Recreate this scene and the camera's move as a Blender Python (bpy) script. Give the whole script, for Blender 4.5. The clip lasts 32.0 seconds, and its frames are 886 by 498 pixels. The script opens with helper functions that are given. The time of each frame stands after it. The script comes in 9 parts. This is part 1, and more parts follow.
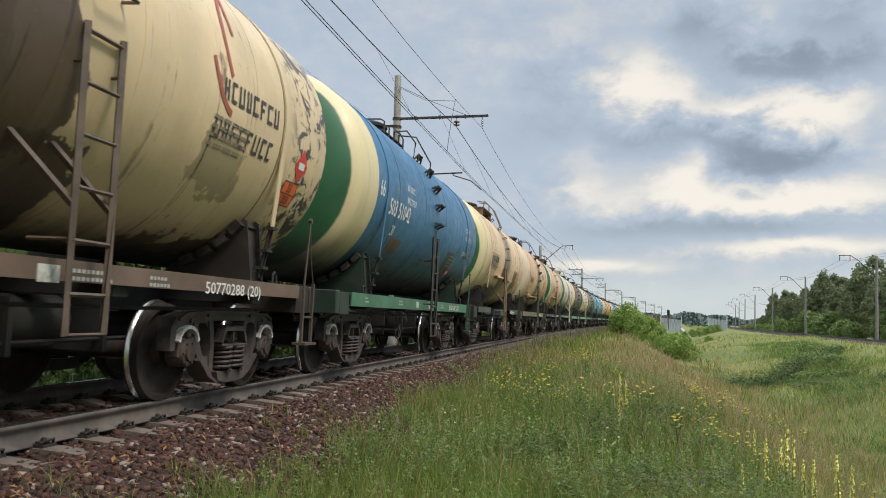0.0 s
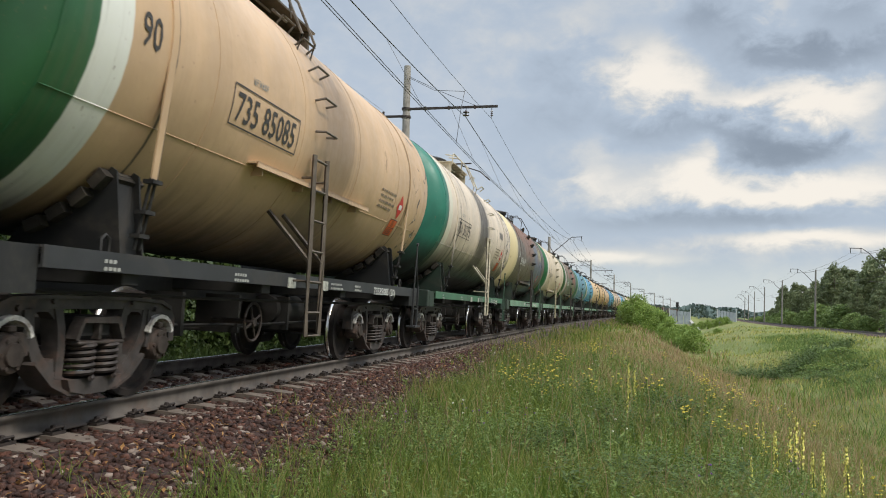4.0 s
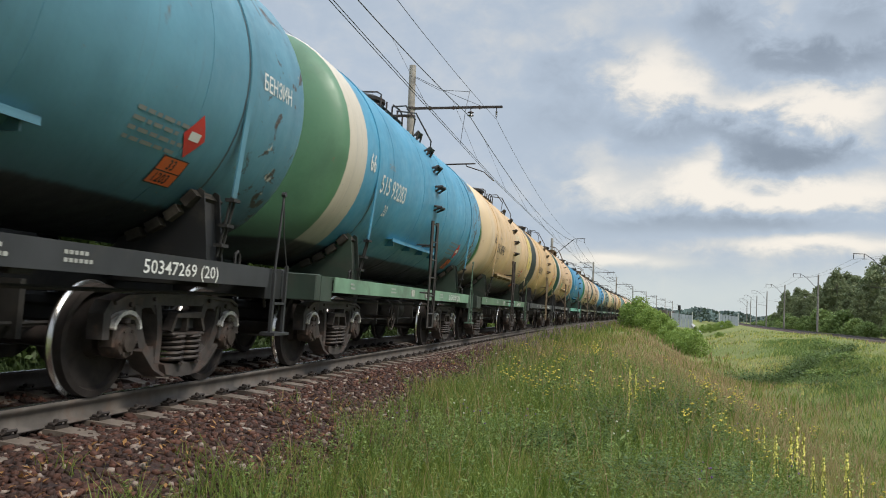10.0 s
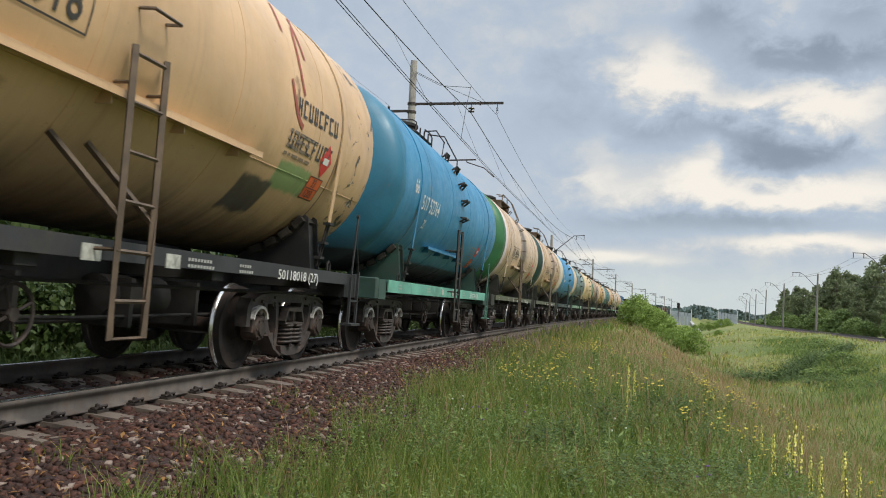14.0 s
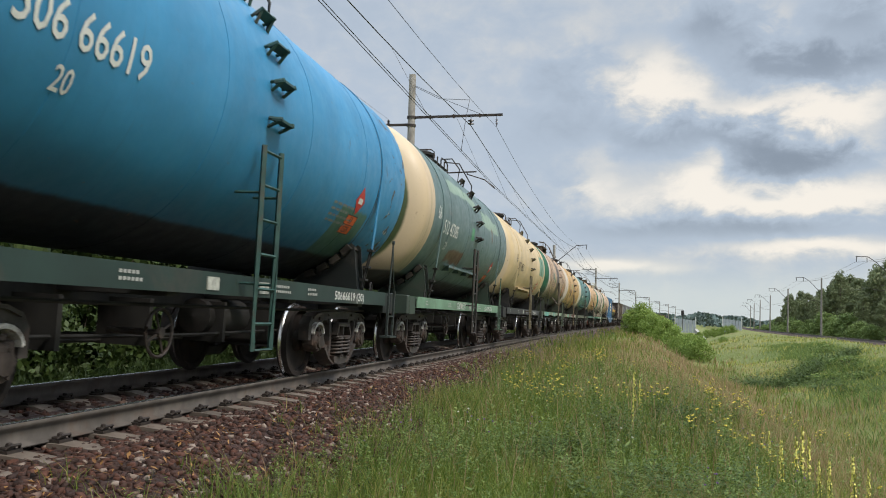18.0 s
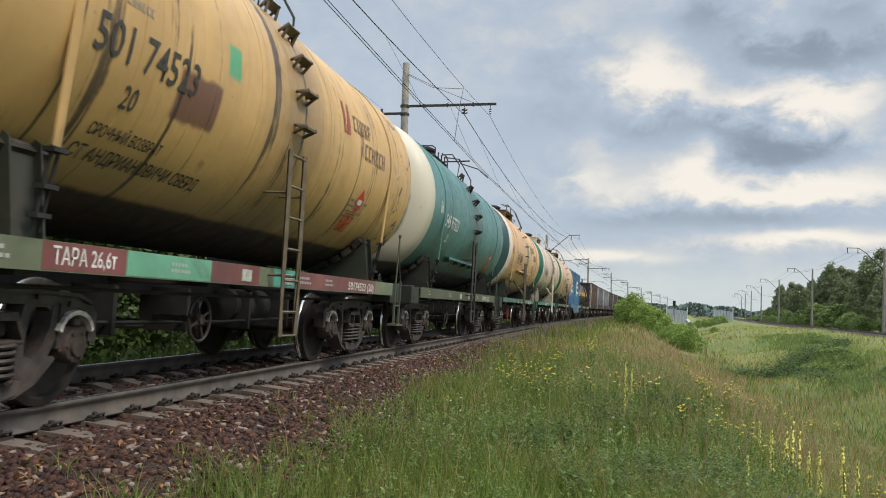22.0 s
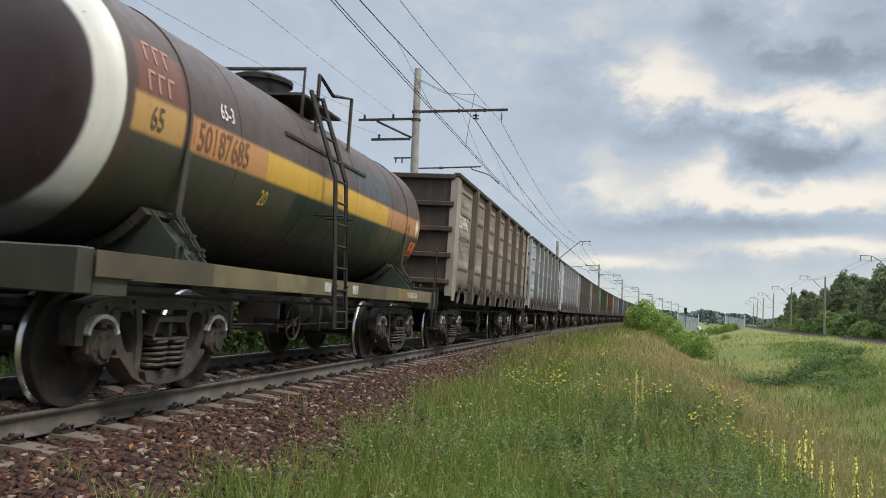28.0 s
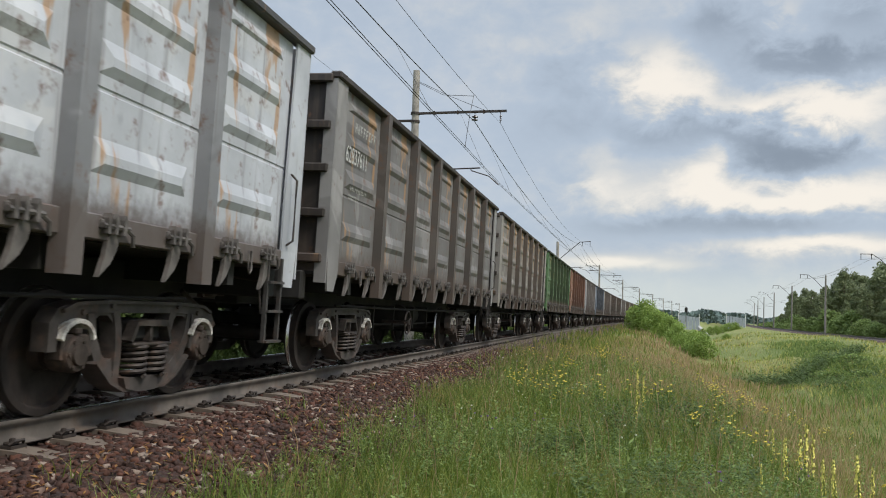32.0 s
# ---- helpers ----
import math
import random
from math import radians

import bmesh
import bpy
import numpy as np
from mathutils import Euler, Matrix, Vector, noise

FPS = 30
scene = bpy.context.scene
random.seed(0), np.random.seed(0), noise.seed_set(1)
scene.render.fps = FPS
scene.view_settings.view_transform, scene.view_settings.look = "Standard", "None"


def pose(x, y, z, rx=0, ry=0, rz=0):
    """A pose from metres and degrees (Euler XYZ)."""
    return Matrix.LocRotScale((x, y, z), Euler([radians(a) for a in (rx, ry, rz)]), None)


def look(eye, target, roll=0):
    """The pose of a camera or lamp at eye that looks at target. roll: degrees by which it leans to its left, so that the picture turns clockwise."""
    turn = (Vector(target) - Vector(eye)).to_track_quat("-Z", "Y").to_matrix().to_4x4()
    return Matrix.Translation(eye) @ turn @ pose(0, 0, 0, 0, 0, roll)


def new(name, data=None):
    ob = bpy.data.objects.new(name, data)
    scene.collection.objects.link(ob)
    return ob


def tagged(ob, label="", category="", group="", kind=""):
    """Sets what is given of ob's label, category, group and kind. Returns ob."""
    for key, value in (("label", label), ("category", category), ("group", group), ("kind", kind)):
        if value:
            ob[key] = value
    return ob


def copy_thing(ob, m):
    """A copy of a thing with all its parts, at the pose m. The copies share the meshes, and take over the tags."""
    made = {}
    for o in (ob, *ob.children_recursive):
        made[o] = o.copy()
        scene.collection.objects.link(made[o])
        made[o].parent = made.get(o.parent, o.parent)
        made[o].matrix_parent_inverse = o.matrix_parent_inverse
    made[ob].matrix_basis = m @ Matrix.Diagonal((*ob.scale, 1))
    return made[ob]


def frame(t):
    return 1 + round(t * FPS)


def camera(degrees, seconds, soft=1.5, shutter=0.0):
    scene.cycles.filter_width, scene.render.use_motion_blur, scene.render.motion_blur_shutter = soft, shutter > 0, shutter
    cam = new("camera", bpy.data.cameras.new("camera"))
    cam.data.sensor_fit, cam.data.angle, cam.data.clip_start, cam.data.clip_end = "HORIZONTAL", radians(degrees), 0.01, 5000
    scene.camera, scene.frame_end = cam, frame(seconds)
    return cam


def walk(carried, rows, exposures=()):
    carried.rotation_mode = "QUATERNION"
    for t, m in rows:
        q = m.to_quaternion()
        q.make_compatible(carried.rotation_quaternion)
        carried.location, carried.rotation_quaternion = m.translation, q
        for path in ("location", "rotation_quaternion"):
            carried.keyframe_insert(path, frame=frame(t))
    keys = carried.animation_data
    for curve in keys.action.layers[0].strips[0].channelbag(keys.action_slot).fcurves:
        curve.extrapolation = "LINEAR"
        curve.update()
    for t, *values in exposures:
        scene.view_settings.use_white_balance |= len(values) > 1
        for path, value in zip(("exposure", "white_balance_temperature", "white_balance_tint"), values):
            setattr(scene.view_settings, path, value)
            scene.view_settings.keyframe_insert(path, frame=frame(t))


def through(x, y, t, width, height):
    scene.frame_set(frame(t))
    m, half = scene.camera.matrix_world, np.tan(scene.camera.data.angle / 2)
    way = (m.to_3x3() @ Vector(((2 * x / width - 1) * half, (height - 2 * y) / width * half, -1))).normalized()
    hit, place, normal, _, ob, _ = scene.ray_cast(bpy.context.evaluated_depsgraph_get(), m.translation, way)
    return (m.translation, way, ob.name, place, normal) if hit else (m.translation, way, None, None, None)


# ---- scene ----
cam = camera(56.91, 32.0, soft=1.0, shutter=0.06)
PATH = [
    (0.0, pose(0.016, -0.007, 0.842, 94.839, -0.945, 10.920)),
    (0.5, pose(0.012, 0.014, 0.839, 94.281, -1.006, 10.870)),
    (1.0, pose(0.010, 0.003, 0.838, 93.932, -0.936, 11.135)),
    (1.5, pose(0.011, 0.012, 0.836, 93.698, -1.206, 11.153)),
    (2.0, pose(0.008, 0.006, 0.839, 93.628, -1.494, 11.025)),
    (2.5, pose(0.011, -0.001, 0.834, 93.867, -1.374, 11.101)),
    (3.0, pose(0.007, 0.003, 0.838, 94.053, -1.104, 11.214)),
    (3.5, pose(0.014, 0.008, 0.840, 94.245, -1.113, 11.386)),
    (5.5, pose(-0.004, 0.019, 0.830, 93.629, -1.856, 11.542)),
    (6.0, pose(-0.002, 0.016, 0.833, 93.435, -2.019, 11.388)),
    (6.5, pose(-0.000, 0.012, 0.834, 93.367, -2.171, 11.347)),
    (7.0, pose(0.004, 0.010, 0.832, 93.337, -2.538, 11.259)),
    (7.5, pose(-0.000, 0.011, 0.831, 93.329, -2.495, 11.213)),
    (8.0, pose(0.005, 0.005, 0.835, 93.329, -2.347, 11.314)),
    (8.5, pose(0.001, 0.002, 0.839, 93.560, -2.472, 11.384)),
    (9.0, pose(-0.004, 0.008, 0.836, 93.957, -2.407, 11.367)),
    (9.5, pose(0.008, 0.001, 0.835, 94.236, -2.012, 11.397)),
    (10.0, pose(0.004, -0.002, 0.840, 94.164, -2.072, 11.628)),
    (10.5, pose(-0.001, 0.004, 0.839, 93.878, -2.217, 11.799)),
    (11.0, pose(-0.003, -0.000, 0.837, 93.691, -2.119, 11.743)),
    (11.5, pose(-0.016, 0.005, 0.837, 93.608, -2.279, 11.738)),
    (12.0, pose(-0.003, -0.003, 0.840, 93.385, -2.255, 11.914)),
    (12.5, pose(-0.008, 0.005, 0.837, 93.297, -2.201, 11.806)),
    (13.0, pose(0.000, 0.000, 0.839, 93.406, -2.200, 11.650)),
    (13.5, pose(0.002, 0.003, 0.841, 93.613, -2.342, 11.597)),
    (14.0, pose(0.004, 0.006, 0.838, 93.879, -2.533, 11.576)),
    (14.5, pose(-0.001, -0.002, 0.840, 94.091, -2.675, 11.530)),
    (16.5, pose(0.003, 0.002, 0.841, 94.364, -2.377, 11.355)),
    (17.0, pose(0.003, 0.001, 0.838, 94.503, -2.026, 11.432)),
    (17.5, pose(0.003, -0.003, 0.842, 94.605, -1.642, 11.676)),
    (18.0, pose(0.009, -0.006, 0.842, 94.740, -1.330, 11.837)),
    (18.5, pose(0.008, -0.003, 0.841, 94.733, -1.185, 11.877)),
    (19.0, pose(0.005, -0.007, 0.842, 94.467, -1.282, 11.609)),
    (19.5, pose(0.004, 0.001, 0.838, 94.274, -1.472, 11.336)),
    (20.0, pose(0.006, 0.003, 0.838, 94.252, -1.579, 11.220)),
    (20.5, pose(0.010, -0.003, 0.847, 94.122, -1.554, 11.205)),
    (21.0, pose(0.005, 0.005, 0.840, 93.995, -1.501, 11.129)),
    (21.5, pose(0.012, -0.004, 0.840, 93.961, -1.589, 11.147)),
    (22.0, pose(0.001, 0.006, 0.839, 94.009, -1.579, 11.307)),
    (22.5, pose(0.003, 0.010, 0.838, 94.022, -1.436, 11.375)),
    (23.0, pose(0.001, 0.008, 0.843, 93.977, -1.418, 11.375)),
    (23.5, pose(0.003, 0.004, 0.840, 94.096, -1.514, 11.389)),
    (24.0, pose(0.004, -0.005, 0.839, 94.271, -1.622, 11.382)),
    (24.5, pose(0.001, 0.006, 0.839, 94.397, -1.656, 11.433)),
    (25.0, pose(0.010, -0.004, 0.840, 94.463, -1.683, 11.441)),
    (25.5, pose(0.014, -0.006, 0.839, 94.559, -1.659, 11.571)),
    (27.5, pose(-0.002, 0.016, 0.840, 94.391, -1.707, 11.935)),
    (28.0, pose(-0.001, 0.006, 0.846, 94.356, -1.963, 12.021)),
    (28.5, pose(0.003, 0.009, 0.840, 94.533, -1.816, 12.183)),
    (29.0, pose(0.002, 0.007, 0.844, 94.741, -1.719, 12.118)),
    (29.5, pose(0.006, -0.000, 0.847, 94.847, -1.606, 12.202)),
    (30.0, pose(0.007, 0.004, 0.842, 94.763, -1.589, 12.197)),
    (30.5, pose(0.010, 0.001, 0.837, 94.614, -1.596, 12.151)),
    (31.0, pose(0.007, 0.005, 0.843, 94.592, -1.696, 12.167)),
    (31.5, pose(-0.000, 0.008, 0.842, 94.582, -1.594, 12.118)),
    (32.0, pose(0.003, 0.008, 0.846, 94.467, -1.514, 12.068)),
]
walk(cam, PATH)

# ---- light ----
SUN_AZ, SUN_EL = radians(116), radians(49)      # from behind the camera, over the right shoulder
world = bpy.data.worlds.new("sky")
scene.world = world
world.use_nodes = True


def nd(nt, kind, ins=None, **props):
    n = nt.nodes.new(kind)
    for k, v in props.items():
        setattr(n, k, v)
    for k, v in (ins or {}).items():
        if isinstance(v, bpy.types.NodeSocket):
            nt.links.new(v, n.inputs[k])
        else:
            n.inputs[k].default_value = v
    return n


def math_n(nt, op, a, b=0.0, c=0.0):
    return nd(nt, "ShaderNodeMath", {0: a, 1: b, 2: c}, operation=op).outputs[0]


def ramp(nt, x, lo, hi, to0=0.0, to1=1.0):
    return nd(nt, "ShaderNodeMapRange", {0: x, 1: lo, 2: hi, 3: to0, 4: to1}, interpolation_type="SMOOTHSTEP").outputs[0]


def rgba(c):
    return c if isinstance(c, bpy.types.NodeSocket) else (*c[:3], 1.0)


def mixc(nt, fac, a, b, blend="MIX"):
    n = nd(nt, "ShaderNodeMix", data_type="RGBA", blend_type=blend)
    for i, v in ((0, fac), (6, rgba(a)), (7, rgba(b))):
        if isinstance(v, bpy.types.NodeSocket):
            nt.links.new(v, n.inputs[i])
        else:
            n.inputs[i].default_value = v
    return n.outputs[2]


def noise_n(nt, vec, scale, detail=3.0, rough=0.55, stretch=None, dist=0.0):
    if stretch:
        vec = nd(nt, "ShaderNodeMapping", {0: vec, 3: stretch}).outputs[0]
    return nd(nt, "ShaderNodeTexNoise", {"Vector": vec, "Scale": scale, "Detail": detail, "Roughness": rough, "Distortion": dist}).outputs[0]


def build_sky():
    nt = world.node_tree
    nt.nodes.clear()
    d = nd(nt, "ShaderNodeTexCoord").outputs["Generated"]
    sep = nd(nt, "ShaderNodeSeparateXYZ", {0: d})
    x, y, z = sep.outputs
    up = math_n(nt, "MAXIMUM", z, 0.0)
    sky = nd(nt, "ShaderNodeTexSky", sky_type="NISHITA", sun_disc=False, sun_elevation=SUN_EL, sun_rotation=SUN_AZ, dust_density=2.0).outputs[0]
    clear = mixc(nt, 1.0, sky, (0.10, 0.10, 0.10), "MULTIPLY")
    # cloud layer seen in flat projection, so that it draws together towards the horizon
    inv = math_n(nt, "DIVIDE", 1.0, math_n(nt, "ADD", up, 0.16))
    flat = nd(nt, "ShaderNodeCombineXYZ", {0: math_n(nt, "MULTIPLY", x, inv), 1: math_n(nt, "MULTIPLY", y, inv), 2: 0.0}).outputs[0]
    n1 = noise_n(nt, flat, 0.9, 7.0, 0.58, None, 0.35)
    # angles across and above the railway's direction, in which the big clouds are set out
    az = math_n(nt, "ARCTAN2", x, y)
    el = math_n(nt, "ARCSINE", z)
    ang = nd(nt, "ShaderNodeCombineXYZ", {0: az, 1: math_n(nt, "MULTIPLY", el, 1.5), 2: 0.0}).outputs[0]
    n2 = noise_n(nt, ang, 9.0, 9.0, 0.56, None, 0.25)
    n3 = noise_n(nt, nd(nt, "ShaderNodeVectorMath", {0: ang, 1: (3.7, 1.9, 0.0)}, operation="ADD").outputs[0], 12.0, 8.0, 0.58, None, 0.3)
    n4 = noise_n(nt, nd(nt, "ShaderNodeVectorMath", {0: ang, 1: (8.1, 5.3, 0.0)}, operation="ADD").outputs[0], 22.0, 7.0, 0.6, None, 0.4)
    def wobble(v, a, ka, b, kb):
        return math_n(nt, "ADD", v, math_n(nt, "ADD", math_n(nt, "MULTIPLY", math_n(nt, "SUBTRACT", a, 0.5), ka), math_n(nt, "MULTIPLY", math_n(nt, "SUBTRACT", b, 0.5), kb)))

    calm = ramp(nt, el, 0.04, 0.20, 0.22, 1.0)
    wa = wobble(az, n2, 0.12, n4, 0.06)
    we = math_n(nt, "ADD", el, math_n(nt, "MULTIPLY", calm, wobble(0.0, n3, 0.070, n4, 0.04)))

    def puff(a, e, ra, re, gain):
        da = math_n(nt, "DIVIDE", math_n(nt, "SUBTRACT", wa, radians(a)), radians(ra))
        de = math_n(nt, "DIVIDE", math_n(nt, "SUBTRACT", we, radians(e)), radians(re))
        r2 = math_n(nt, "ADD", math_n(nt, "MULTIPLY", da, da), math_n(nt, "MULTIPLY", de, de))
        return math_n(nt, "MULTIPLY", math_n(nt, "EXPONENT", math_n(nt, "MULTIPLY", r2, -1.0)), gain)

    # how thin the cloud is: 0 heavy and grey, 1 sunlit
    thin = math_n(nt, "ADD", CLOUD_MEAN, math_n(nt, "MULTIPLY", math_n(nt, "SUBTRACT", n1, 0.5), 0.35))
    for q in BRIGHT_CLOUDS:
        thin = math_n(nt, "ADD", thin, puff(*q))
    for q in DARK_CLOUDS:
        thin = math_n(nt, "SUBTRACT", thin, puff(*q))
    thin = wobble(thin, n3, 0.42, n4, 0.48)
    base = mixc(nt, ramp(nt, thin, -0.28, 0.50), (0.268, 0.328, 0.428), (0.486, 0.582, 0.735))
    base = mixc(nt, ramp(nt, thin, 0.40, 0.78), base, (0.700, 0.730, 0.775))
    base = mixc(nt, ramp(nt, thin, 0.64, 1.08), base, (1.00, 0.960, 0.920))
    # clear air shows to the west, and a pale haze lies along the horizon
    blue = math_n(nt, "MULTIPLY", ramp(nt, az, radians(-2), radians(-16)), ramp(nt, el, radians(26), radians(8)))
    base = mixc(nt, math_n(nt, "MULTIPLY", blue, 0.55), base, (0.530, 0.630, 0.800))
    base = mixc(nt, math_n(nt, "MULTIPLY", ramp(nt, el, 0.085, 0.02), 0.80), base, (0.700, 0.785, 0.825))
    # an overcast sky is brighter towards the zenith
    lift = ramp(nt, z, 0.42, 0.85, 1.0, ZENITH)
    base = mixc(nt, 1.0, base, nd(nt, "ShaderNodeCombineXYZ", {0: lift, 1: math_n(nt, "MULTIPLY", lift, 0.972), 2: math_n(nt, "MULTIPLY", lift, 0.91)}).outputs[0], "MULTIPLY")
    col = mixc(nt, 0.90, clear, base)
    bg = nd(nt, "ShaderNodeBackground", {"Color": col, "Strength": SKY_STRENGTH})
    nt.links.new(bg.outputs[0], nd(nt, "ShaderNodeOutputWorld").inputs[0])


# (azimuth, elevation, half widths, weight) in degrees: azimuth 0 is along the near track, to the right positive
BRIGHT_CLOUDS = [(2.2, 16.3, 2.8, 1.8, 0.55), (4.7, 14.9, 2.4, 1.2, 0.35), (11.3, 14.4, 4.4, 1.1, 0.55), (14.0, 13.4, 2.4, 1.0, 0.35), (5.9, 9.9, 2.4, 1.6, 0.60), (3.5, 8.4, 3.6, 1.2, 0.35), (-1.1, 11.9, 2.0, 1.4, 0.30), (-1.4, 9.2, 1.8, 1.2, 0.30), (9.3, 8.0, 3.6, 1.0, 0.35), (14.0, 8.1, 4.8, 1.2, 0.66), (14.9, 11.6, 1.4, 1.0, 0.30), (12.3, 4.9, 6.0, 0.55, 0.70), (-0.6, 3.7, 4.4, 0.45, 0.62), (10.6, 19.7, 1.2, 1.2, 0.20), (-1.7, 19.7, 2.4, 1.6, 0.12), (30, 12, 10, 4, 0.4)]
DARK_CLOUDS = [(6.3, 19.4, 2.4, 1.6, 0.45), (13.0, 16.4, 4.8, 1.4, 0.50), (9.6, 17.2, 2.4, 1.0, 0.20), (-2.0, 14.9, 3.2, 2.4, 0.25), (1.6, 12.4, 4.8, 1.1, 0.35), (7.8, 12.4, 3.6, 1.2, 0.30), (11.0, 10.5, 3.6, 1.7, 0.75), (7.9, 6.3, 8.5, 0.8, 0.42), (-0.2, 6.3, 3.6, 1.0, 0.15), (15.3, 19.0, 2.4, 1.0, 0.30), (-5.5, 13.4, 2.4, 2.4, 0.12), (40, 22, 20, 8, 0.3), (-60, 25, 25, 8, 0.3)]
CLOUD_MEAN = 0.50
ZENITH, SKY_STRENGTH = 4.0, 1.0
build_sky()
sun_data = bpy.data.lights.new("sun", "SUN")
sun_data.energy, sun_data.angle, sun_data.color = 2.85, radians(14), (1.0, 0.93, 0.82)
sun = new("sun", sun_data)
sun.matrix_world = look((0, 0, 0), (-math.sin(SUN_AZ) * math.cos(SUN_EL), -math.cos(SUN_AZ) * math.cos(SUN_EL), -math.sin(SUN_EL)))
scene.view_settings.exposure = 0.0


# ---- materials ----
def material(name, rough=0.6, metal=0.0):
    m = bpy.data.materials.new(name)
    m.use_nodes = True
    b = m.node_tree.nodes["Principled BSDF"]
    b.inputs["Roughness"].default_value, b.inputs["Metallic"].default_value = rough, metal
    return m, m.node_tree, b


def bump(nt, b, height, strength=0.3, dist=0.01):
    nt.links.new(nd(nt, "ShaderNodeBump", {"Height": height, "Strength": strength, "Distance": dist}).outputs[0], b.inputs["Normal"])


def plain(name, col, rough=0.6, metal=0.0, vary=0.25, dirt=None, dirt_amount=0.4, scale=3.0, gloss=0.5):
    m, nt, b = material(name, rough, metal)
    b.inputs["Specular IOR Level"].default_value = gloss
    v = nd(nt, "ShaderNodeTexCoord").outputs["Object"]
    n = noise_n(nt, v, scale, 5.0)
    c = mixc(nt, ramp(nt, n, 0.3, 0.7), [k * (1 - vary) for k in col], [min(1, k * (1 + vary)) for k in col])
    if dirt:
        c = mixc(nt, math_n(nt, "MULTIPLY", ramp(nt, noise_n(nt, v, scale * 0.7, 6.0, 0.65, None, 0.6), 0.5, 0.72), dirt_amount), c, dirt)
    nt.links.new(c, b.inputs["Base Color"])
    bump(nt, b, noise_n(nt, v, scale * 12, 3.0), 0.15, 0.004)
    return m


RUST, SOOT = (0.115, 0.052, 0.026), (0.035, 0.031, 0.028)


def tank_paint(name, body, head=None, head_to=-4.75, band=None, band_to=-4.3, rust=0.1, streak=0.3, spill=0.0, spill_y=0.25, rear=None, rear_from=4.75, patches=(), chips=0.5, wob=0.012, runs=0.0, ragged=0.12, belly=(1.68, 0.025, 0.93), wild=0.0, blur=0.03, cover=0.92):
    m, nt, b = material(name, 0.5)
    v = nd(nt, "ShaderNodeTexCoord").outputs["Object"]
    x, y, z = nd(nt, "ShaderNodeSeparateXYZ", {0: v}).outputs
    n1 = noise_n(nt, v, 1.1, 5.0)
    n2 = noise_n(nt, v, 4.5, 5.0, 0.6)
    yw = math_n(nt, "ADD", y, math_n(nt, "MULTIPLY", math_n(nt, "SUBTRACT", n1, 0.5), wob * 4))
    zw = math_n(nt, "ADD", z, math_n(nt, "MULTIPLY", math_n(nt, "SUBTRACT", n2, 0.5), ragged))
    c = mixc(nt, ramp(nt, n1, 0.25, 0.75), [k * 0.86 for k in body], [min(1, k * 1.10) for k in body])
    # broad uneven dirt
    grime = noise_n(nt, v, 0.75, 6.0, 0.62, None, 0.3)
    c = mixc(nt, math_n(nt, "MULTIPLY", ramp(nt, grime, 0.42, 0.72), 0.30 + 0.3 * streak), c, [k * 0.62 for k in body])
    yp, zp = yw, zw
    if wild:
        yp = math_n(nt, "ADD", yw, math_n(nt, "MULTIPLY", math_n(nt, "SUBTRACT", noise_n(nt, v, 0.9, 5.0, 0.6), 0.5), wild * 4))
        zp = math_n(nt, "ADD", zw, math_n(nt, "MULTIPLY", math_n(nt, "SUBTRACT", grime, 0.5), wild * 4))
    for col, y0, y1, z0, z1 in patches:
        k = math_n(nt, "MULTIPLY", math_n(nt, "MULTIPLY", ramp(nt, yp, y0 - blur, y0 + blur), ramp(nt, yp, y1 + blur, y1 - blur)),
                   math_n(nt, "MULTIPLY", ramp(nt, zp, z0 - blur, z0 + blur), ramp(nt, zp, z1 + blur, z1 - blur)))
        c = mixc(nt, math_n(nt, "MULTIPLY", k, cover), c, col)
    if rust:
        k = ramp(nt, math_n(nt, "ADD", n1, math_n(nt, "MULTIPLY", n2, 0.35)), 0.92 - rust * 0.5, 1.0 - rust * 0.35)
        c = mixc(nt, math_n(nt, "MULTIPLY", k, 0.85), c, RUST)
    if band:
        c = mixc(nt, ramp(nt, yw, band_to + 0.012, band_to - 0.012), c, band)
    if head:
        head = [head[0] * 0.95, head[1] * 0.80, head[2] * 0.90]
        c = mixc(nt, ramp(nt, yw, head_to + 0.012, head_to - 0.012), c, mixc(nt, ramp(nt, grime, 0.40, 0.65), head, [k * 0.72 for k in head]))
    if rear:
        c = mixc(nt, ramp(nt, yw, rear_from - 0.012, rear_from + 0.012), c, rear)
    # run-down streaks, a spill below the hatch, scuffed far end
    st = noise_n(nt, v, 1.0, 5.0, 0.62, (0.35, 4.2, 0.26), 0.4)
    c = mixc(nt, math_n(nt, "MULTIPLY", ramp(nt, st, 0.52, 0.78), streak * 0.75), c, [k * 0.36 + 0.01 for k in body])
    if spill:
        g = math_n(nt, "DIVIDE", math_n(nt, "SUBTRACT", y, spill_y), 0.75)
        g = math_n(nt, "EXPONENT", math_n(nt, "MULTIPLY", math_n(nt, "MULTIPLY", g, g), -1.0))
        sp = math_n(nt, "MULTIPLY", ramp(nt, g, 0.05, 0.75), ramp(nt, noise_n(nt, v, 1.0, 5.0, 0.62, (0.3, 4.5, 0.18), 0.3), 0.34, 0.56))
        core = math_n(nt, "MULTIPLY", ramp(nt, math_n(nt, "ADD", g, math_n(nt, "MULTIPLY", math_n(nt, "SUBTRACT", st, 0.5), 1.1)), 0.45, 0.78), ramp(nt, z, 4.3, 3.2, 0.35, 1.0))
        c = mixc(nt, math_n(nt, "MULTIPLY", math_n(nt, "MAXIMUM", sp, core), spill), c, SOOT)
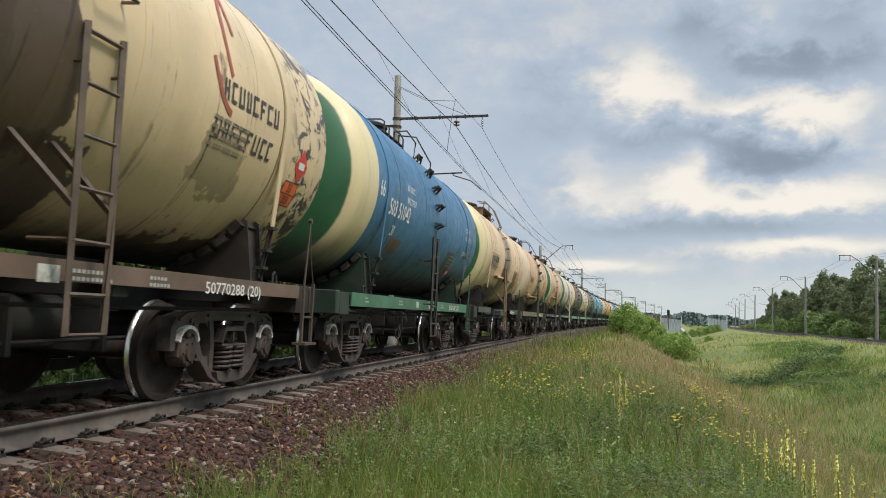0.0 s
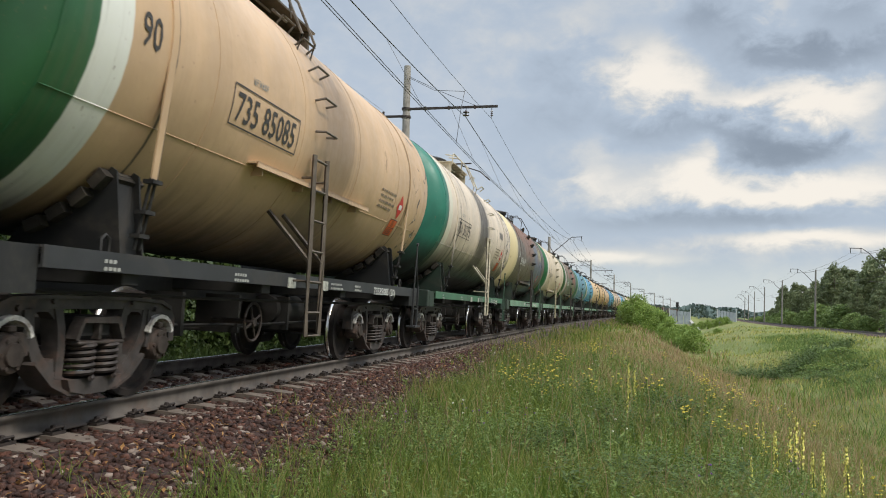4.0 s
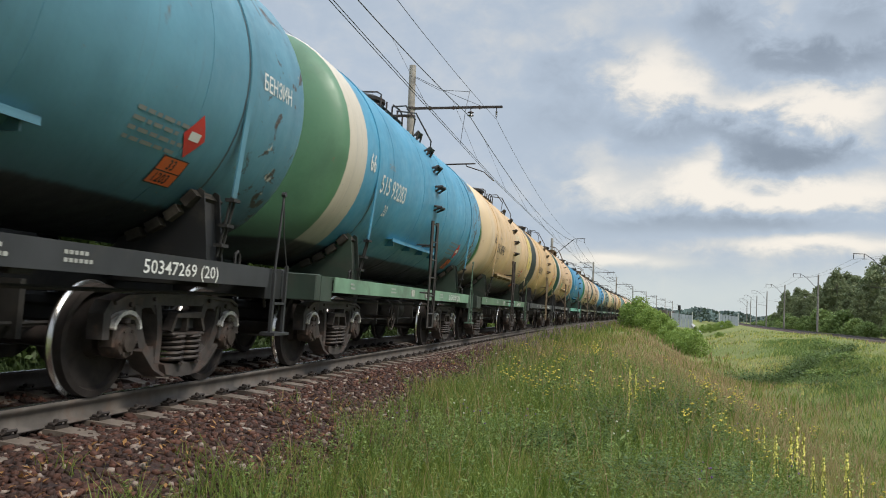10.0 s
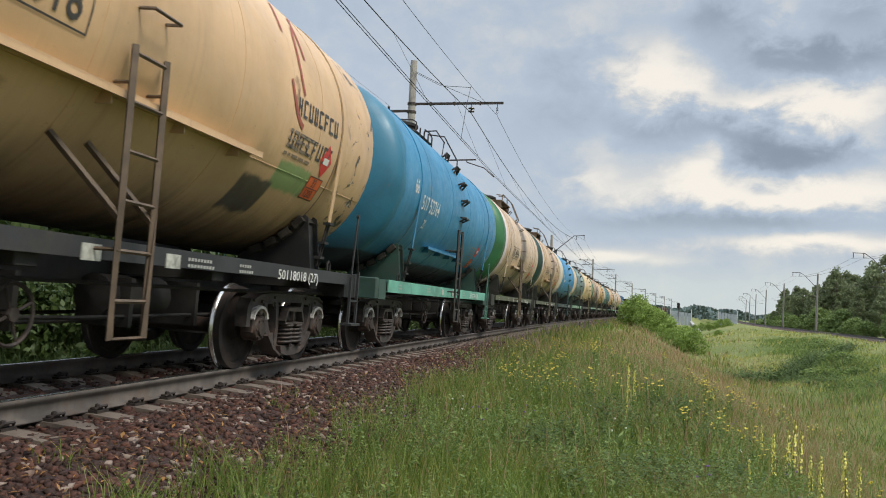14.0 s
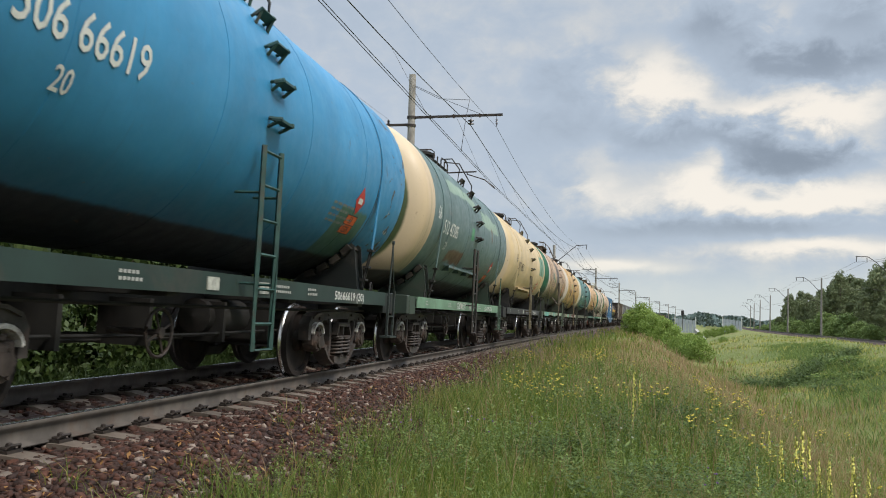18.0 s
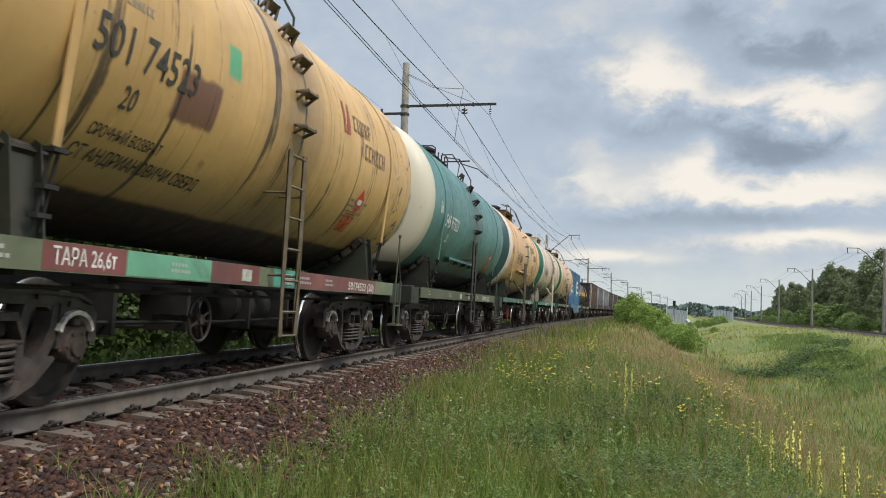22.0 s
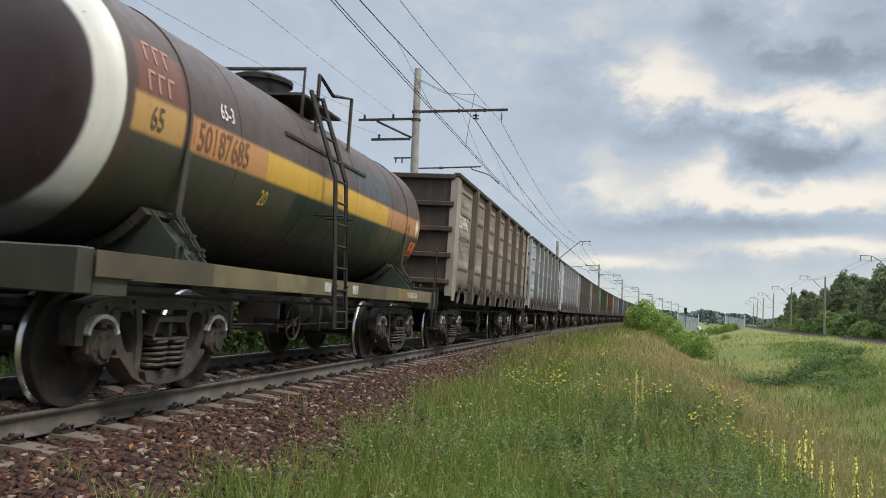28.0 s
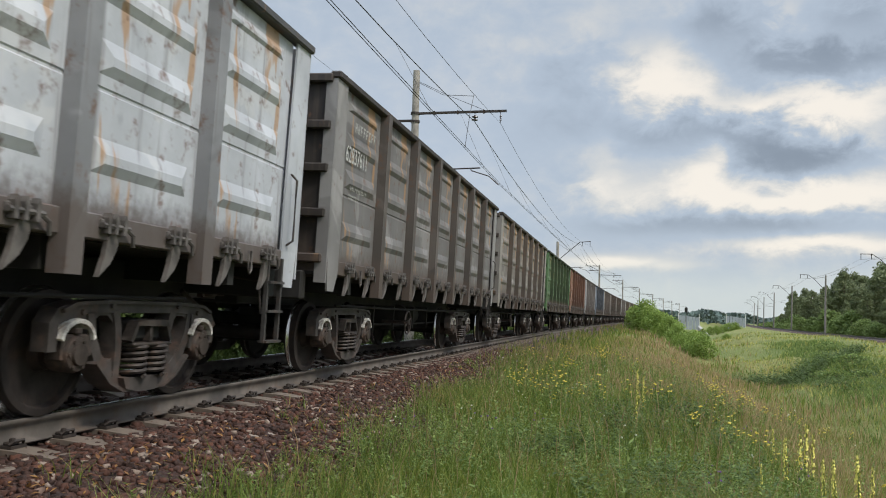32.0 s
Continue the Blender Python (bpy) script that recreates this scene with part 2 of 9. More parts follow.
    # dark lines where the straps lie on the shell: grime and their shadow, painted in
    ring_d = math_n(nt, "ABSOLUTE", math_n(nt, "SUBTRACT", math_n(nt, "ABSOLUTE", y), 3.785))
    c = mixc(nt, math_n(nt, "MULTIPLY", ramp(nt, ring_d, 0.022, 0.010), 0.85), c, (0.03, 0.024, 0.02))
    if runs:
        rn = noise_n(nt, v, 1.0, 5.0, 0.66, (0.22, 5.6, 0.11), 0.35)
        c = mixc(nt, math_n(nt, "MULTIPLY", ramp(nt, math_n(nt, "ADD", rn, math_n(nt, "MULTIPLY", math_n(nt, "SUBTRACT", n2, 0.5), 0.12)), 0.61 - 0.06 * runs, 0.66 - 0.06 * runs), 0.88), c, (0.034, 0.024, 0.019))
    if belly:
        # tar-black, oil-soaked bottom sheets, with the shade under the tank painted in
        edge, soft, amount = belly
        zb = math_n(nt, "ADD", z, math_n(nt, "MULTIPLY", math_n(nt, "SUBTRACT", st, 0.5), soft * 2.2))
        # a fainter darkening reaches further up
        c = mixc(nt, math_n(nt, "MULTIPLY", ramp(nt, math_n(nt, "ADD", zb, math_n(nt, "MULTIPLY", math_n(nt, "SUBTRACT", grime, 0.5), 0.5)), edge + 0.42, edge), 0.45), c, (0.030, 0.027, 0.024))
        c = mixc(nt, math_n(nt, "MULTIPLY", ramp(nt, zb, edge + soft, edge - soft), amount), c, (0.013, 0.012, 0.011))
    if chips:
        ch = ramp(nt, noise_n(nt, v, 3.2, 6.0, 0.7, None, 0.8), 0.60 - chips * 0.12, 0.64 - chips * 0.10)
        ch = math_n(nt, "MULTIPLY", ch, ramp(nt, y, 3.90, 4.35))
        c = mixc(nt, ch, c, mixc(nt, ramp(nt, n2, 0.60, 0.66), (0.045, 0.034, 0.028), (0.5, 0.47, 0.42)))
    run = noise_n(nt, v, 1.0, 3.0, 0.5, (0.5, 26.0, 0.30))
    c = mixc(nt, math_n(nt, "MULTIPLY", math_n(nt, "MULTIPLY", ramp(nt, run, 0.62, 0.72), ramp(nt, n1, 0.47, 0.62)), min(1.0, streak * 1.1)), c, (0.075, 0.052, 0.036))
    speck = ramp(nt, noise_n(nt, v, 7.0, 5.0, 0.75, None, 0.4), 0.66, 0.70)
    c = mixc(nt, math_n(nt, "MULTIPLY", speck, 0.55), c, (0.16, 0.085, 0.05))
    fine = ramp(nt, noise_n(nt, v, 22.0, 4.0, 0.7), 0.62, 0.75)
    c = mixc(nt, math_n(nt, "MULTIPLY", fine, 0.35), c, [k * 0.45 for k in body])
    nt.links.new(c, b.inputs["Base Color"])
    nt.links.new(ramp(nt, n2, 0.2, 0.8, 0.36, 0.58), b.inputs["Roughness"])
    bump(nt, b, noise_n(nt, v, 1.3, 4.0), 0.35, 0.04)
    return m


def body_paint(name, col, rust=0.3, streak=0.4, light=(0.6, 0.6, 0.58), foot_z=1.56, touch=0.28):
    """Worn paint of an open wagon's walls."""
    m, nt, b = material(name, 0.65)
    v = nd(nt, "ShaderNodeTexCoord").outputs["Object"]
    y, z = nd(nt, "ShaderNodeSeparateXYZ", {0: v}).outputs[1:3]
    n1, n2 = noise_n(nt, v, 0.8, 5.0), noise_n(nt, v, 5.0, 6.0, 0.65)
    big = noise_n(nt, nd(nt, "ShaderNodeVectorMath", {0: v, 1: nd(nt, "ShaderNodeObjectInfo").outputs["Location"]}, operation="ADD").outputs[0], 0.9, 4.0, 0.55, None, 0.6)
    c = mixc(nt, ramp(nt, n1, 0.3, 0.7), [k * 0.70 for k in col], [min(1, k * 1.10) for k in col])
    c = mixc(nt, math_n(nt, "MULTIPLY", ramp(nt, big, 0.58, 0.62), 0.45), c, light)
    c = mixc(nt, math_n(nt, "MULTIPLY", ramp(nt, big, 0.40, 0.34), 0.35), c, [k * 0.4 for k in col])
    # squares touched up with other paint over old markings
    yj = math_n(nt, "ADD", y, math_n(nt, "MULTIPLY", math_n(nt, "SUBTRACT", n2, 0.5), 0.10))
    zj = math_n(nt, "ADD", z, math_n(nt, "MULTIPLY", math_n(nt, "SUBTRACT", n2, 0.5), 0.10))
    cell = nd(nt, "ShaderNodeCombineXYZ", {0: math_n(nt, "FLOOR", math_n(nt, "DIVIDE", yj, 0.52)), 1: math_n(nt, "FLOOR", math_n(nt, "DIVIDE", zj, 0.37)), 2: math_n(nt, "MULTIPLY", nd(nt, "ShaderNodeObjectInfo").outputs["Random"], 97.0)}).outputs[0]
    pick = nd(nt, "ShaderNodeTexWhiteNoise", {"Vector": cell}, noise_dimensions="3D").outputs[0]
    c = mixc(nt, math_n(nt, "MULTIPLY", ramp(nt, pick, 0.915, 0.92), touch), c, light)
    c = mixc(nt, math_n(nt, "MULTIPLY", ramp(nt, pick, 0.085, 0.08), touch), c, [k * 0.55 for k in col])
    st = noise_n(nt, v, 1.0, 5.0, 0.6, (6.0, 6.0, 0.35))
    c = mixc(nt, math_n(nt, "MULTIPLY", ramp(nt, st, 0.54, 0.72), streak), c, (0.075, 0.055, 0.042))
    run = ramp(nt, noise_n(nt, v, 1.0, 4.0, 0.6, (2.0, 2.6, 0.4), 0.8), 0.62, 0.68)
    c = mixc(nt, math_n(nt, "MULTIPLY", run, min(1.0, rust * 1.6)), c, (0.36, 0.20, 0.085))
    c = mixc(nt, math_n(nt, "MULTIPLY", ramp(nt, math_n(nt, "ADD", n2, math_n(nt, "MULTIPLY", n1, 0.4)), 0.86 - rust * 0.28, 0.98 - rust * 0.2), 0.8), c, RUST)
    # splashed and rusted foot of the walls
    foot = ramp(nt, math_n(nt, "ADD", z, math_n(nt, "MULTIPLY", math_n(nt, "SUBTRACT", n2, 0.5), 0.5)), foot_z + 0.18, foot_z - 0.12)
    c = mixc(nt, math_n(nt, "MULTIPLY", foot, 0.85), c, (0.070, 0.050, 0.040))
    nt.links.new(c, b.inputs["Base Color"])
    bump(nt, b, math_n(nt, "ADD", n1, math_n(nt, "MULTIPLY", n2, 0.3)), 0.35, 0.02)
    return m


def ground_mat():
    m, nt, b = material("meadow_soil", 0.95)
    v = nd(nt, "ShaderNodeTexCoord").outputs["Object"]
    n1, n2, n3 = noise_n(nt, v, 0.09, 5.0), noise_n(nt, v, 1.7, 6.0, 0.65), noise_n(nt, v, 14.0, 4.0, 0.7)
    c = mixc(nt, ramp(nt, n1, 0.35, 0.65), (0.105, 0.135, 0.026), (0.175, 0.170, 0.046))
    c = mixc(nt, math_n(nt, "MULTIPLY", ramp(nt, n2, 0.45, 0.7), 0.7), c, (0.125, 0.165, 0.032))
    c = mixc(nt, math_n(nt, "MULTIPLY", ramp(nt, n3, 0.5, 0.75), 0.6), c, (0.14, 0.12, 0.055))
    nt.links.new(c, b.inputs["Base Color"])
    bump(nt, b, math_n(nt, "ADD", n2, n3), 0.8, 0.12)
    return m


def ballast_mat():
    m, nt, b = material("crushed_stone", 0.9)
    v = nd(nt, "ShaderNodeTexCoord").outputs["Object"]
    vo = nd(nt, "ShaderNodeTexVoronoi", {"Vector": v, "Scale": 17.0})
    r = nd(nt, "ShaderNodeSeparateColor", {0: vo.outputs["Color"]}).outputs[0]
    c = mixc(nt, r, (0.024, 0.009, 0.006), (0.056, 0.024, 0.016))
    c = mixc(nt, ramp(nt, r, 0.96, 0.99), c, (0.24, 0.20, 0.17))
    c = mixc(nt, ramp(nt, noise_n(nt, v, 0.8, 4.0), 0.5, 0.75), c, (0.046, 0.030, 0.022))
    nt.links.new(c, b.inputs["Base Color"])
    bump(nt, b, vo.outputs["Distance"], 1.0, 0.05)
    return m


def stone_mat():
    m, nt, b = material("ballast_stone", 0.85)
    r = nd(nt, "ShaderNodeNewGeometry").outputs["Random Per Island"]
    v = nd(nt, "ShaderNodeTexCoord").outputs["Object"]
    c = mixc(nt, math_n(nt, "POWER", r, 1.8), (0.018, 0.0064, 0.0040), (0.124, 0.044, 0.025))
    c = mixc(nt, ramp(nt, r, 0.925, 0.94), c, (0.30, 0.235, 0.19))
    c = mixc(nt, math_n(nt, "MULTIPLY", noise_n(nt, v, 40.0, 4.0), 0.5), c, (0.056, 0.028, 0.018))
    nt.links.new(c, b.inputs["Base Color"])
    return m


def leaf_mat(name, a, bcol, third=None, patch=0.12, through=0.35):
    """Blades and leaves: colour varies from piece to piece and over the land; a little light passes through them."""
    m, nt, b = material(name, 0.55)
    r = nd(nt, "ShaderNodeNewGeometry").outputs["Random Per Island"]
    v = nd(nt, "ShaderNodeTexCoord").outputs["Object"]
    c = mixc(nt, r, a, bcol)
    if third:
        k = ramp(nt, math_n(nt, "ADD", noise_n(nt, v, patch, 4.0), math_n(nt, "MULTIPLY", math_n(nt, "SUBTRACT", r, 0.5), 0.35)), 0.50, 0.68)
        c = mixc(nt, k, c, third)
    nt.links.new(c, b.inputs["Base Color"])
    b.inputs["Specular IOR Level"].default_value = 0.25
    tr = nd(nt, "ShaderNodeBsdfTranslucent", {"Color": c})
    mx = nd(nt, "ShaderNodeMixShader", {0: through, 1: b.outputs[0], 2: tr.outputs[0]})
    nt.links.new(mx.outputs[0], nt.nodes["Material Output"].inputs[0])
    return m


M_GROUND, M_BALLAST, M_STONE = ground_mat(), ballast_mat(), stone_mat()
M_GRASS = leaf_mat("grass_blades", (0.080, 0.140, 0.022), (0.215, 0.262, 0.048), (0.30, 0.27, 0.085), 0.42, 0.45)
M_SLOPE = leaf_mat("slope_grass", (0.140, 0.180, 0.040), (0.415, 0.425, 0.105), (0.52, 0.46, 0.15), 0.28, 0.45)
M_DRY = leaf_mat("dry_grass", (0.27, 0.185, 0.10), (0.44, 0.31, 0.18), None, 0.1, 0.4)
M_LITTER = leaf_mat("fallen_leaves", (0.13, 0.060, 0.022), (0.34, 0.185, 0.065), None, 0.1, 0.2)
M_RANK = leaf_mat("rank_leaves", (0.038, 0.070, 0.018), (0.120, 0.165, 0.042), None, 0.1, 0.35)
M_WEED = leaf_mat("weed_leaves", (0.050, 0.100, 0.020), (0.250, 0.320, 0.090), None, 0.1, 0.4)
M_LEAF = leaf_mat("shrub_leaves", (0.130, 0.205, 0.040), (0.290, 0.375, 0.095), None, 0.1, 0.45)
M_TUFT = leaf_mat("tuft_blades", (0.095, 0.155, 0.028), (0.230, 0.285, 0.070), None, 0.1, 0.45)
M_EDGE = leaf_mat("wood_edge_leaves", (0.095, 0.150, 0.042), (0.235, 0.300, 0.095), None, 0.1, 0.4)
# foliage beyond the train: dark leaves with the train's shade mixed into the colour
M_SHADED_GROWTH = leaf_mat("thicket_leaves", (0.022, 0.040, 0.010), (0.060, 0.088, 0.022), None, 0.1, 0.25)
M_TREE = leaf_mat("tree_leaves", (0.116, 0.148, 0.070), (0.215, 0.240, 0.122), None, 0.1, 0.4)
# distance haze is mixed into this blue-green
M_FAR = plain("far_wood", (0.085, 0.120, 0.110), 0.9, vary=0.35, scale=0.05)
M_BARK = plain("bark", (0.11, 0.085, 0.065), 0.9, vary=0.4, scale=6)
M_RAIL = plain("rail_steel", (0.094, 0.080, 0.068), 0.7, 0.0, 0.3, (0.09, 0.05, 0.03), 0.6, 4.0)
M_RAILTOP = plain("rail_running_face", (0.46, 0.45, 0.44), 0.24, 0.95, 0.15, scale=20)
M_SLEEPER = plain("sleeper_concrete", (0.140, 0.112, 0.090), 0.9, 0, 0.25, (0.10, 0.075, 0.06), 0.7, 5.0)
M_IRON = plain("dark_iron", (0.050, 0.042, 0.038), 0.55, 0.3, 0.35, (0.09, 0.055, 0.035), 0.5, 6.0, gloss=0.2)
M_OLDPOLE = plain("weathered_pole", (0.20, 0.185, 0.165), 0.9, 0, 0.18, (0.07, 0.06, 0.05), 0.6, 2.5)
M_CONCRETE = plain("pole_concrete", (0.27, 0.25, 0.22), 0.9, 0, 0.18, (0.14, 0.12, 0.10), 0.6, 2.5)
M_WIRE = plain("copper_wire", (0.030, 0.030, 0.032), 0.5, 0.4, 0.1)
M_INSUL = plain("brown_glaze", (0.045, 0.025, 0.020), 0.2)
M_BOGIE = plain("cast_bogie_steel", (0.050, 0.043, 0.040), 0.65, 0.0, 0.4, (0.115, 0.066, 0.048), 0.6, 5.0, gloss=0.35)
M_AXLEBOX = plain("axle_box_steel", (0.050, 0.040, 0.035), 0.6, 0.1, 0.4, (0.17, 0.10, 0.07), 0.5, 5.0, gloss=0.2)
M_WHEEL = plain("wheel_steel", (0.028, 0.023, 0.021), 0.75, 0.0, 0.35, (0.075, 0.042, 0.030), 0.5, 5.0, gloss=0.25)
M_TREAD = plain("wheel_tread", (0.50, 0.49, 0.48), 0.24, 0.95, 0.1)
M_SPRING = plain("spring_steel", (0.052, 0.044, 0.040), 0.55, 0.1, 0.4, (0.16, 0.09, 0.06), 0.5, 8.0, gloss=0.2)
M_ADAPTER = plain("pale_adapter_paint", (0.52, 0.50, 0.47), 0.7, 0, 0.35, RUST, 0.95, 13.0)
M_UNDER = plain("underframe_black", (0.021, 0.020, 0.019), 0.75, 0.0, 0.4, (0.042, 0.033, 0.028), 0.6, 2.5, gloss=0.3)
M_TIMBER = plain("oiled_timber", (0.036, 0.031, 0.026), 0.85, 0.0, 0.4, (0.13, 0.11, 0.08), 0.4, 6.0, gloss=0.2)
M_GRATING = plain("platform_steel", (0.055, 0.052, 0.050), 0.7, 0.2, 0.3, RUST, 0.4, 5.0, gloss=0.2)


# ---- building blocks ----
def box(bm, x0, x1, y0, y1, z0, z1, bev=0.0):
    vs = [bm.verts.new(c) for c in ((x0, y0, z0), (x1, y0, z0), (x1, y1, z0), (x0, y1, z0), (x0, y0, z1), (x1, y0, z1), (x1, y1, z1), (x0, y1, z1))]
    fs = [bm.faces.new([vs[i] for i in q]) for q in ((3, 2, 1, 0), (4, 5, 6, 7), (0, 1, 5, 4), (1, 2, 6, 5), (2, 3, 7, 6), (3, 0, 4, 7))]
    if bev:
        bmesh.ops.bevel(bm, geom=list({e for f in fs for e in f.edges}), offset=bev, segments=1, affect="EDGES")


def ring(bm, c, u, w, r, seg, r2=None):
    r2 = r if r2 is None else r2
    return [bm.verts.new(c + u * (r * math.cos(2 * math.pi * i / seg)) + w * (r2 * math.sin(2 * math.pi * i / seg))) for i in range(seg)]


def bridge(bm, a, b):
    n = len(a)
    for i in range(n):
        bm.faces.new((a[i], a[(i + 1) % n], b[(i + 1) % n], b[i]))


def frame_of(d):
    d = d.normalized()
    u = d.cross(Vector((0, 0, 1)))
    u = u.normalized() if u.length > 1e-4 else Vector((1, 0, 0))
    return u, d.cross(u)


def tube(bm, pts, r, seg=6, r2=None):
    """A round bar along a line of points; r2: radius at its end."""
    pts = [Vector(q) for q in pts]
    rings = []
    for i, q in enumerate(pts):
        d = pts[min(i + 1, len(pts) - 1)] - pts[max(i - 1, 0)]
        u, w = frame_of(d)
        k = r if r2 is None else r + (r2 - r) * i / (len(pts) - 1)
        rings.append(ring(bm, q, u, w, k, seg))
    for a, b in zip(rings, rings[1:]):
        bridge(bm, a, b)
    bm.faces.new(rings[0][::-1]), bm.faces.new(rings[-1])


def prism(bm, pts, x0, x1):
    """A flat outline in y, z, given a thickness in x."""
    a = [bm.verts.new((x0, y, z)) for y, z in pts]
    b = [bm.verts.new((x1, y, z)) for y, z in pts]
    bm.faces.new(a), bm.faces.new(b[::-1])
    n = len(pts)
    for i in range(n):
        bm.faces.new((a[i], b[i], b[(i + 1) % n], a[(i + 1) % n]))


def lathe(bm, prof, axis, centre, seg, mats=None):
    """Turns a profile of (radius, place along the axis) about an axis through centre."""
    c, d = Vector(centre), Vector(axis)
    u, w = frame_of(d)
    rings = [ring(bm, c + d * t, u, w, max(r, 1e-4), seg) for r, t in prof]
    for i, (a, b) in enumerate(zip(rings, rings[1:])):
        n0 = len(bm.faces)
        bridge(bm, a, b)
        if mats and mats[i]:
            bm.faces.ensure_lookup_table()
            for f in bm.faces[n0:]:
                f.material_index = mats[i]


def finish(bm, name, smooth=False):
    bmesh.ops.recalc_face_normals(bm, faces=bm.faces[:])
    me = bpy.data.meshes.new(name)
    bm.to_mesh(me)
    bm.free()
    if smooth:
        me.shade_smooth()
        if smooth != "all":
            me.set_sharp_from_angle(angle=radians(smooth))
    return me


def part(name, bm, mat, parent=None, label="", smooth=False):
    me = bm if isinstance(bm, bpy.types.Mesh) else finish(bm, name, smooth)
    for m in (mat if isinstance(mat, (list, tuple)) else [mat]):
        if m.name not in me.materials:
            me.materials.append(m)
    ob = new(name, me)
    ob.parent = parent
    if label:
        tagged(ob, label)
    return ob


def again(ob, parent=None, m=None):
    """Another object on the same mesh."""
    c = new(ob.name.split(".")[0], ob.data)
    c.parent = parent or ob.parent
    if m:
        c.matrix_basis = m
    if "label" in ob:
        c["label"] = ob["label"]
    return c


def from_arrays(name, co, faces, mat, smooth=False):
    """A mesh from numpy arrays: points, and faces that all have the same number of corners."""
    me = bpy.data.meshes.new(name)
    k = faces.shape[1]
    me.vertices.add(len(co)), me.loops.add(faces.size), me.polygons.add(len(faces))
    me.vertices.foreach_set("co", co.astype(np.float32).ravel())
    me.loops.foreach_set("vertex_index", faces.astype(np.int32).ravel())
    me.polygons.foreach_set("loop_start", np.arange(0, faces.size, k, dtype=np.int32))
    me.update(calc_edges=True)
    if smooth:
        me.shade_smooth()
    me.materials.append(mat)
    return me


# ---- the line of the railway ----
OFF0, BEND, EASE, CANT = 5.082, 4.7147e-4, -8.452e-7, 1.871      # metres from the camera, curvature, its change, degrees of cant
_g = np.arange(-460.0, 4000.0, 0.5)
_gs = np.minimum(_g, 555.0)
_th = BEND * _gs + 0.5 * EASE * np.where(_gs > 0, _gs * _gs, 0)
_x = np.concatenate([[0], np.cumsum(0.25 * (np.sin(_th[1:]) + np.sin(_th[:-1])))])
_y = np.concatenate([[0], np.cumsum(0.25 * (np.cos(_th[1:]) + np.cos(_th[:-1])))])
_x -= np.interp(0, _g, _x)
_y -= np.interp(0, _g, _y)


def line(s, o=0.0):
    """Plan position at s metres along the near track and o metres to its right, and the heading there (radians)."""
    th = np.interp(s, _g, _th)
    return np.interp(s, _g, _x) - OFF0 + o * np.cos(th), np.interp(s, _g, _y) - o * np.sin(th), th


def on_track(s, o=0.0, z=0.0):
    """The pose of a thing that stands on the canted near track; o and z in the track's own plane, from its middle at rail height."""
    x, y, th = line(s)
    c = radians(CANT)
    oo = 0.76 + (o - 0.76) * math.cos(c) + z * math.sin(c)
    zz = z * math.cos(c) - (o - 0.76) * math.sin(c)
    return pose(x + oo * math.cos(th), y - oo * math.sin(th), zz, 0, CANT, -math.degrees(th))


def at_line(s, o, z, rz=0.0):
    x, y, th = line(s, o)
    return pose(x, y, z, 0, 0, -math.degrees(th) + rz)


RIGHT_LINE = 35.0
PROFILE_O = [-2500, -300, -60, -14, -7, -4.2, -3.3, -2.2, -1.75, -1.5, 1.5, 1.75, 2.15, 2.7, 3.3, 5.1, 6.3, 8.0, 9.6, 11.2, 13.0, 16.5, 20.0, 27.0, 31.5, 33.0, 37.0, 38.5, 45, 80, 300, 2500]
PROFILE_Z = [-3, -2, -1.4, -1.2, -1.0, -0.80, -0.62, -0.30, -0.19, -0.17, -0.29, -0.32, -0.50, -0.66, -0.72, -0.76, -0.86, -1.5, -2.25, -2.5, -2.3, -1.55, -1.15, -1.15, -1.35, -1.3, -1.3, -1.5, -1.4, -1.0, -1.0, -3]


GULLY = [(52.0, 11.2), (47.0, 13.0), (51.0, 15.4), (58.6, 17.9), (66.0, 20.8), (76.0, 25.0)]


def gully_off(s, o):
    """Distance in plan from the overgrown runnel that comes down the far slope."""
    best = np.full(np.broadcast(s, o).shape, 1e6)
    for (s0, o0), (s1, o1) in zip(GULLY, GULLY[1:]):
        ds, do = s1 - s0, o1 - o0
        f = np.clip(((s - s0) * ds + (o - o0) * do) / (ds * ds + do * do), 0, 1)
        best = np.minimum(best, np.hypot(s - s0 - f * ds, o - o0 - f * do))
    return best


def ground_z(s, o):
    s, o = np.asarray(s, float), np.asarray(o, float)
    z = np.interp(o, PROFILE_O, PROFILE_Z)
    soft = np.clip((np.abs(o - 0.0) - 3.0) / 3.0, 0, 1) * np.clip((np.abs(o - RIGHT_LINE) - 2.5) / 3.0, 0, 1)
    soft = soft * np.where((o > 12.5) & (o < 31), 2.0, 1.0)
    z = z + soft * (0.10 * np.sin(s * 0.23 + o * 0.5) + 0.07 * np.sin(s * 0.61 - o * 0.37 + 1.3) + 0.05 * np.sin(o * 1.1 + s * 0.13))
    far = np.clip((s - 90) / 160.0, 0, 1)
    dip = np.exp(-((o - 11.0 - 8.0 * far) / 6.0) ** 2) * far * 2.8
    return z - dip - 0.55 * np.exp(-(gully_off(s, o) / 1.3) ** 2)


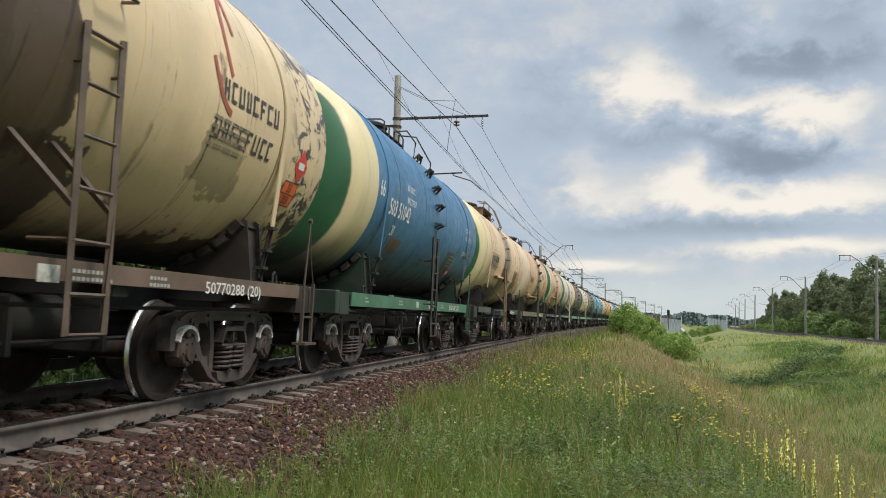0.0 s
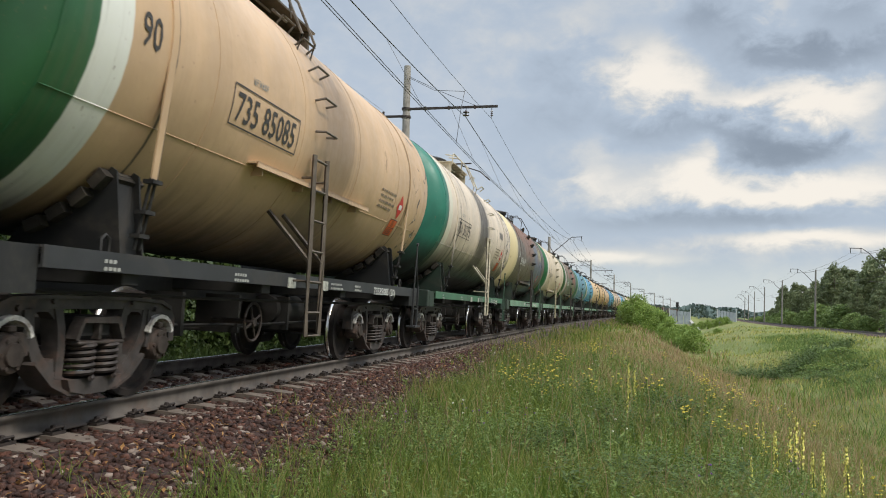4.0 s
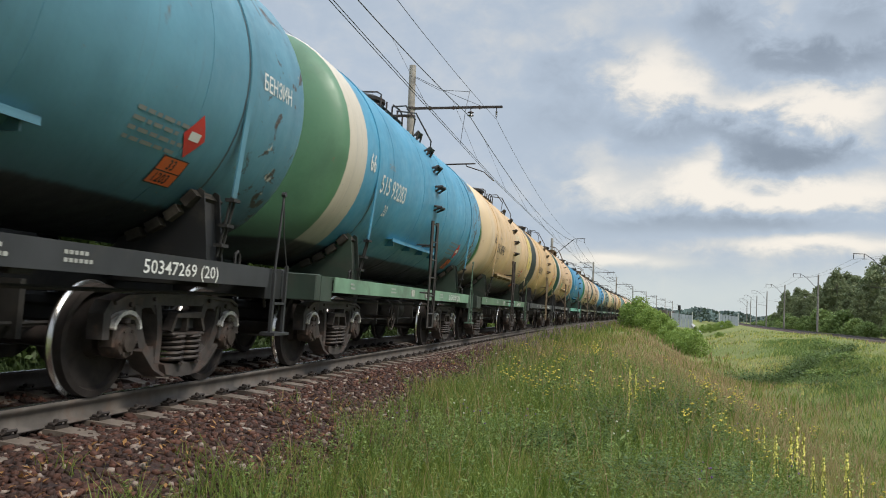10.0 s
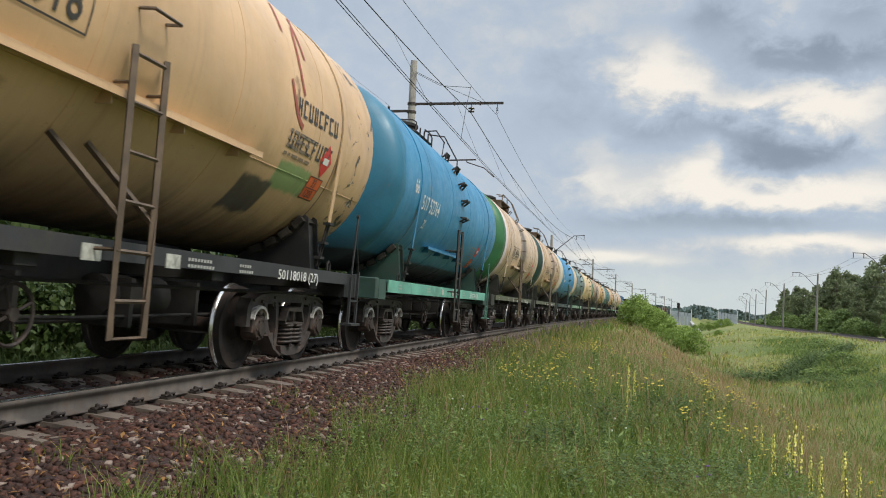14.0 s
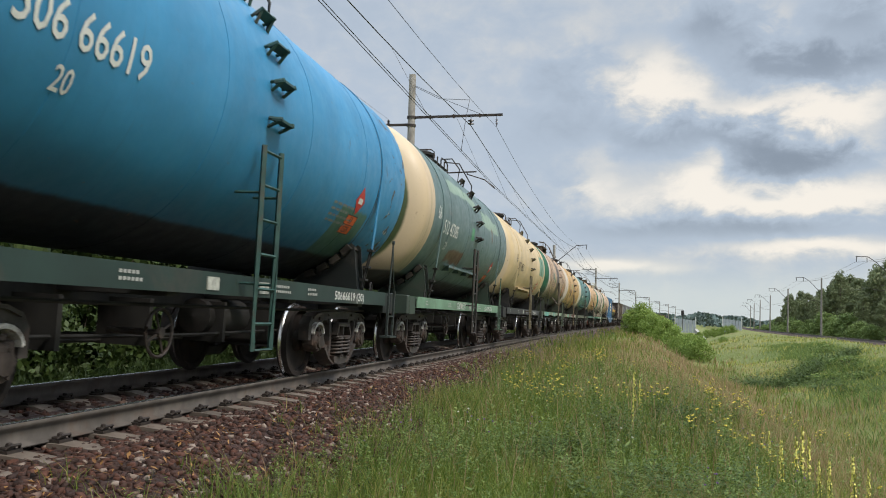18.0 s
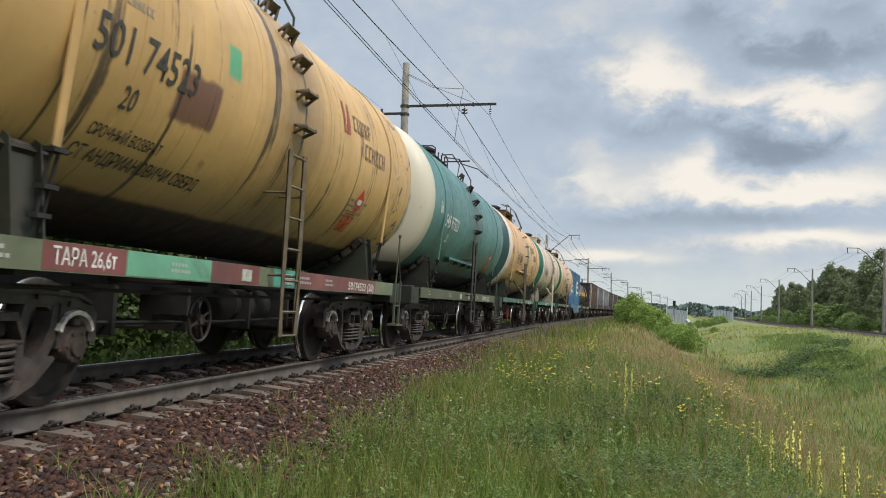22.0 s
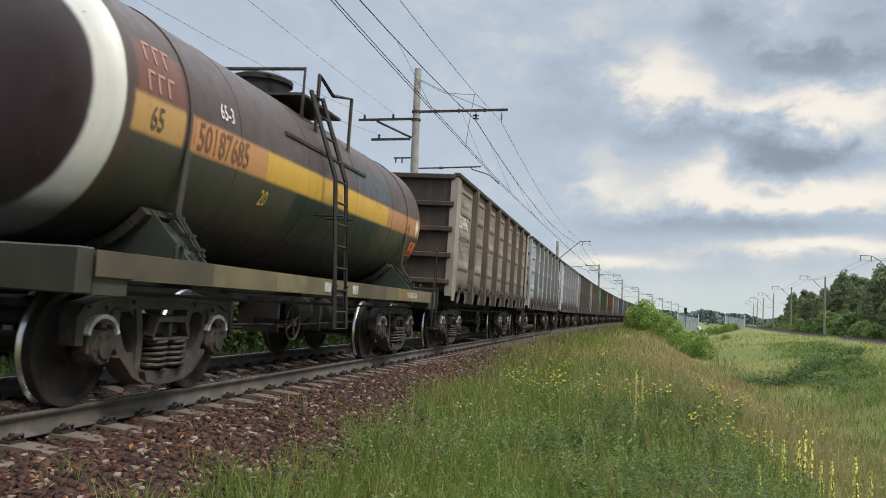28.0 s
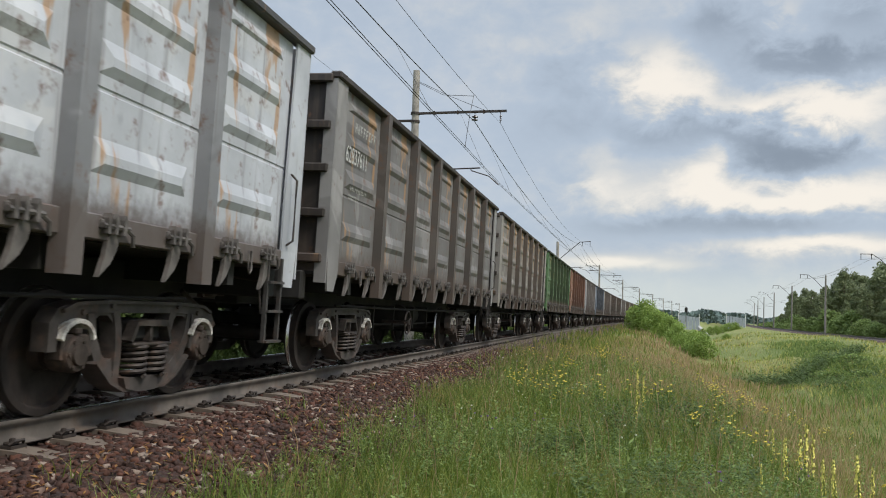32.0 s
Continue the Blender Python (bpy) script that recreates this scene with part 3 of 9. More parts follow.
def build_ground():
    so = np.concatenate([np.arange(-60, -2, 4.0), np.arange(-2, 60, 0.5), np.arange(60, 160, 2.0), np.arange(160, 600, 12.0), np.geomspace(600, 3600, 20)])
    oo = np.concatenate([-np.geomspace(2400, 16, 18), np.arange(-14, 24, 0.35), np.arange(24, 48, 0.8), np.geomspace(48, 2400, 24)])
    S, O = np.meshgrid(so, oo, indexing="ij")
    x, y, _t = line(S, O)
    co = np.stack([x, y, ground_z(S, O)], -1).reshape(-1, 3)
    n, k = len(so), len(oo)
    i = (np.arange(n - 1)[:, None] * k + np.arange(k - 1)[None]).ravel()
    faces = np.stack([i, i + 1, i + k + 1, i + k], -1)
    me = from_arrays("ground", co, faces, M_GROUND, True)
    me.flip_normals()
    ob = tagged(new("ground", me), "green summer meadow with a grassy dip between two railway banks", "ground", kind="structure")
    return ob


def strip(name, sections, so, mat, lift=0.0):
    """A band that follows the line: sections are (o, z) points across it."""
    secs = np.array(sections)
    S, O = np.meshgrid(so, secs[:, 0], indexing="ij")
    x, y, _t = line(S, O)
    Z = np.broadcast_to(secs[:, 1] + lift, S.shape)
    co = np.stack([x, y, Z], -1).reshape(-1, 3)
    n, k = len(so), len(secs)
    i = (np.arange(n - 1)[:, None] * k + np.arange(k - 1)[None]).ravel()
    me = from_arrays(name, co, np.stack([i, i + k, i + k + 1, i + 1], -1), mat)
    return me


RAIL_SECTION = [(0.0365, 0.0), (0.0365, -0.035), (0.009, -0.05), (0.009, -0.145), (0.075, -0.165), (0.075, -0.18), (-0.075, -0.18), (-0.075, -0.165), (-0.009, -0.145), (-0.009, -0.05), (-0.0365, -0.035), (-0.0365, 0.0)]


def rail_mesh(so, o0, cant, base_z, mat_top=True):
    """A rail of true section along the line; o0: its middle."""
    c = radians(cant)
    pts = []
    for dx, dz in RAIL_SECTION:
        o, z = o0 + dx, dz
        pts.append((0.76 + (o - 0.76) * math.cos(c) + z * math.sin(c), z * math.cos(c) - (o - 0.76) * math.sin(c)) if cant else (o, z + base_z))
    pts = np.array(pts)
    k, n = len(pts), len(so)
    S, O = np.meshgrid(so, pts[:, 0], indexing="ij")
    x, y, _t = line(S, O)
    co = np.stack([x, y, np.broadcast_to(pts[:, 1], S.shape)], -1).reshape(-1, 3)
    i = np.arange(n - 1)[:, None] * k
    j = np.arange(k)[None]
    faces = np.stack([i + j, i + (j + 1) % k, i + k + (j + 1) % k, i + k + j], -1).reshape(-1, 4)
    me = from_arrays("rail", co, faces, M_RAIL)
    me.materials.append(M_RAILTOP)
    idx = np.zeros(len(faces), np.int32)
    idx[np.arange(n - 1) * k + k - 1] = 1
    me.polygons.foreach_set("material_index", idx)
    return me


SLEEPER_STEP, SLEEPER_0 = 0.5454, 5.121


def sleeper_mesh():
    bm = bmesh.new()
    # tapered concrete bearer: thick under the rails, thinner in the middle
    prof = [(-1.35, 0.0), (-1.35, 0.13), (-1.30, 0.16), (-0.95, 0.18), (-0.55, 0.18), (-0.3, 0.13), (0.3, 0.13), (0.55, 0.18), (0.95, 0.18), (1.30, 0.16), (1.35, 0.13), (1.35, 0.0)]
    rows = []
    for x, z in prof:
        w = 0.135 if z < 0.02 else 0.11
        rows.append([bm.verts.new((x, -w, z - 0.36)), bm.verts.new((x, w, z - 0.36))])
    for a, b in zip(rows, rows[1:]):
        bm.faces.new((a[0], b[0], b[1], a[1]))
    bm.faces.new([r[0] for r in rows][::-1]), bm.faces.new([r[1] for r in rows])
    bm.faces.new((rows[0][0], rows[0][1], rows[-1][1], rows[-1][0]))
    return finish(bm, "sleeper")


def fastener_mesh():
    bm = bmesh.new()
    for sx in (1, -1):
        o = 0.105 * sx
        box(bm, o - 0.055, o + 0.055, -0.08, 0.08, -0.182, -0.160)
        box(bm, o - 0.04, o + 0.02, -0.05, 0.05, -0.162, -0.140, 0.006)
        lathe(bm, [(0.0, -0.142), (0.026, -0.142), (0.024, -0.118), (0.014, -0.112), (0.0, -0.110)], (0, 0, 1), (o, 0, 0), 6)
        tube(bm, [(o + 0.03 * sx, -0.07, -0.15), (o + 0.05 * sx, -0.05, -0.125), (o + 0.05 * sx, 0.05, -0.125), (o + 0.03 * sx, 0.07, -0.15)], 0.012, 5)
    return finish(bm, "fastener")


def build_near_track():
    so = np.concatenate([np.arange(-14, 60, 1.0), np.arange(60, 560, 5.0)])
    bed = part("ballast_bed", strip("ballast_bed", [(-3.3, -0.62), (-2.2, -0.30), (-1.75, -0.19), (-1.5, -0.165), (0, -0.215), (1.5, -0.265), (1.75, -0.30), (2.15, -0.47), (2.6, -0.62), (2.9, -0.71)], np.concatenate([np.arange(-14, 60, 0.5), np.arange(60, 560, 4.0)]), M_BALLAST, 0.02), [])
    tagged(bed, "reddish brown crushed stone ballast under the near track", "ballast", kind="structure")
    track = tagged(new("railway_track"), "railway track of steel rails on grey concrete sleepers", "railway track", kind="structure")
    for o in (0.797, -0.797):
        part("rail", rail_mesh(so, o, CANT, 0), [], track, "brown steel rail with a polished running face")
    sl, fa = sleeper_mesh(), fastener_mesh()
    sl.materials.append(M_SLEEPER), fa.materials.append(M_IRON)
    far = []
    for i in range(-16, 640):
        s = SLEEPER_0 + i * SLEEPER_STEP
        if i < 200:
            ob = new("sleeper", sl)
            ob.parent = track
            ob.matrix_basis = on_track(s) @ pose(0.004 * math.sin(i * 7.3), 0.012 * math.sin(i * 3.1), 0.004 * math.sin(i * 5.7), 0, 0, 0.5 * math.sin(i * 2.3))
            if -3 < i < 75:
                ob = new("rail_fastener", fa)
                ob.parent = track
                ob.matrix_basis = on_track(s, 0.797)
            if -3 < i < 30:
                ob = new("rail_fastener", fa)
                ob.parent = track
                ob.matrix_basis = on_track(s, -0.797)
        else:
            far.append(s)
    verts = np.array([v.co[:] for v in sl.vertices])
    polys = [list(q.vertices) for q in sl.polygons]
    co, fs = [], []
    for s in far:
        m = np.array(on_track(s))
        fs += [[j + len(co) * len(verts) for j in q] for q in polys]
        co.append(verts @ m[:3, :3].T + m[:3, 3])
    me = bpy.data.meshes.new("far_sleepers")
    me.from_pydata(np.concatenate(co).tolist(), [], fs)
    ob = part("far_sleepers", me, M_SLEEPER, track)
    tagged(ob, kind="stuff")


def scatter_stones(name, count, s0, s1, o0, o1, size, label, seed=3, bias=1.0):
    rng = np.random.default_rng(seed)
    base = []
    for k in range(5):
        bm = bmesh.new()
        if k == 0:
            bmesh.ops.create_icosphere(bm, subdivisions=1, radius=1.0)
        else:
            bmesh.ops.create_cube(bm, size=1.45)
            bmesh.ops.triangulate(bm, faces=bm.faces[:])
        v = np.array([q.co[:] for q in bm.verts])
        f = np.array([[w.index for w in q.verts] for q in bm.faces]) if bm.verts.index_update() is None else None
        bm.free()
        v = (v + 0.30 * rng.standard_normal(v.shape)) * (0.8 + 0.4 * rng.random((len(v), 1))) * np.array([1.0, 0.78, 0.6])
        base.append((v, f))
    s = s0 + (s1 - s0) * rng.random(count) ** bias
    o = o0 + (o1 - o0) * rng.random(count)
    x, y, _t = line(s, o)
    prof_o = [-3.3, -2.2, -1.75, -1.5, 0, 1.5, 1.75, 2.15, 2.6, 2.9, 3.6]
    prof_z = [-0.62, -0.30, -0.19, -0.165, -0.215, -0.265, -0.30, -0.47, -0.62, -0.71, -0.74]
    z = np.interp(o, prof_o, prof_z) + 0.02
    co, fs, n = [], [], 0
    ang = rng.random((count, 3)) * 6.28
    sz = size * (0.55 + 0.75 * rng.random(count))
    for i in range(count):
        v, f = base[i % 5]
        ca, sa = math.cos(ang[i, 0]), math.sin(ang[i, 0])
        cb, sb = math.cos(ang[i, 1] * 0.15), math.sin(ang[i, 1] * 0.15)
        r = np.array([[ca, -sa * cb, sa * sb], [sa, ca * cb, -ca * sb], [0, sb, cb]])
        co.append(v @ r.T * sz[i] + (x[i], y[i], z[i] + sz[i] * 0.15))
        fs.append(f + n)
        n += len(v)
    me = from_arrays(name, np.concatenate(co), np.concatenate(fs), M_STONE)
    return tagged(new(name, me), label, "gravel", kind="stuff")


def build_right_track():
    so = np.concatenate([np.arange(-20, 200, 2.0), np.arange(200, 560, 8.0)])
    o = RIGHT_LINE
    bed = part("ballast_bed", strip("ballast_bed", [(o - 3.2, -1.5), (o - 1.7, -1.12), (o + 1.7, -1.12), (o + 3.2, -1.5)], so, M_BALLAST), [])
    tagged(bed, "low stone ballast bed of the far right track", "ballast", kind="structure")
    track = tagged(new("railway_track"), "second railway track beyond the grassy dip", "railway track", kind="structure")
    for d in (-0.797, 0.797):
        part("rail", rail_mesh(so, o + d, 0, -0.93), [], track, "brown steel rail")
    sl = sleeper_mesh()
    sl.materials.append(M_SLEEPER)
    for i in range(170):
        ob = new("sleeper", sl)
        ob.parent = track
        ob.matrix_basis = at_line(55 + i * 0.56, o, -0.93)


build_ground()
build_near_track()
build_right_track()


# ---- the train ----
def ribbon(bm, pts, w, x0, x1):
    """A bar of even width w along a line of points in y, z, with a thickness in x."""
    pts = [Vector((0, *q)) for q in pts]
    rows = []
    for i, q in enumerate(pts):
        a, b = pts[max(i - 1, 0)], pts[min(i + 1, len(pts) - 1)]
        d = (b - a).normalized()
        k = w / 2
        if 0 < i < len(pts) - 1:
            k /= max(0.6, d.dot((b - q).normalized()))
        nrm = Vector((0, -d.z, d.y)) * k
        rows.append([bm.verts.new((x, (q + s * nrm).y, (q + s * nrm).z)) for x, s in ((x0, 1), (x1, 0.82), (x1, -0.82), (x0, -1))])
    for a, b in zip(rows, rows[1:]):
        bridge(bm, a, b)
    bm.faces.new(rows[0][::-1]), bm.faces.new(rows[-1])


def side_frame_mesh():
    """Cast side frame: arched top chord, slanting legs that carry the spring seat, columns with oval windows between."""
    bm = bmesh.new()
    x0, x1 = -0.075, 0.062
    top = [(-1.165, 0.50), (-1.165, 0.70), (-1.11, 0.775), (-0.95, 0.815), (-0.55, 0.835), (0.55, 0.835), (0.95, 0.815), (1.11, 0.775), (1.165, 0.70), (1.165, 0.50)]
    ribbon(bm, top, 0.115, x0, x1)
    ribbon(bm, [(-1.10, 0.800), (-0.95, 0.855), (-0.55, 0.875), (0.55, 0.875), (0.95, 0.855), (1.10, 0.800)], 0.035, x0, x1 + 0.03)
    leg = [(-0.745, 0.80), (-0.715, 0.60), (-0.62, 0.43), (-0.46, 0.285), (-0.30, 0.215), (-0.12, 0.195), (0.12, 0.195), (0.30, 0.215), (0.46, 0.285), (0.62, 0.43), (0.715, 0.60), (0.745, 0.80)]
    ribbon(bm, leg, 0.125, x0, x1)
    ribbon(bm, [(-0.68, 0.40), (-0.49, 0.235), (-0.30, 0.155), (0.30, 0.155), (0.49, 0.235), (0.68, 0.40)], 0.035, x0 - 0.02, x1 + 0.045)
    for k in (-1, 1):
        ribbon(bm, [(k * 0.375, 0.27), (k * 0.365, 0.50), (k * 0.385, 0.66), (k * 0.43, 0.80)], 0.10, x0, x1 + 0.004)
        ribbon(bm, [(k * 0.775, 0.78), (k * 0.765, 0.60), (k * 0.755, 0.46)], 0.06, x0, x1 + 0.014)
        # rounded fillets at the head and foot of the windows
        prism(bm, [(k * 0.43, 0.80), (k * 0.70, 0.80), (k * 0.70, 0.72), (k * 0.63, 0.765), (k * 0.52, 0.765), (k * 0.44, 0.70)][::k], x0 + 0.01, x1 - 0.012)
        prism(bm, [(k * 0.40, 0.30), (k * 0.50, 0.34), (k * 0.56, 0.46), (k * 0.50, 0.40), (k * 0.43, 0.42)][::k], x0 + 0.01, x1 - 0.012)
        prism(bm, [(k * 0.79, 0.79), (k * 1.12, 0.76), (k * 1.12, 0.69), (k * 1.04, 0.725), (k * 0.86, 0.725), (k * 0.79, 0.68)][::k], x0 + 0.005, x1 - 0.006)
        for y, z in ((0.50, 0.845), (0.86, 0.79)):
            lathe(bm, [(0.0, 0.0), (0.024, 0.0), (0.024, 0.025), (0.0, 0.025)], (1, 0, 0), (x1 + 0.002, k * y, z), 6)
    # bowl under the springs
    prism(bm, [(-0.34, 0.26), (-0.30, 0.17), (-0.12, 0.135), (0.12, 0.135), (0.30, 0.17), (0.34, 0.26)], x0 - 0.03, x1 + 0.06)
    return finish(bm, "side_frame", 35)


def spring_mesh():
    bm = bmesh.new()
    for y, x in ((-0.145, 0.035), (0.145, 0.035)):
        n, turns = 60, 5.2
        pts = [(x + 0.105 * math.cos(a), y + 0.105 * math.sin(a), 0.262 + 0.255 * i / n) for i, a in ((i, i / n * turns * 6.283) for i in range(n + 1))]
        tube(bm, pts, 0.0195, 5)
    box(bm, -0.11, 0.13, -0.29, 0.29, 0.515, 0.545, 0.01)
    # end of the bolster over the springs, with its two core holes
    ribbon(bm, [(-0.30, 0.555), (-0.22, 0.705), (0.22, 0.705), (0.30, 0.555)], 0.05, 0.02, 0.115)
    ribbon(bm, [(0.0, 0.555), (0.0, 0.70)], 0.045, 0.02, 0.10)
    return finish(bm, "spring_set", 40)


def axle_box_mesh():
    bm = bmesh.new()
    lathe(bm, [(0.0, -0.10), (0.135, -0.10), (0.14, 0.06), (0.125, 0.085), (0.085, 0.09), (0.08, 0.115), (0.0, 0.12)], (1, 0, 0), (0, 0, 0), 16)
    box(bm, -0.09, 0.06, -0.15, 0.15, -0.05, 0.15, 0.015)
    for a in range(6):
        y, z = 0.105 * math.cos(a * 1.047), 0.105 * math.sin(a * 1.047)
        lathe(bm, [(0.0, 0.08), (0.016, 0.08), (0.016, 0.10), (0.0, 0.10)], (1, 0, 0), (0, y, z), 6)
    box(bm, -0.06, 0.085, -0.035, 0.035, 0.15, 0.20, 0.01)
    return finish(bm, "axle_box", 35)


def adapter_mesh():
    bm = bmesh.new()
    out = [(0.205 * math.cos(a), 0.175 * math.sin(a) + 0.01) for a in np.linspace(0.15, math.pi - 0.15, 9)]
    inn = [(0.176 * math.cos(a), 0.146 * math.sin(a) + 0.005) for a in np.linspace(math.pi - 0.1, 0.1, 9)]
    prism(bm, out + inn, -0.08, 0.088)
    return finish(bm, "adapter")


def wheelset_mesh():
    bm = bmesh.new()
    for k in (1, -1):
        prof = [(0.10, 0.70), (0.115, 0.70), (0.13, 0.74), (0.40, 0.755), (0.425, 0.72), (0.475, 0.715), (0.505, 0.735), (0.505, 0.75), (0.482, 0.768), (0.4765, 0.78), (0.4735, 0.855), (0.42, 0.862), (0.40, 0.815), (0.15, 0.80), (0.125, 0.88), (0.10, 0.88)]
        lathe(bm, [(r, t * k) for r, t in prof], (1, 0, 0), (0, 0, 0), 40, [0, 0, 0, 0, 0, 0, 0, 1, 1, 0, 0, 0, 0, 0, 0])
    lathe(bm, [(0.0, -1.08), (0.065, -1.08), (0.065, -0.90), (0.10, -0.88), (0.085, -0.60), (0.085, 0.60), (0.10, 0.88), (0.065, 0.90), (0.065, 1.08), (0.0, 1.08)], (1, 0, 0), (0, 0, 0), 14)
    return finish(bm, "wheelset", 30)


def bolster_mesh():
    bm = bmesh.new()
    box(bm, -1.10, 1.10, -0.22, 0.22, 0.55, 0.735, 0.03)
    box(bm, -0.55, 0.55, -0.26, 0.26, 0.70, 0.83, 0.03)
    lathe(bm, [(0.0, 0.82), (0.22, 0.82), (0.20, 0.92), (0.0, 0.92)], (0, 0, 1), (0, 0, 0), 14)
    for k in (-1, 1):
        box(bm, -0.80, 0.80, k * 0.47 - 0.05, k * 0.47 + 0.05, 0.34, 0.43)
        for sx in (-1, 1):
            box(bm, sx * 0.79 - 0.05, sx * 0.79 + 0.05, min(k * 0.42, k * 0.5), max(k * 0.42, k * 0.5), 0.28, 0.62, 0.01)
    return finish(bm, "bogie")


SIDE_FRAME, SPRINGS, AXLE_BOX, ADAPTER, WHEELSET, BOLSTER = side_frame_mesh(), spring_mesh(), axle_box_mesh(), adapter_mesh(), wheelset_mesh(), bolster_mesh()
for _me, _ms in ((SIDE_FRAME, [M_BOGIE]), (SPRINGS, [M_SPRING]), (AXLE_BOX, [M_AXLEBOX]), (ADAPTER, [M_ADAPTER]), (WHEELSET, [M_WHEEL, M_TREAD]), (BOLSTER, [M_UNDER])):
    for _m in _ms:
        _me.materials.append(_m)
WHEELSETS = []


def sub(name, me, parent, m=None, label=""):
    ob = new(name, me)
    ob.parent = parent
    if m:
        ob.matrix_basis = m
    if label:
        ob["label"] = label
    return ob


def add_bogie(wagon, y):
    b = sub("bogie", BOLSTER, wagon, pose(0, y, 0))
    for k in (1, -1):
        turn = pose(0, 0, 0, 0, 0, 0 if k > 0 else 180)
        sub("side_frame", SIDE_FRAME, b, pose(k * 1.02, 0, 0) @ turn, "dark cast steel side frame")
        sub("spring_set", SPRINGS, b, pose(k * 1.05, 0, 0) @ turn, "coil springs")
        for a in (0.925, -0.925):
            sub("axle_box", AXLE_BOX, b, pose(k * 1.04, a, 0.475) @ turn)
            if k > 0:
                sub("adapter", ADAPTER, b, pose(k * 1.04, a, 0.56) @ turn, "pale scuffed adapter over the axle box")
    for a in (0.925, -0.925):
        w = sub("wheelset", WHEELSET, b, None, "wheel pair with polished treads")
        w.matrix_parent_inverse = pose(0, a, 0.475)
        WHEELSETS.append(w)


def coupler_mesh():
    bm = bmesh.new()
    box(bm, -0.11, 0.11, -0.62, 0.0, 0.96, 1.16, 0.02)
    prism(bm, [(0.0, 0.92), (0.0, 1.20), (0.30, 1.18), (0.34, 1.06), (0.30, 0.94)], -0.14, 0.12)
    box(bm, -0.20, -0.08, 0.02, 0.28, 0.95, 1.17, 0.03)
    tube(bm, [(0.1, -0.4, 1.2), (0.6, -0.42, 1.22), (1.25, -0.45, 1.15), (1.3, -0.45, 0.8)], 0.016, 5)
    tube(bm, [(0.32, -0.4, 1.0), (0.34, -0.1, 0.85), (0.33, 0.2, 0.66), (0.30, 0.42, 0.62)], 0.03, 6)
    return finish(bm, "coupler", 40)


def step_mesh(tall):
    """Corner step hung from the end beam, with its tall signal post and stay."""
    bm = bmesh.new()
    for y, z in ((0.0, 1.18), (0.32, 1.27)):
        box(bm, -0.016, 0.016, y - 0.022, y + 0.022, 0.52, z)
    box(bm, -0.10, 0.07, -0.04, 0.36, 0.51, 0.54)
    box(bm, -0.016, 0.016, -0.02, 0.34, 0.84, 0.865)
    if tall:
        tube(bm, [(0, 0.0, 1.16), (0.005, 0.035, 1.6), (0.01, 0.07, 2.04)], 0.015, 6)
        lathe(bm, [(0.0, -0.02), (0.03, -0.02), (0.03, 0.02), (0.0, 0.02)], (1, 0, 0), (0.01, 0.07, 2.04), 8)
        tube(bm, [(0.01, 0.07, 2.02), (0, 0.17, 1.62), (0, 0.32, 1.25)], 0.008, 4)
    return finish(bm, "corner_step")


COUPLER, STEP_TALL, STEP_LOW = coupler_mesh(), step_mesh(True), step_mesh(False)
COUPLER.materials.append(M_IRON), STEP_TALL.materials.append(M_UNDER), STEP_LOW.materials.append(M_UNDER)


def hand_wheel_mesh():
    bm = bmesh.new()
    n = 24
    tube(bm, [(0, 0.21 * math.cos(i / n * 6.283), 0.21 * math.sin(i / n * 6.283)) for i in range(n + 1)], 0.016, 6)
    for a in range(4):
        tube(bm, [(0, 0, 0), (0, 0.21 * math.cos(a * 1.571 + 0.4), 0.21 * math.sin(a * 1.571 + 0.4))], 0.012, 5)
    lathe(bm, [(0.0, -0.5), (0.03, -0.5), (0.03, 0.0), (0.05, 0.0), (0.05, 0.03), (0.0, 0.03)], (1, 0, 0), (0, 0, 0), 8)
    return finish(bm, "hand_wheel", 40)


HAND_WHEEL = hand_wheel_mesh()
HAND_WHEEL.materials.append(M_IRON)


def brake_gear(wagon, y0=-1.6, y1=1.8):
    bm = bmesh.new()
    lathe(bm, [(0.0, y0), (0.16, y0 + 0.02), (0.19, y0 + 0.1), (0.19, y0 + 0.85), (0.16, y0 + 0.93), (0.0, y0 + 0.95)], (0, 1, 0), (-0.45, 0, 0.80), 14)
    part("brake_cylinder", bm, M_UNDER, wagon, smooth=40)
    bm = bmesh.new()
    lathe(bm, [(0.0, y1 - 1.1), (0.2, y1 - 1.05), (0.2, y1 - 0.05), (0.0, y1)], (0, 1, 0), (0.45, 0, 0.78), 14)
    part("air_reservoir", bm, M_UNDER, wagon, smooth=40)
    bm = bmesh.new()
    for o, z in ((0.25, 0.55), (0.70, 0.62), (-0.3, 0.58)):
        tube(bm, [(o, -3.0, z), (o, 0.2, z - 0.03), (o, 3.0, z)], 0.02, 5)
    tube(bm, [(1.1, -4.9, 0.92), (1.12, -2.0, 0.9), (1.12, 2.0, 0.9), (1.1, 4.9, 0.92)], 0.018, 5)
    for y in (-1.9, -0.6, 0.9, 2.1):
        box(bm, 0.2, 0.75, y - 0.03, y + 0.03, 0.5, 0.95)
    part("brake_rigging", bm, M_UNDER, wagon)
    sub("hand_wheel", HAND_WHEEL, wagon, pose(1.18, -1.15, 0.66), "spoked hand brake wheel")


TANK_R, TANK_Z = 1.60, 2.96
MARK_LINE = 0.06        # paintwork and steps are set out from a line this far below the tank's middle


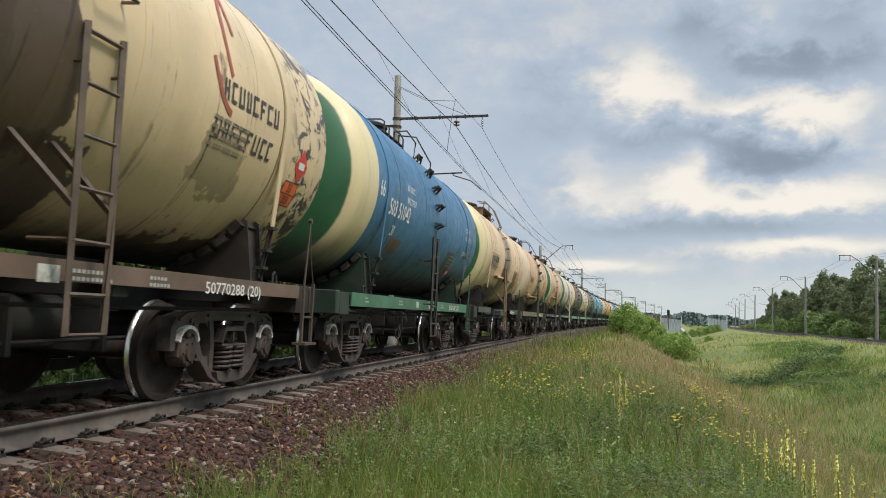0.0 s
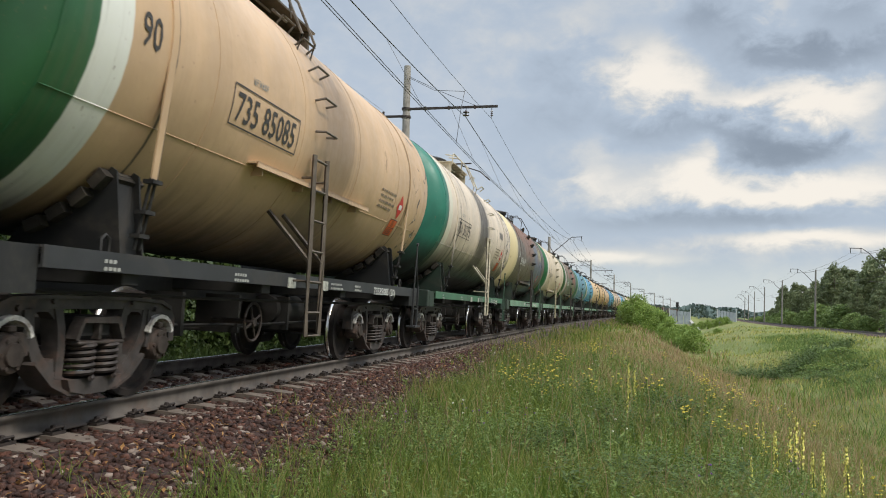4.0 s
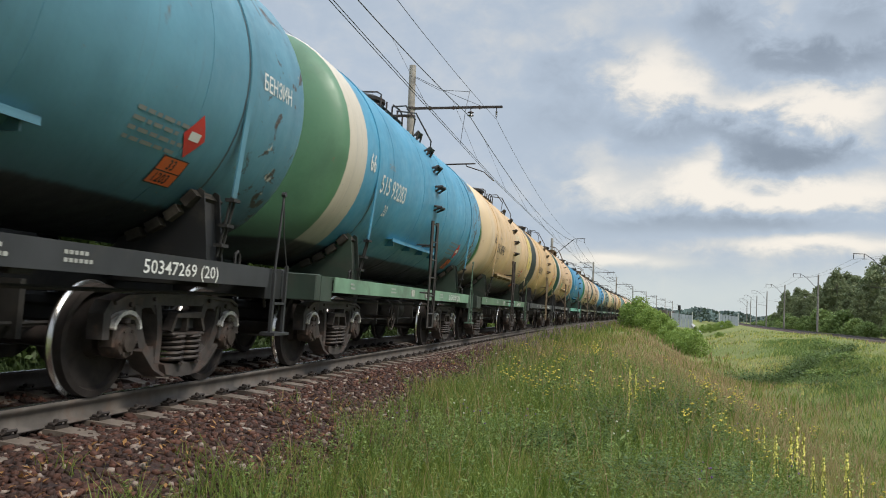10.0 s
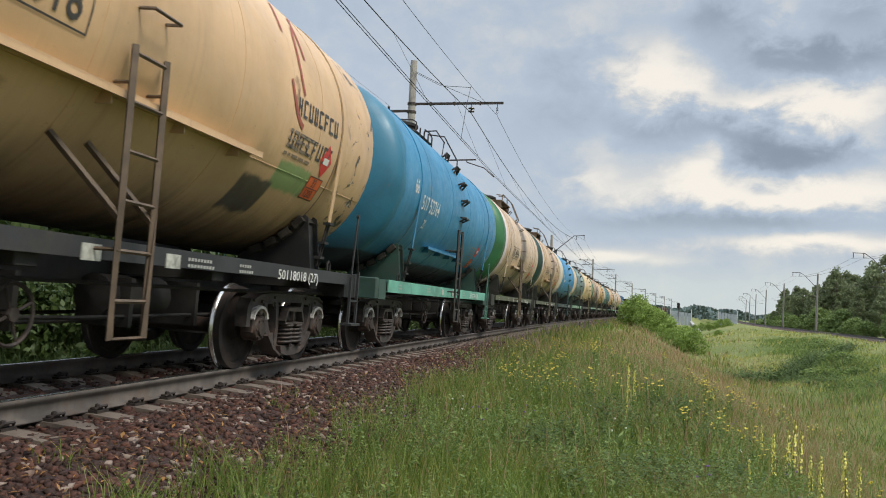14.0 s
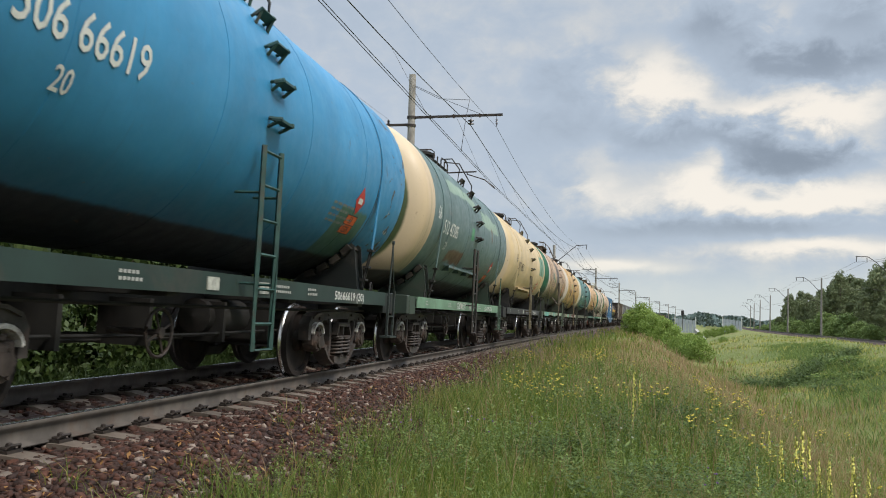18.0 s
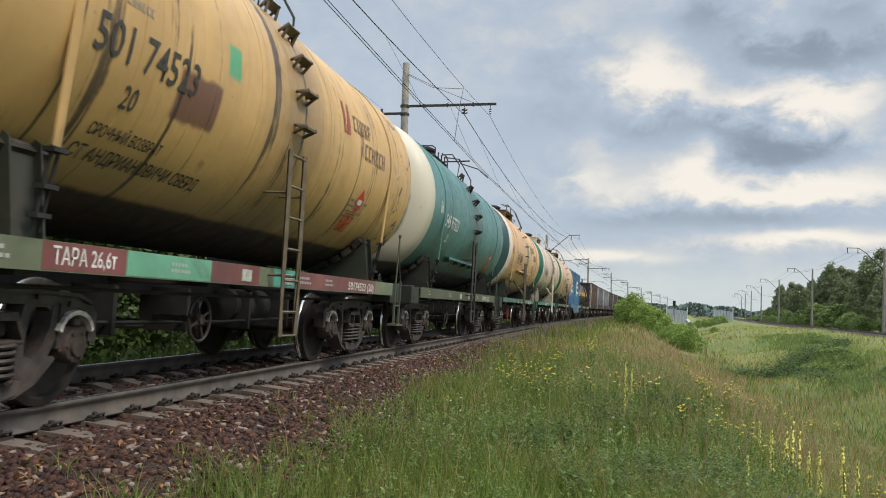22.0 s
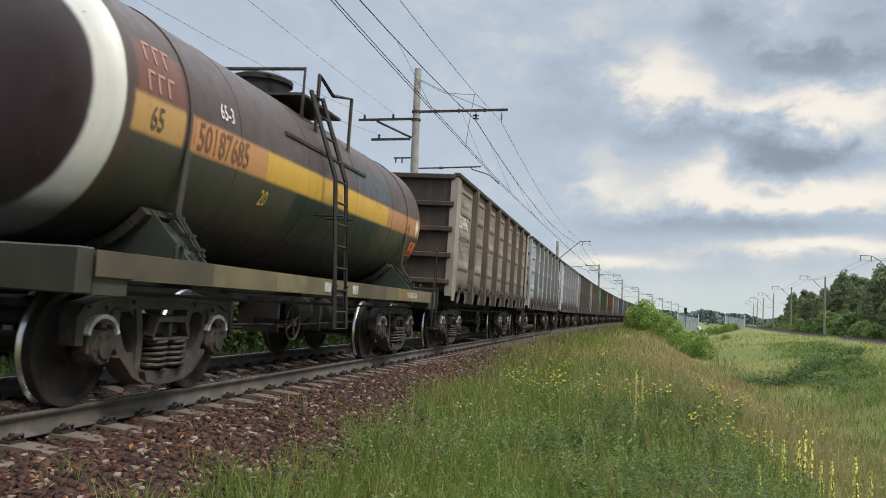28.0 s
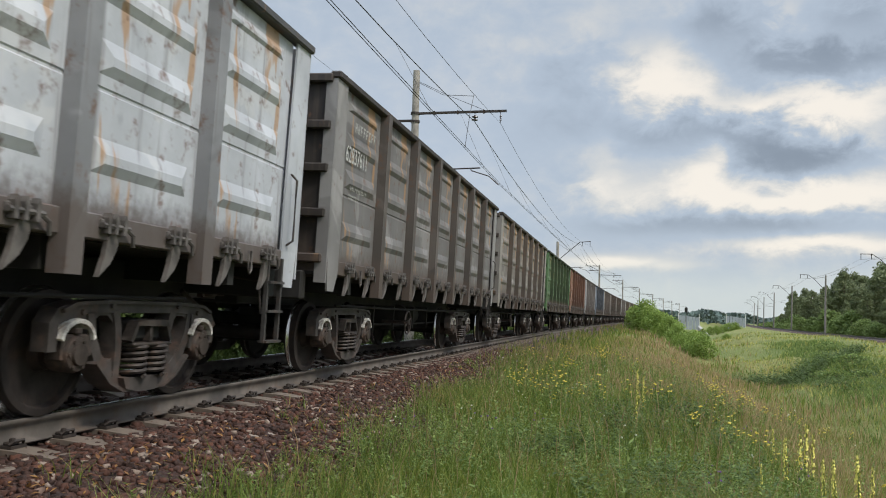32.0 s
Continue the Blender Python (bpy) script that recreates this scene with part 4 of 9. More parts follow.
def round_shell(R, zc, half, head, seg=56):
    """A closed tank lying along y: cylinder with dished heads and slightly proud seams."""
    bm = bmesh.new()
    prof = []
    for i in range(9):
        a = i / 8 * math.pi / 2
        prof.append((R * math.sin(a) ** 0.75 if i else 0.0, -half - head * math.cos(a)))
    cuts = np.linspace(-half, half, 25)[1:]
    for y in cuts:
        prof.append((R, y))
    for i in range(7, -1, -1):
        a = i / 8 * math.pi / 2
        prof.append((R * math.sin(a) ** 0.75 if i else 0.0, half + head * math.cos(a)))
    lathe(bm, prof, (0, 1, 0), (0, 0, zc), seg)
    bmesh.ops.remove_doubles(bm, verts=bm.verts[:], dist=0.001)
    return finish(bm, "tank_shell", "all")


def on_shell(R, zc, y, h, lift=0.0):
    """A point of the camera-side flank: y along, h metres of arc above the tank's middle."""
    a = h / R
    return Vector(((R + lift) * math.cos(a), y, zc + (R + lift) * math.sin(a)))


def hoop(bm, R, zc, y, a0, a1, w, t, seg=28):
    """A flat band bent round the tank at y from angle a0 to a1 (degrees from the camera side)."""
    prev = None
    for i in range(seg + 1):
        a = radians(a0 + (a1 - a0) * i / seg)
        cs, sn = math.cos(a), math.sin(a)
        cur = [bm.verts.new((r * cs, yy, zc + r * sn)) for r, yy in ((R - 0.01, y - w), (R + t, y - w), (R + t, y + w), (R - 0.01, y + w))]
        if prev:
            bridge(bm, prev, cur)
        prev = cur


def tank_wagon(kind, R=TANK_R, zc=TANK_Z, half=5.14, head=0.40):
    """kind 'old': top platform with a railing, step irons above a short ladder; 'new': long ladder with hoops; 'acid': slim tank."""
    w = new("tank_wagon")
    part("tank_shell", round_shell(R, zc, half, head), M_UNDER, w)
    for y in np.linspace(-half, half, 6)[(0 if kind == "new" else 1):5]:
        bm = bmesh.new()
        hoop(bm, R, zc, y, 0, 360, 0.012, 0.004, 56)
        part("weld_seam", bm, M_UNDER, w)
    if kind == "new":
        bm = bmesh.new()
        tube(bm, [on_shell(R, zc, y, -0.74, 0.0) for y in (-half, -half * 0.3, half * 0.3, half)], 0.006, 5)
        part("lap_seam", bm, M_UNDER, w, "lengthwise seam of the shell plates")
    for y in (-3.85, 3.85):
        bm = bmesh.new()
        hoop(bm, R, zc, y, -8, 188, 0.045, 0.014, 40)
        for k in (1, -1):
            rods = bmesh.new()
            a = radians(-8)
            q = Vector((k * (R + 0.008) * math.cos(a), y, zc + (R + 0.008) * math.sin(a)))
            low = Vector((k * (R * 0.935), y + 0.02, zc - R * 0.72))
            vs = [bm.verts.new(c + Vector((k * dx, dy, 0))) for c in (q, low) for dx, dy in ((-0.007, -0.045), (0.008, -0.045), (0.008, 0.045), (-0.007, 0.045))]
            bridge(bm, vs[:4], vs[4:])
            foot = Vector((k * 1.38, y + 0.04, 1.27))
            for dy in (-0.035, 0.035):
                tube(rods, [low + Vector((0, dy, 0.03)), foot + Vector((0, dy, 0))], 0.014, 6)
            for f in (0.0, 0.45, 0.80):
                c = low.lerp(foot, f)
                box(rods, c.x - 0.05, c.x + 0.04, c.y - 0.07, c.y + 0.07, c.z - 0.016, c.z + 0.016)
            part("strap_bolts", rods, M_UNDER, w, "bolts that tighten the strap")
        part("tie_band", bm, M_UNDER, w, "steel strap round the tank", smooth=30)
        e = 1 if y > 0 else -1
        zt = zc - R * 0.64
        for k in (1, -1):
            bm = bmesh.new()
            arc = [((R + 0.03) * math.sin(q), zc - (R + 0.03) * math.cos(q)) for q in np.linspace(0.28, 0.86, 9)]
            rim = [(0.30, 1.20)] + arc + [(arc[-1][0] + 0.05, arc[-1][1] - 0.03), (1.37, 1.22), (1.37, 1.20)]
            n = len(rim)
            # two upright webs with a narrower filling between them
            for ya, yb, inset in ((y - 0.16, y - 0.14, 0.0), (y + 0.14, y + 0.16, 0.0), (y - 0.14, y + 0.14, 0.05)):
                cut_rim = [(x - (inset if i > 9 else 0.0), z - (inset if 0 < i < 11 else 0.0)) for i, (x, z) in enumerate(rim)]
                a = [bm.verts.new((k * x, ya, z)) for x, z in cut_rim]
                b = [bm.verts.new((k * x, yb, z)) for x, z in cut_rim]
                bm.faces.new(a), bm.faces.new(b[::-1])
                for i in range(n):
                    bm.faces.new((a[i], b[i], b[(i + 1) % n], a[(i + 1) % n]))
            saddle = part("saddle", bm, M_UNDER, w, "steel saddle under the tank")
            # hardwood blocks between the cradle and the tank
            for q in (0.40, 0.53, 0.66, 0.79) if k > 0 else ():
                bm = bmesh.new()
                x, z = (R + 0.02) * math.sin(q), zc - (R + 0.02) * math.cos(q)
                ex, ez = 0.075 * math.cos(q), 0.075 * math.sin(q)
                nx, nz = math.sin(q) * 0.09, -math.cos(q) * 0.09
                pts = [(x - ex, z - ez), (x + ex, z + ez), (x + ex + nx, z + ez + nz), (x - ex + nx, z - ez + nz)]
                a = [bm.verts.new((k * px, y - 0.26, pz)) for px, pz in pts]
                b = [bm.verts.new((k * px, y + 0.26, pz)) for px, pz in pts]
                bm.faces.new(a), bm.faces.new(b[::-1])
                for i in range(4):
                    bm.faces.new((a[i], b[i], b[(i + 1) % 4], a[(i + 1) % 4]))
                part("timber_block", bm, M_TIMBER, saddle, "oily timber packing")
    bm = bmesh.new()
    box(bm, -0.32, 0.32, -5.55, 5.55, 0.88, 1.20, 0.02)
    part("centre_sill", bm, M_UNDER, w)
    bm = bmesh.new()
    box(bm, -1.38, 1.38, -0.11, 0.11, 0.98, 1.198, 0.01)
    beam = finish(bm, "cross_member")
    beam.materials.append(M_UNDER)
    for y in (-3.85, -1.3, 1.3, 3.85):
        sub("cross_member", beam, w, pose(0, y, 0))
    bm = bmesh.new()
    zs = 1.075 if kind == "new" else 1.02
    pts = [(1.18, 1.225), (1.44, 1.225), (1.44, zs), (1.33, zs), (1.33, zs + 0.02), (1.42, zs + 0.02), (1.42, 1.205), (1.18, 1.205)]
    a = [bm.verts.new((x, -4.95, z)) for x, z in pts]
    b = [bm.verts.new((x, 4.95, z)) for x, z in pts]
    bm.faces.new(a), bm.faces.new(b[::-1])
    for i in range(8):
        bm.faces.new((a[i], b[i], b[(i + 1) % 8], a[(i + 1) % 8]))
    sill = part("side_sill", bm, M_UNDER, w)
    far = again(sill, w, pose(0, 0, 0, 0, 0, 180))
    for k in (1, -1):
        bm = bmesh.new()
        box(bm, -1.405, 1.405, -0.088, 0.09, 0.90, 1.235, 0.012)
        box(bm, -1.405, 1.405, -0.505, -0.09, 0.90, 1.218)
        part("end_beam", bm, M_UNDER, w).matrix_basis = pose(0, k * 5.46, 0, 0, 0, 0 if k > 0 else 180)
        sub("coupler", COUPLER, w, pose(0, k * 5.66, 0, 0, 0, 0 if k > 0 else 180))
    sub("corner_step", STEP_TALL, w, pose(1.47, 5.02, 0))
    sub("corner_step", STEP_TALL, w, pose(-1.47, -5.02, 0, 0, 0, 180))
    bm = bmesh.new()
    tube(bm, [(1.40, -0.05, 1.22), (1.40, -0.05, 1.32), (1.40, 0.0, 1.35), (1.40, 0.05, 1.32), (1.40, 0.05, 1.22)], 0.016, 5)
    eye = finish(bm, "rope_eye", 40)
    eye.materials.append(M_UNDER)
    for y in (-4.25, 4.25):
        sub("rope_eye", eye, w, pose(0, y, 0))
    brake_gear(w)
    for y in (-0.75, 0.35):
        bm = bmesh.new()
        box(bm, 1.441, 1.452, y - 0.11, y + 0.11, 1.06, 1.18)
        part("sill_plate", bm, M_SILLPLATE, w, "small pale data plate")
    # hatch
    bm = bmesh.new()
    lathe(bm, [(0.0, 0.0), (0.40, 0.0), (0.40, 0.32), (0.44, 0.32), (0.44, 0.38), (0.30, 0.44), (0.0, 0.47)], (0, 0, 1), (0, -0.1, zc + R - 0.08), 20)
    part("hatch", bm, M_UNDER, w, "bolted filling hatch", smooth=40)
    ly = {"old": 0.0, "new": -0.52, "acid": -0.33}[kind]
    yl, yr = ly - 0.21, ly + 0.21
    # shelf along the flank
    if kind != "acid":
        bm = bmesh.new()
        h = (-1.01 if kind == "old" else -0.66) - MARK_LINE
        q0, q1 = on_shell(R, zc, 0, h, -0.02), on_shell(R, zc, 0, h, 0.17)
        box(bm, q0.x, q0.x + 0.15, -2.13 if kind == "old" else -2.12, 1.32 if kind == "old" else 1.62, q0.z, q0.z + 0.02)
        box(bm, q0.x + 0.135, q0.x + 0.15, -2.13 if kind == "old" else -2.12, 1.32 if kind == "old" else 1.62, q0.z - 0.04, q0.z + 0.02)
        for y in (-1.9, -0.8, 0.2, 1.2):
            box(bm, q0.x - 0.16, q0.x + 0.1, y - 0.01, y + 0.01, q0.z - 0.10, q0.z)
        part("side_shelf", bm, M_UNDER, w, "narrow steel ledge along the flank")
    # ladder
    bm = bmesh.new()
    if kind == "new":
        top, bot = (1.62, 2.62), (1.64, 0.52)
        rungs = 6
    elif kind == "acid":
        top, bot = (0.93, 3.70), (1.50, 0.60)
        rungs = 11
    else:
        top, bot = (1.60, 2.52), (1.62, 0.50)
        rungs = 6
    mid = (1.36, 2.55) if kind == "acid" else (bot[0] * 0.5 + top[0] * 0.5, bot[1] * 0.5 + top[1] * 0.5)
    tube(bm, [(top[0], yl, top[1]), (mid[0], yl, mid[1]), (bot[0], yl, bot[1]), (bot[0], yr, bot[1]), (mid[0], yr, mid[1]), (top[0], yr, top[1])], 0.032, 4)
    stays = []
    for z in (1.15, 2.05 if kind != "new" else 2.35):
        for y in (yl, yr):
            xs = math.sqrt(max(R * R - (z - zc) ** 2, 0.2)) if z > zc - R else 1.3
            stays.append((0.014, [(bot[0], y, z), (min(xs, 1.45), y, z)]))
    if kind == "new":
        for y in (yl, yr):
            stays.append((0.028, [(1.62, y, 1.38), (1.22, y - 0.30, 1.92)]))
    ladder = part("ladder", bm, M_UNDER, w, "steel side ladder")
    for r, p in stays:
        bm = bmesh.new()
        tube(bm, p, r, 4)
        part("stay", bm, M_UNDER, ladder)
    bm = bmesh.new()
    tube(bm, [(0, yl, 0), (0, yr, 0)], 0.017, 5)
    rung = finish(bm, "rung")
    rung.materials.append(M_UNDER)
    for i in range(rungs):
        t = (i + 0.75) / (rungs - 0.1)
        z = bot[1] + (top[1] - bot[1]) * t
        x = bot[0] + (mid[0] - bot[0]) * (z - bot[1]) / (mid[1] - bot[1]) if z < mid[1] else mid[0] + (top[0] - mid[0]) * (z - mid[1]) / (top[1] - mid[1])
        sub("rung", rung, ladder, pose(x, 0, z))
    # step irons up the round flank
    if kind != "acid":
        for i in range(5 if kind == "old" else 5):
            bm = bmesh.new()
            h = (-0.09 if kind == "old" else 0.0) - MARK_LINE + i * 0.37
            a = h / R
            q = on_shell(R, zc, ly, h, 0.0)
            o = Vector((math.cos(a), 0, math.sin(a)))
            if kind == "old":
                up = Vector((-math.sin(a), 0, math.cos(a)))
                for dy in (-0.14, 0.14):
                    tube(bm, [q + Vector((0, dy, 0)) - up * 0.09, q + Vector((0, dy, 0)) + o * 0.15], 0.02, 4)
                    tube(bm, [q + Vector((0, dy, 0)) - o * 0.02, q + Vector((0, dy, 0)) + o * 0.15], 0.02, 4)
                m = [q + Vector((0, dy, 0)) + o * k2 for dy in (-0.16, 0.16) for k2 in (0.04, 0.15)]
                vs = [bm.verts.new(v) for v in (m[0], m[1], m[3], m[2])] + [bm.verts.new(v - up * 0.025) for v in (m[0], m[1], m[3], m[2])]
                bm.faces.new(vs[:4]), bm.faces.new(vs[7:3:-1])
                for j in range(4):
                    bm.faces.new((vs[j], vs[4 + j], vs[4 + (j + 1) % 4], vs[(j + 1) % 4]))
            else:
                tube(bm, [q + Vector((0, -0.18, 0)), q + Vector((0, -0.18, 0)) + o * 0.13, q + Vector((0, 0.18, 0)) + o * 0.13, q + Vector((0, 0.18, 0))], 0.015, 5)
            part("step_iron", bm, M_UNDER, w)
    # top platform and railing
    zt = zc + R - (0.09 if kind == "old" else 0.0)
    bm = bmesh.new()
    if kind == "old":
        x0, x1, y0, y1 = -0.40, 0.62, -0.92, 0.62
        box(bm, x0, x1, y0, y1, zt + 0.08, zt + 0.11)
        plat = part("platform", bm, M_GRATING, w, "small steel platform on top of the tank")
        for q in (y0 + 0.03, y1 - 0.03):
            for x in (-0.3, 0.55):
                bm = bmesh.new()
                box(bm, x - 0.03, x + 0.03, q - 0.03, q + 0.03, zt - 0.25, zt + 0.08)
                part("platform_leg", bm, M_GRATING, plat)
        # openwork sides: two rails with uprights and slanting bars
        for xa, ya, xb, yb in ((x0, y0, x1, y0), (x1, y0, x1, y1)):
            a, b = Vector((xa, ya, zt - 0.10)), Vector((xb, yb, zt - 0.10))
            bm = bmesh.new()
            for z in (0.0, 0.19):
                tube(bm, [a + Vector((0, 0, z)), b + Vector((0, 0, z))], 0.022, 4)
            for i in range(5):
                q = a.lerp(b, i / 4)
                tube(bm, [q, q + Vector((0, 0, 0.34 if xa == xb else 0.19))], 0.018, 4)
                if i < 4:
                    tube(bm, [q, a.lerp(b, (i + 1) / 4) + Vector((0, 0, 0.19))], 0.014, 4)
            part("toe_board", bm, M_GRATING, plat, "openwork steel side of the platform")
        z1 = zt + 0.33
        for p in ([(x1, y0, zt), (x1, y0, z1 - 0.05), (x1 - 0.08, y0, z1), (x0 + 0.08, y0, z1), (x0, y0, z1 - 0.05), (x0, y0, zt)],
                  [(x1, y1, zt - 0.1), (x1, y1, z1 - 0.08), (x1, y1 - 0.25, z1 - 0.02), (x1, -0.1, z1 - 0.04)],
                  [(1.06, ly - 0.17, zt - 0.40), (1.10, ly - 0.17, zt + 0.0), (0.90, ly - 0.17, zt + 0.26), (x1, ly - 0.17, zt + 0.24)], [(1.36, ly + 0.17, zt - 0.72), (1.36, ly + 0.17, zt - 0.35), (1.02, ly + 0.17, zt + 0.20), (x1, ly + 0.17, zt + 0.24)]):
            bm = bmesh.new()
            tube(bm, p, 0.017, 5)
            part("railing", bm, M_GRATING, w, "thin bar railing", smooth=40)
    elif kind == "new":
        box(bm, -0.85, 0.85, -1.2, 0.95, zt + 0.06, zt + 0.085)
        for y in (-1.1, 0.85):
            box(bm, -0.8, 0.8, y - 0.03, y + 0.03, zt - 0.25, zt + 0.06)
        part("platform", bm, M_GRATING, w, "low steel walkway on top of the tank")
        rails = [[(x, -1.2, zt), (x, -1.15, zt + 0.26), (x, -1.05, zt + 0.30), (x, 0.0, zt + 0.30), (x, 0.1, zt + 0.0)] for x in (0.84, -0.84)]
        rails += [[(1.30, y, zt - 0.72), (1.36, y, zt - 0.5), (1.10, y, zt + 0.05), (0.84, y, zt + 0.30), (0.55, y, zt + 0.34)] for y in (yl, yr)]
        for h in (1.55, 1.8, 2.05):
            q = on_shell(R, zc, ly, h, 0.1)
            rails.append([(q.x, yl, q.z), (q.x, yr, q.z)])
        for p in rails:
            bm = bmesh.new()
            tube(bm, p, 0.018, 5)
            part("railing", bm, M_GRATING, w, "curved grab rail", smooth=40)
    else:
        box(bm, -0.65, 0.80, -0.50, 1.0, zt + 0.0, zt + 0.035)
        plat = part("platform", bm, M_GRATING, w, "low steel platform over the valves")
        bm = bmesh.new()
        lathe(bm, [(0.0, 0.0), (0.14, 0.0), (0.14, 0.09), (0.09, 0.12), (0.0, 0.13)], (0, 0, 1), (-0.1, 0.15, zt + 0.03), 16)
        part("valve_dome", bm, M_GRATING, plat, "dark valve cover", smooth=40)
        bm = bmesh.new()
        box(bm, 0.95, 1.13, -1.63, 1.42, zt - 0.78, zt - 0.74)
        part("side_ledge", bm, M_GRATING, w, "narrow steel ledge on the flank")
        bm = bmesh.new()
        z1 = zt + 0.36
        tube(bm, [(0.80, -0.48, zt - 0.52), (0.80, -0.48, z1), (-0.55, -0.48, z1), (-0.55, -0.48, zt)], 0.028, 5)
        part("railing", bm, M_GRATING, w, "bar railing across the tank", smooth=40)
        bm = bmesh.new()
        tube(bm, [(0.92, -0.26, zt - 0.50), (0.92, -0.26, z1 - 0.02), (0.92, 0.3, z1 - 0.16), (0.92, 1.08, z1), (0.92, 1.08, zt - 0.55)], 0.028, 5)
        part("railing", bm, M_GRATING, w, "tall bar railing", smooth=40)
    for y in (-3.85, 3.85):
        add_bogie(w, y)
    return w


M_SILLPLATE = plain("pale_plate", (0.38, 0.38, 0.33), 0.6, 0, 0.3, SOOT, 0.6, 12)


# ---- lettering ----
def text_mesh(text, height, wide=0.8, cuts=()):
    cu = bpy.data.curves.new("lettering", "FONT")
    cu.body, cu.size, cu.align_x, cu.resolution_u, cu.offset = text, height / 0.70, "LEFT", 2, height * 0.012
    ob = bpy.data.objects.new("lettering", cu)
    me = bpy.data.meshes.new_from_object(ob)
    bpy.data.objects.remove(ob)
    bm = bmesh.new()
    bm.from_mesh(me)
    for c in cuts:
        bmesh.ops.bisect_plane(bm, geom=bm.verts[:] + bm.edges[:] + bm.faces[:], plane_co=(0, c, 0), plane_no=(0, 1, 0))
    for v in bm.verts:
        v.co.x *= wide
    return bm


def fit_width(bm, width):
    x1 = max(v.co.x for v in bm.verts)
    for v in bm.verts:
        v.co.x *= width / x1
    return bm


def bars(rows, gap=1.6):
    """Plain bars for lettering that cannot be read: (x0, x1, y0, y1)."""
    bm = bmesh.new()
    for x0, x1, y0, y1 in rows:
        bm.faces.new([bm.verts.new((x, y, 0)) for x, y in ((x0, y0), (x1, y0), (x1, y1), (x0, y1))])
    return bm


def wrap(bm, R, zc, y, h, lift=0.006):
    h -= MARK_LINE if R == TANK_R else 0.0
    for v in bm.verts:
        v.co = on_shell(R, zc, y + v.co.x, h + v.co.y, lift)
    return bm


def flat_side(bm, x, y, z):
    for v in bm.verts:
        v.co = Vector((x, y + v.co.x, z + v.co.y))
    return bm


M_INK = {}


def ink(name, col):
    if name not in M_INK:
        m, nt, b = material("paint_" + name, 0.6)
        v = nd(nt, "ShaderNodeTexCoord").outputs["Object"]
        c = mixc(nt, math_n(nt, "MULTIPLY", ramp(nt, noise_n(nt, v, 9.0, 5.0, 0.7), 0.5, 0.7), 0.45), col, [k * 0.45 + 0.08 for k in col])
        nt.links.new(c, b.inputs["Base Color"])
        M_INK[name] = m
    return M_INK[name]


WHITE, BLACK, RED, ORANGE = (0.62, 0.62, 0.58), (0.045, 0.04, 0.036), (0.50, 0.035, 0.025), (0.68, 0.13, 0.03)


def h_of(R, zc, z):
    return R * math.asin(max(-1, min(1, (z - zc) / R))) + (MARK_LINE if R == TANK_R else 0.0)


def placards(w, R, zc, y=3.3, h=-0.6, py=3.15, ph=-0.95, code=("33", "1203")):
    """Red diamond and the two-line orange hazard plate."""
    bm = bars([])
    s = 0.105
    n = 4
    for i in range(n):
        for j in range(n):
            q = [((i + a) / n * 2 - 1, (j + b) / n * 2 - 1) for a, b in ((0, 0), (1, 0), (1, 1), (0, 1))]
            bm.faces.new([bm.verts.new(((u - v) * s * 0.86, (u + v) * s, 0)) for u, v in q])
    part("hazard_diamond", wrap(bm, R, zc, y, h, 0.006), ink("red", RED), w, "red hazard diamond")
    bm = bars([(-0.085, 0.085, -0.04, 0.0), (-0.085, 0.085, 0.0, 0.04)])
    part("diamond_label", wrap(bm, R, zc, y, h, 0.009), ink("white", WHITE), w)
    if ph is None:
        return
    bm = bars([(-0.20, 0.20, j * 0.075 - 0.15, (j + 1) * 0.075 - 0.15) for j in range(4)])
    pl = part("orange_plate", wrap(bm, R, zc, py, ph, 0.006), ink("orange", ORANGE), w, "orange two-line hazard number plate")
    e = 0.012
    bm = bars([(-0.20, 0.20, q - e / 2, q + e / 2) for q in (-0.145, 0.0, 0.145)] + [(q - e / 2, q + e / 2, z0, z0 + 0.145) for q in (-0.195, 0.195) for z0 in (-0.145, 0.0)])
    part("plate_border", wrap(bm, R, zc, py, ph, 0.009), ink("black", BLACK), pl)
    for txt, dx, dz in ((code[0], -0.075, 0.025), (code[1], -0.15, -0.12)):
        part("plate_digits", wrap(text_mesh(txt, 0.10, 0.85), R, zc, py + dx, ph + dz, 0.010), ink("black", BLACK), pl)


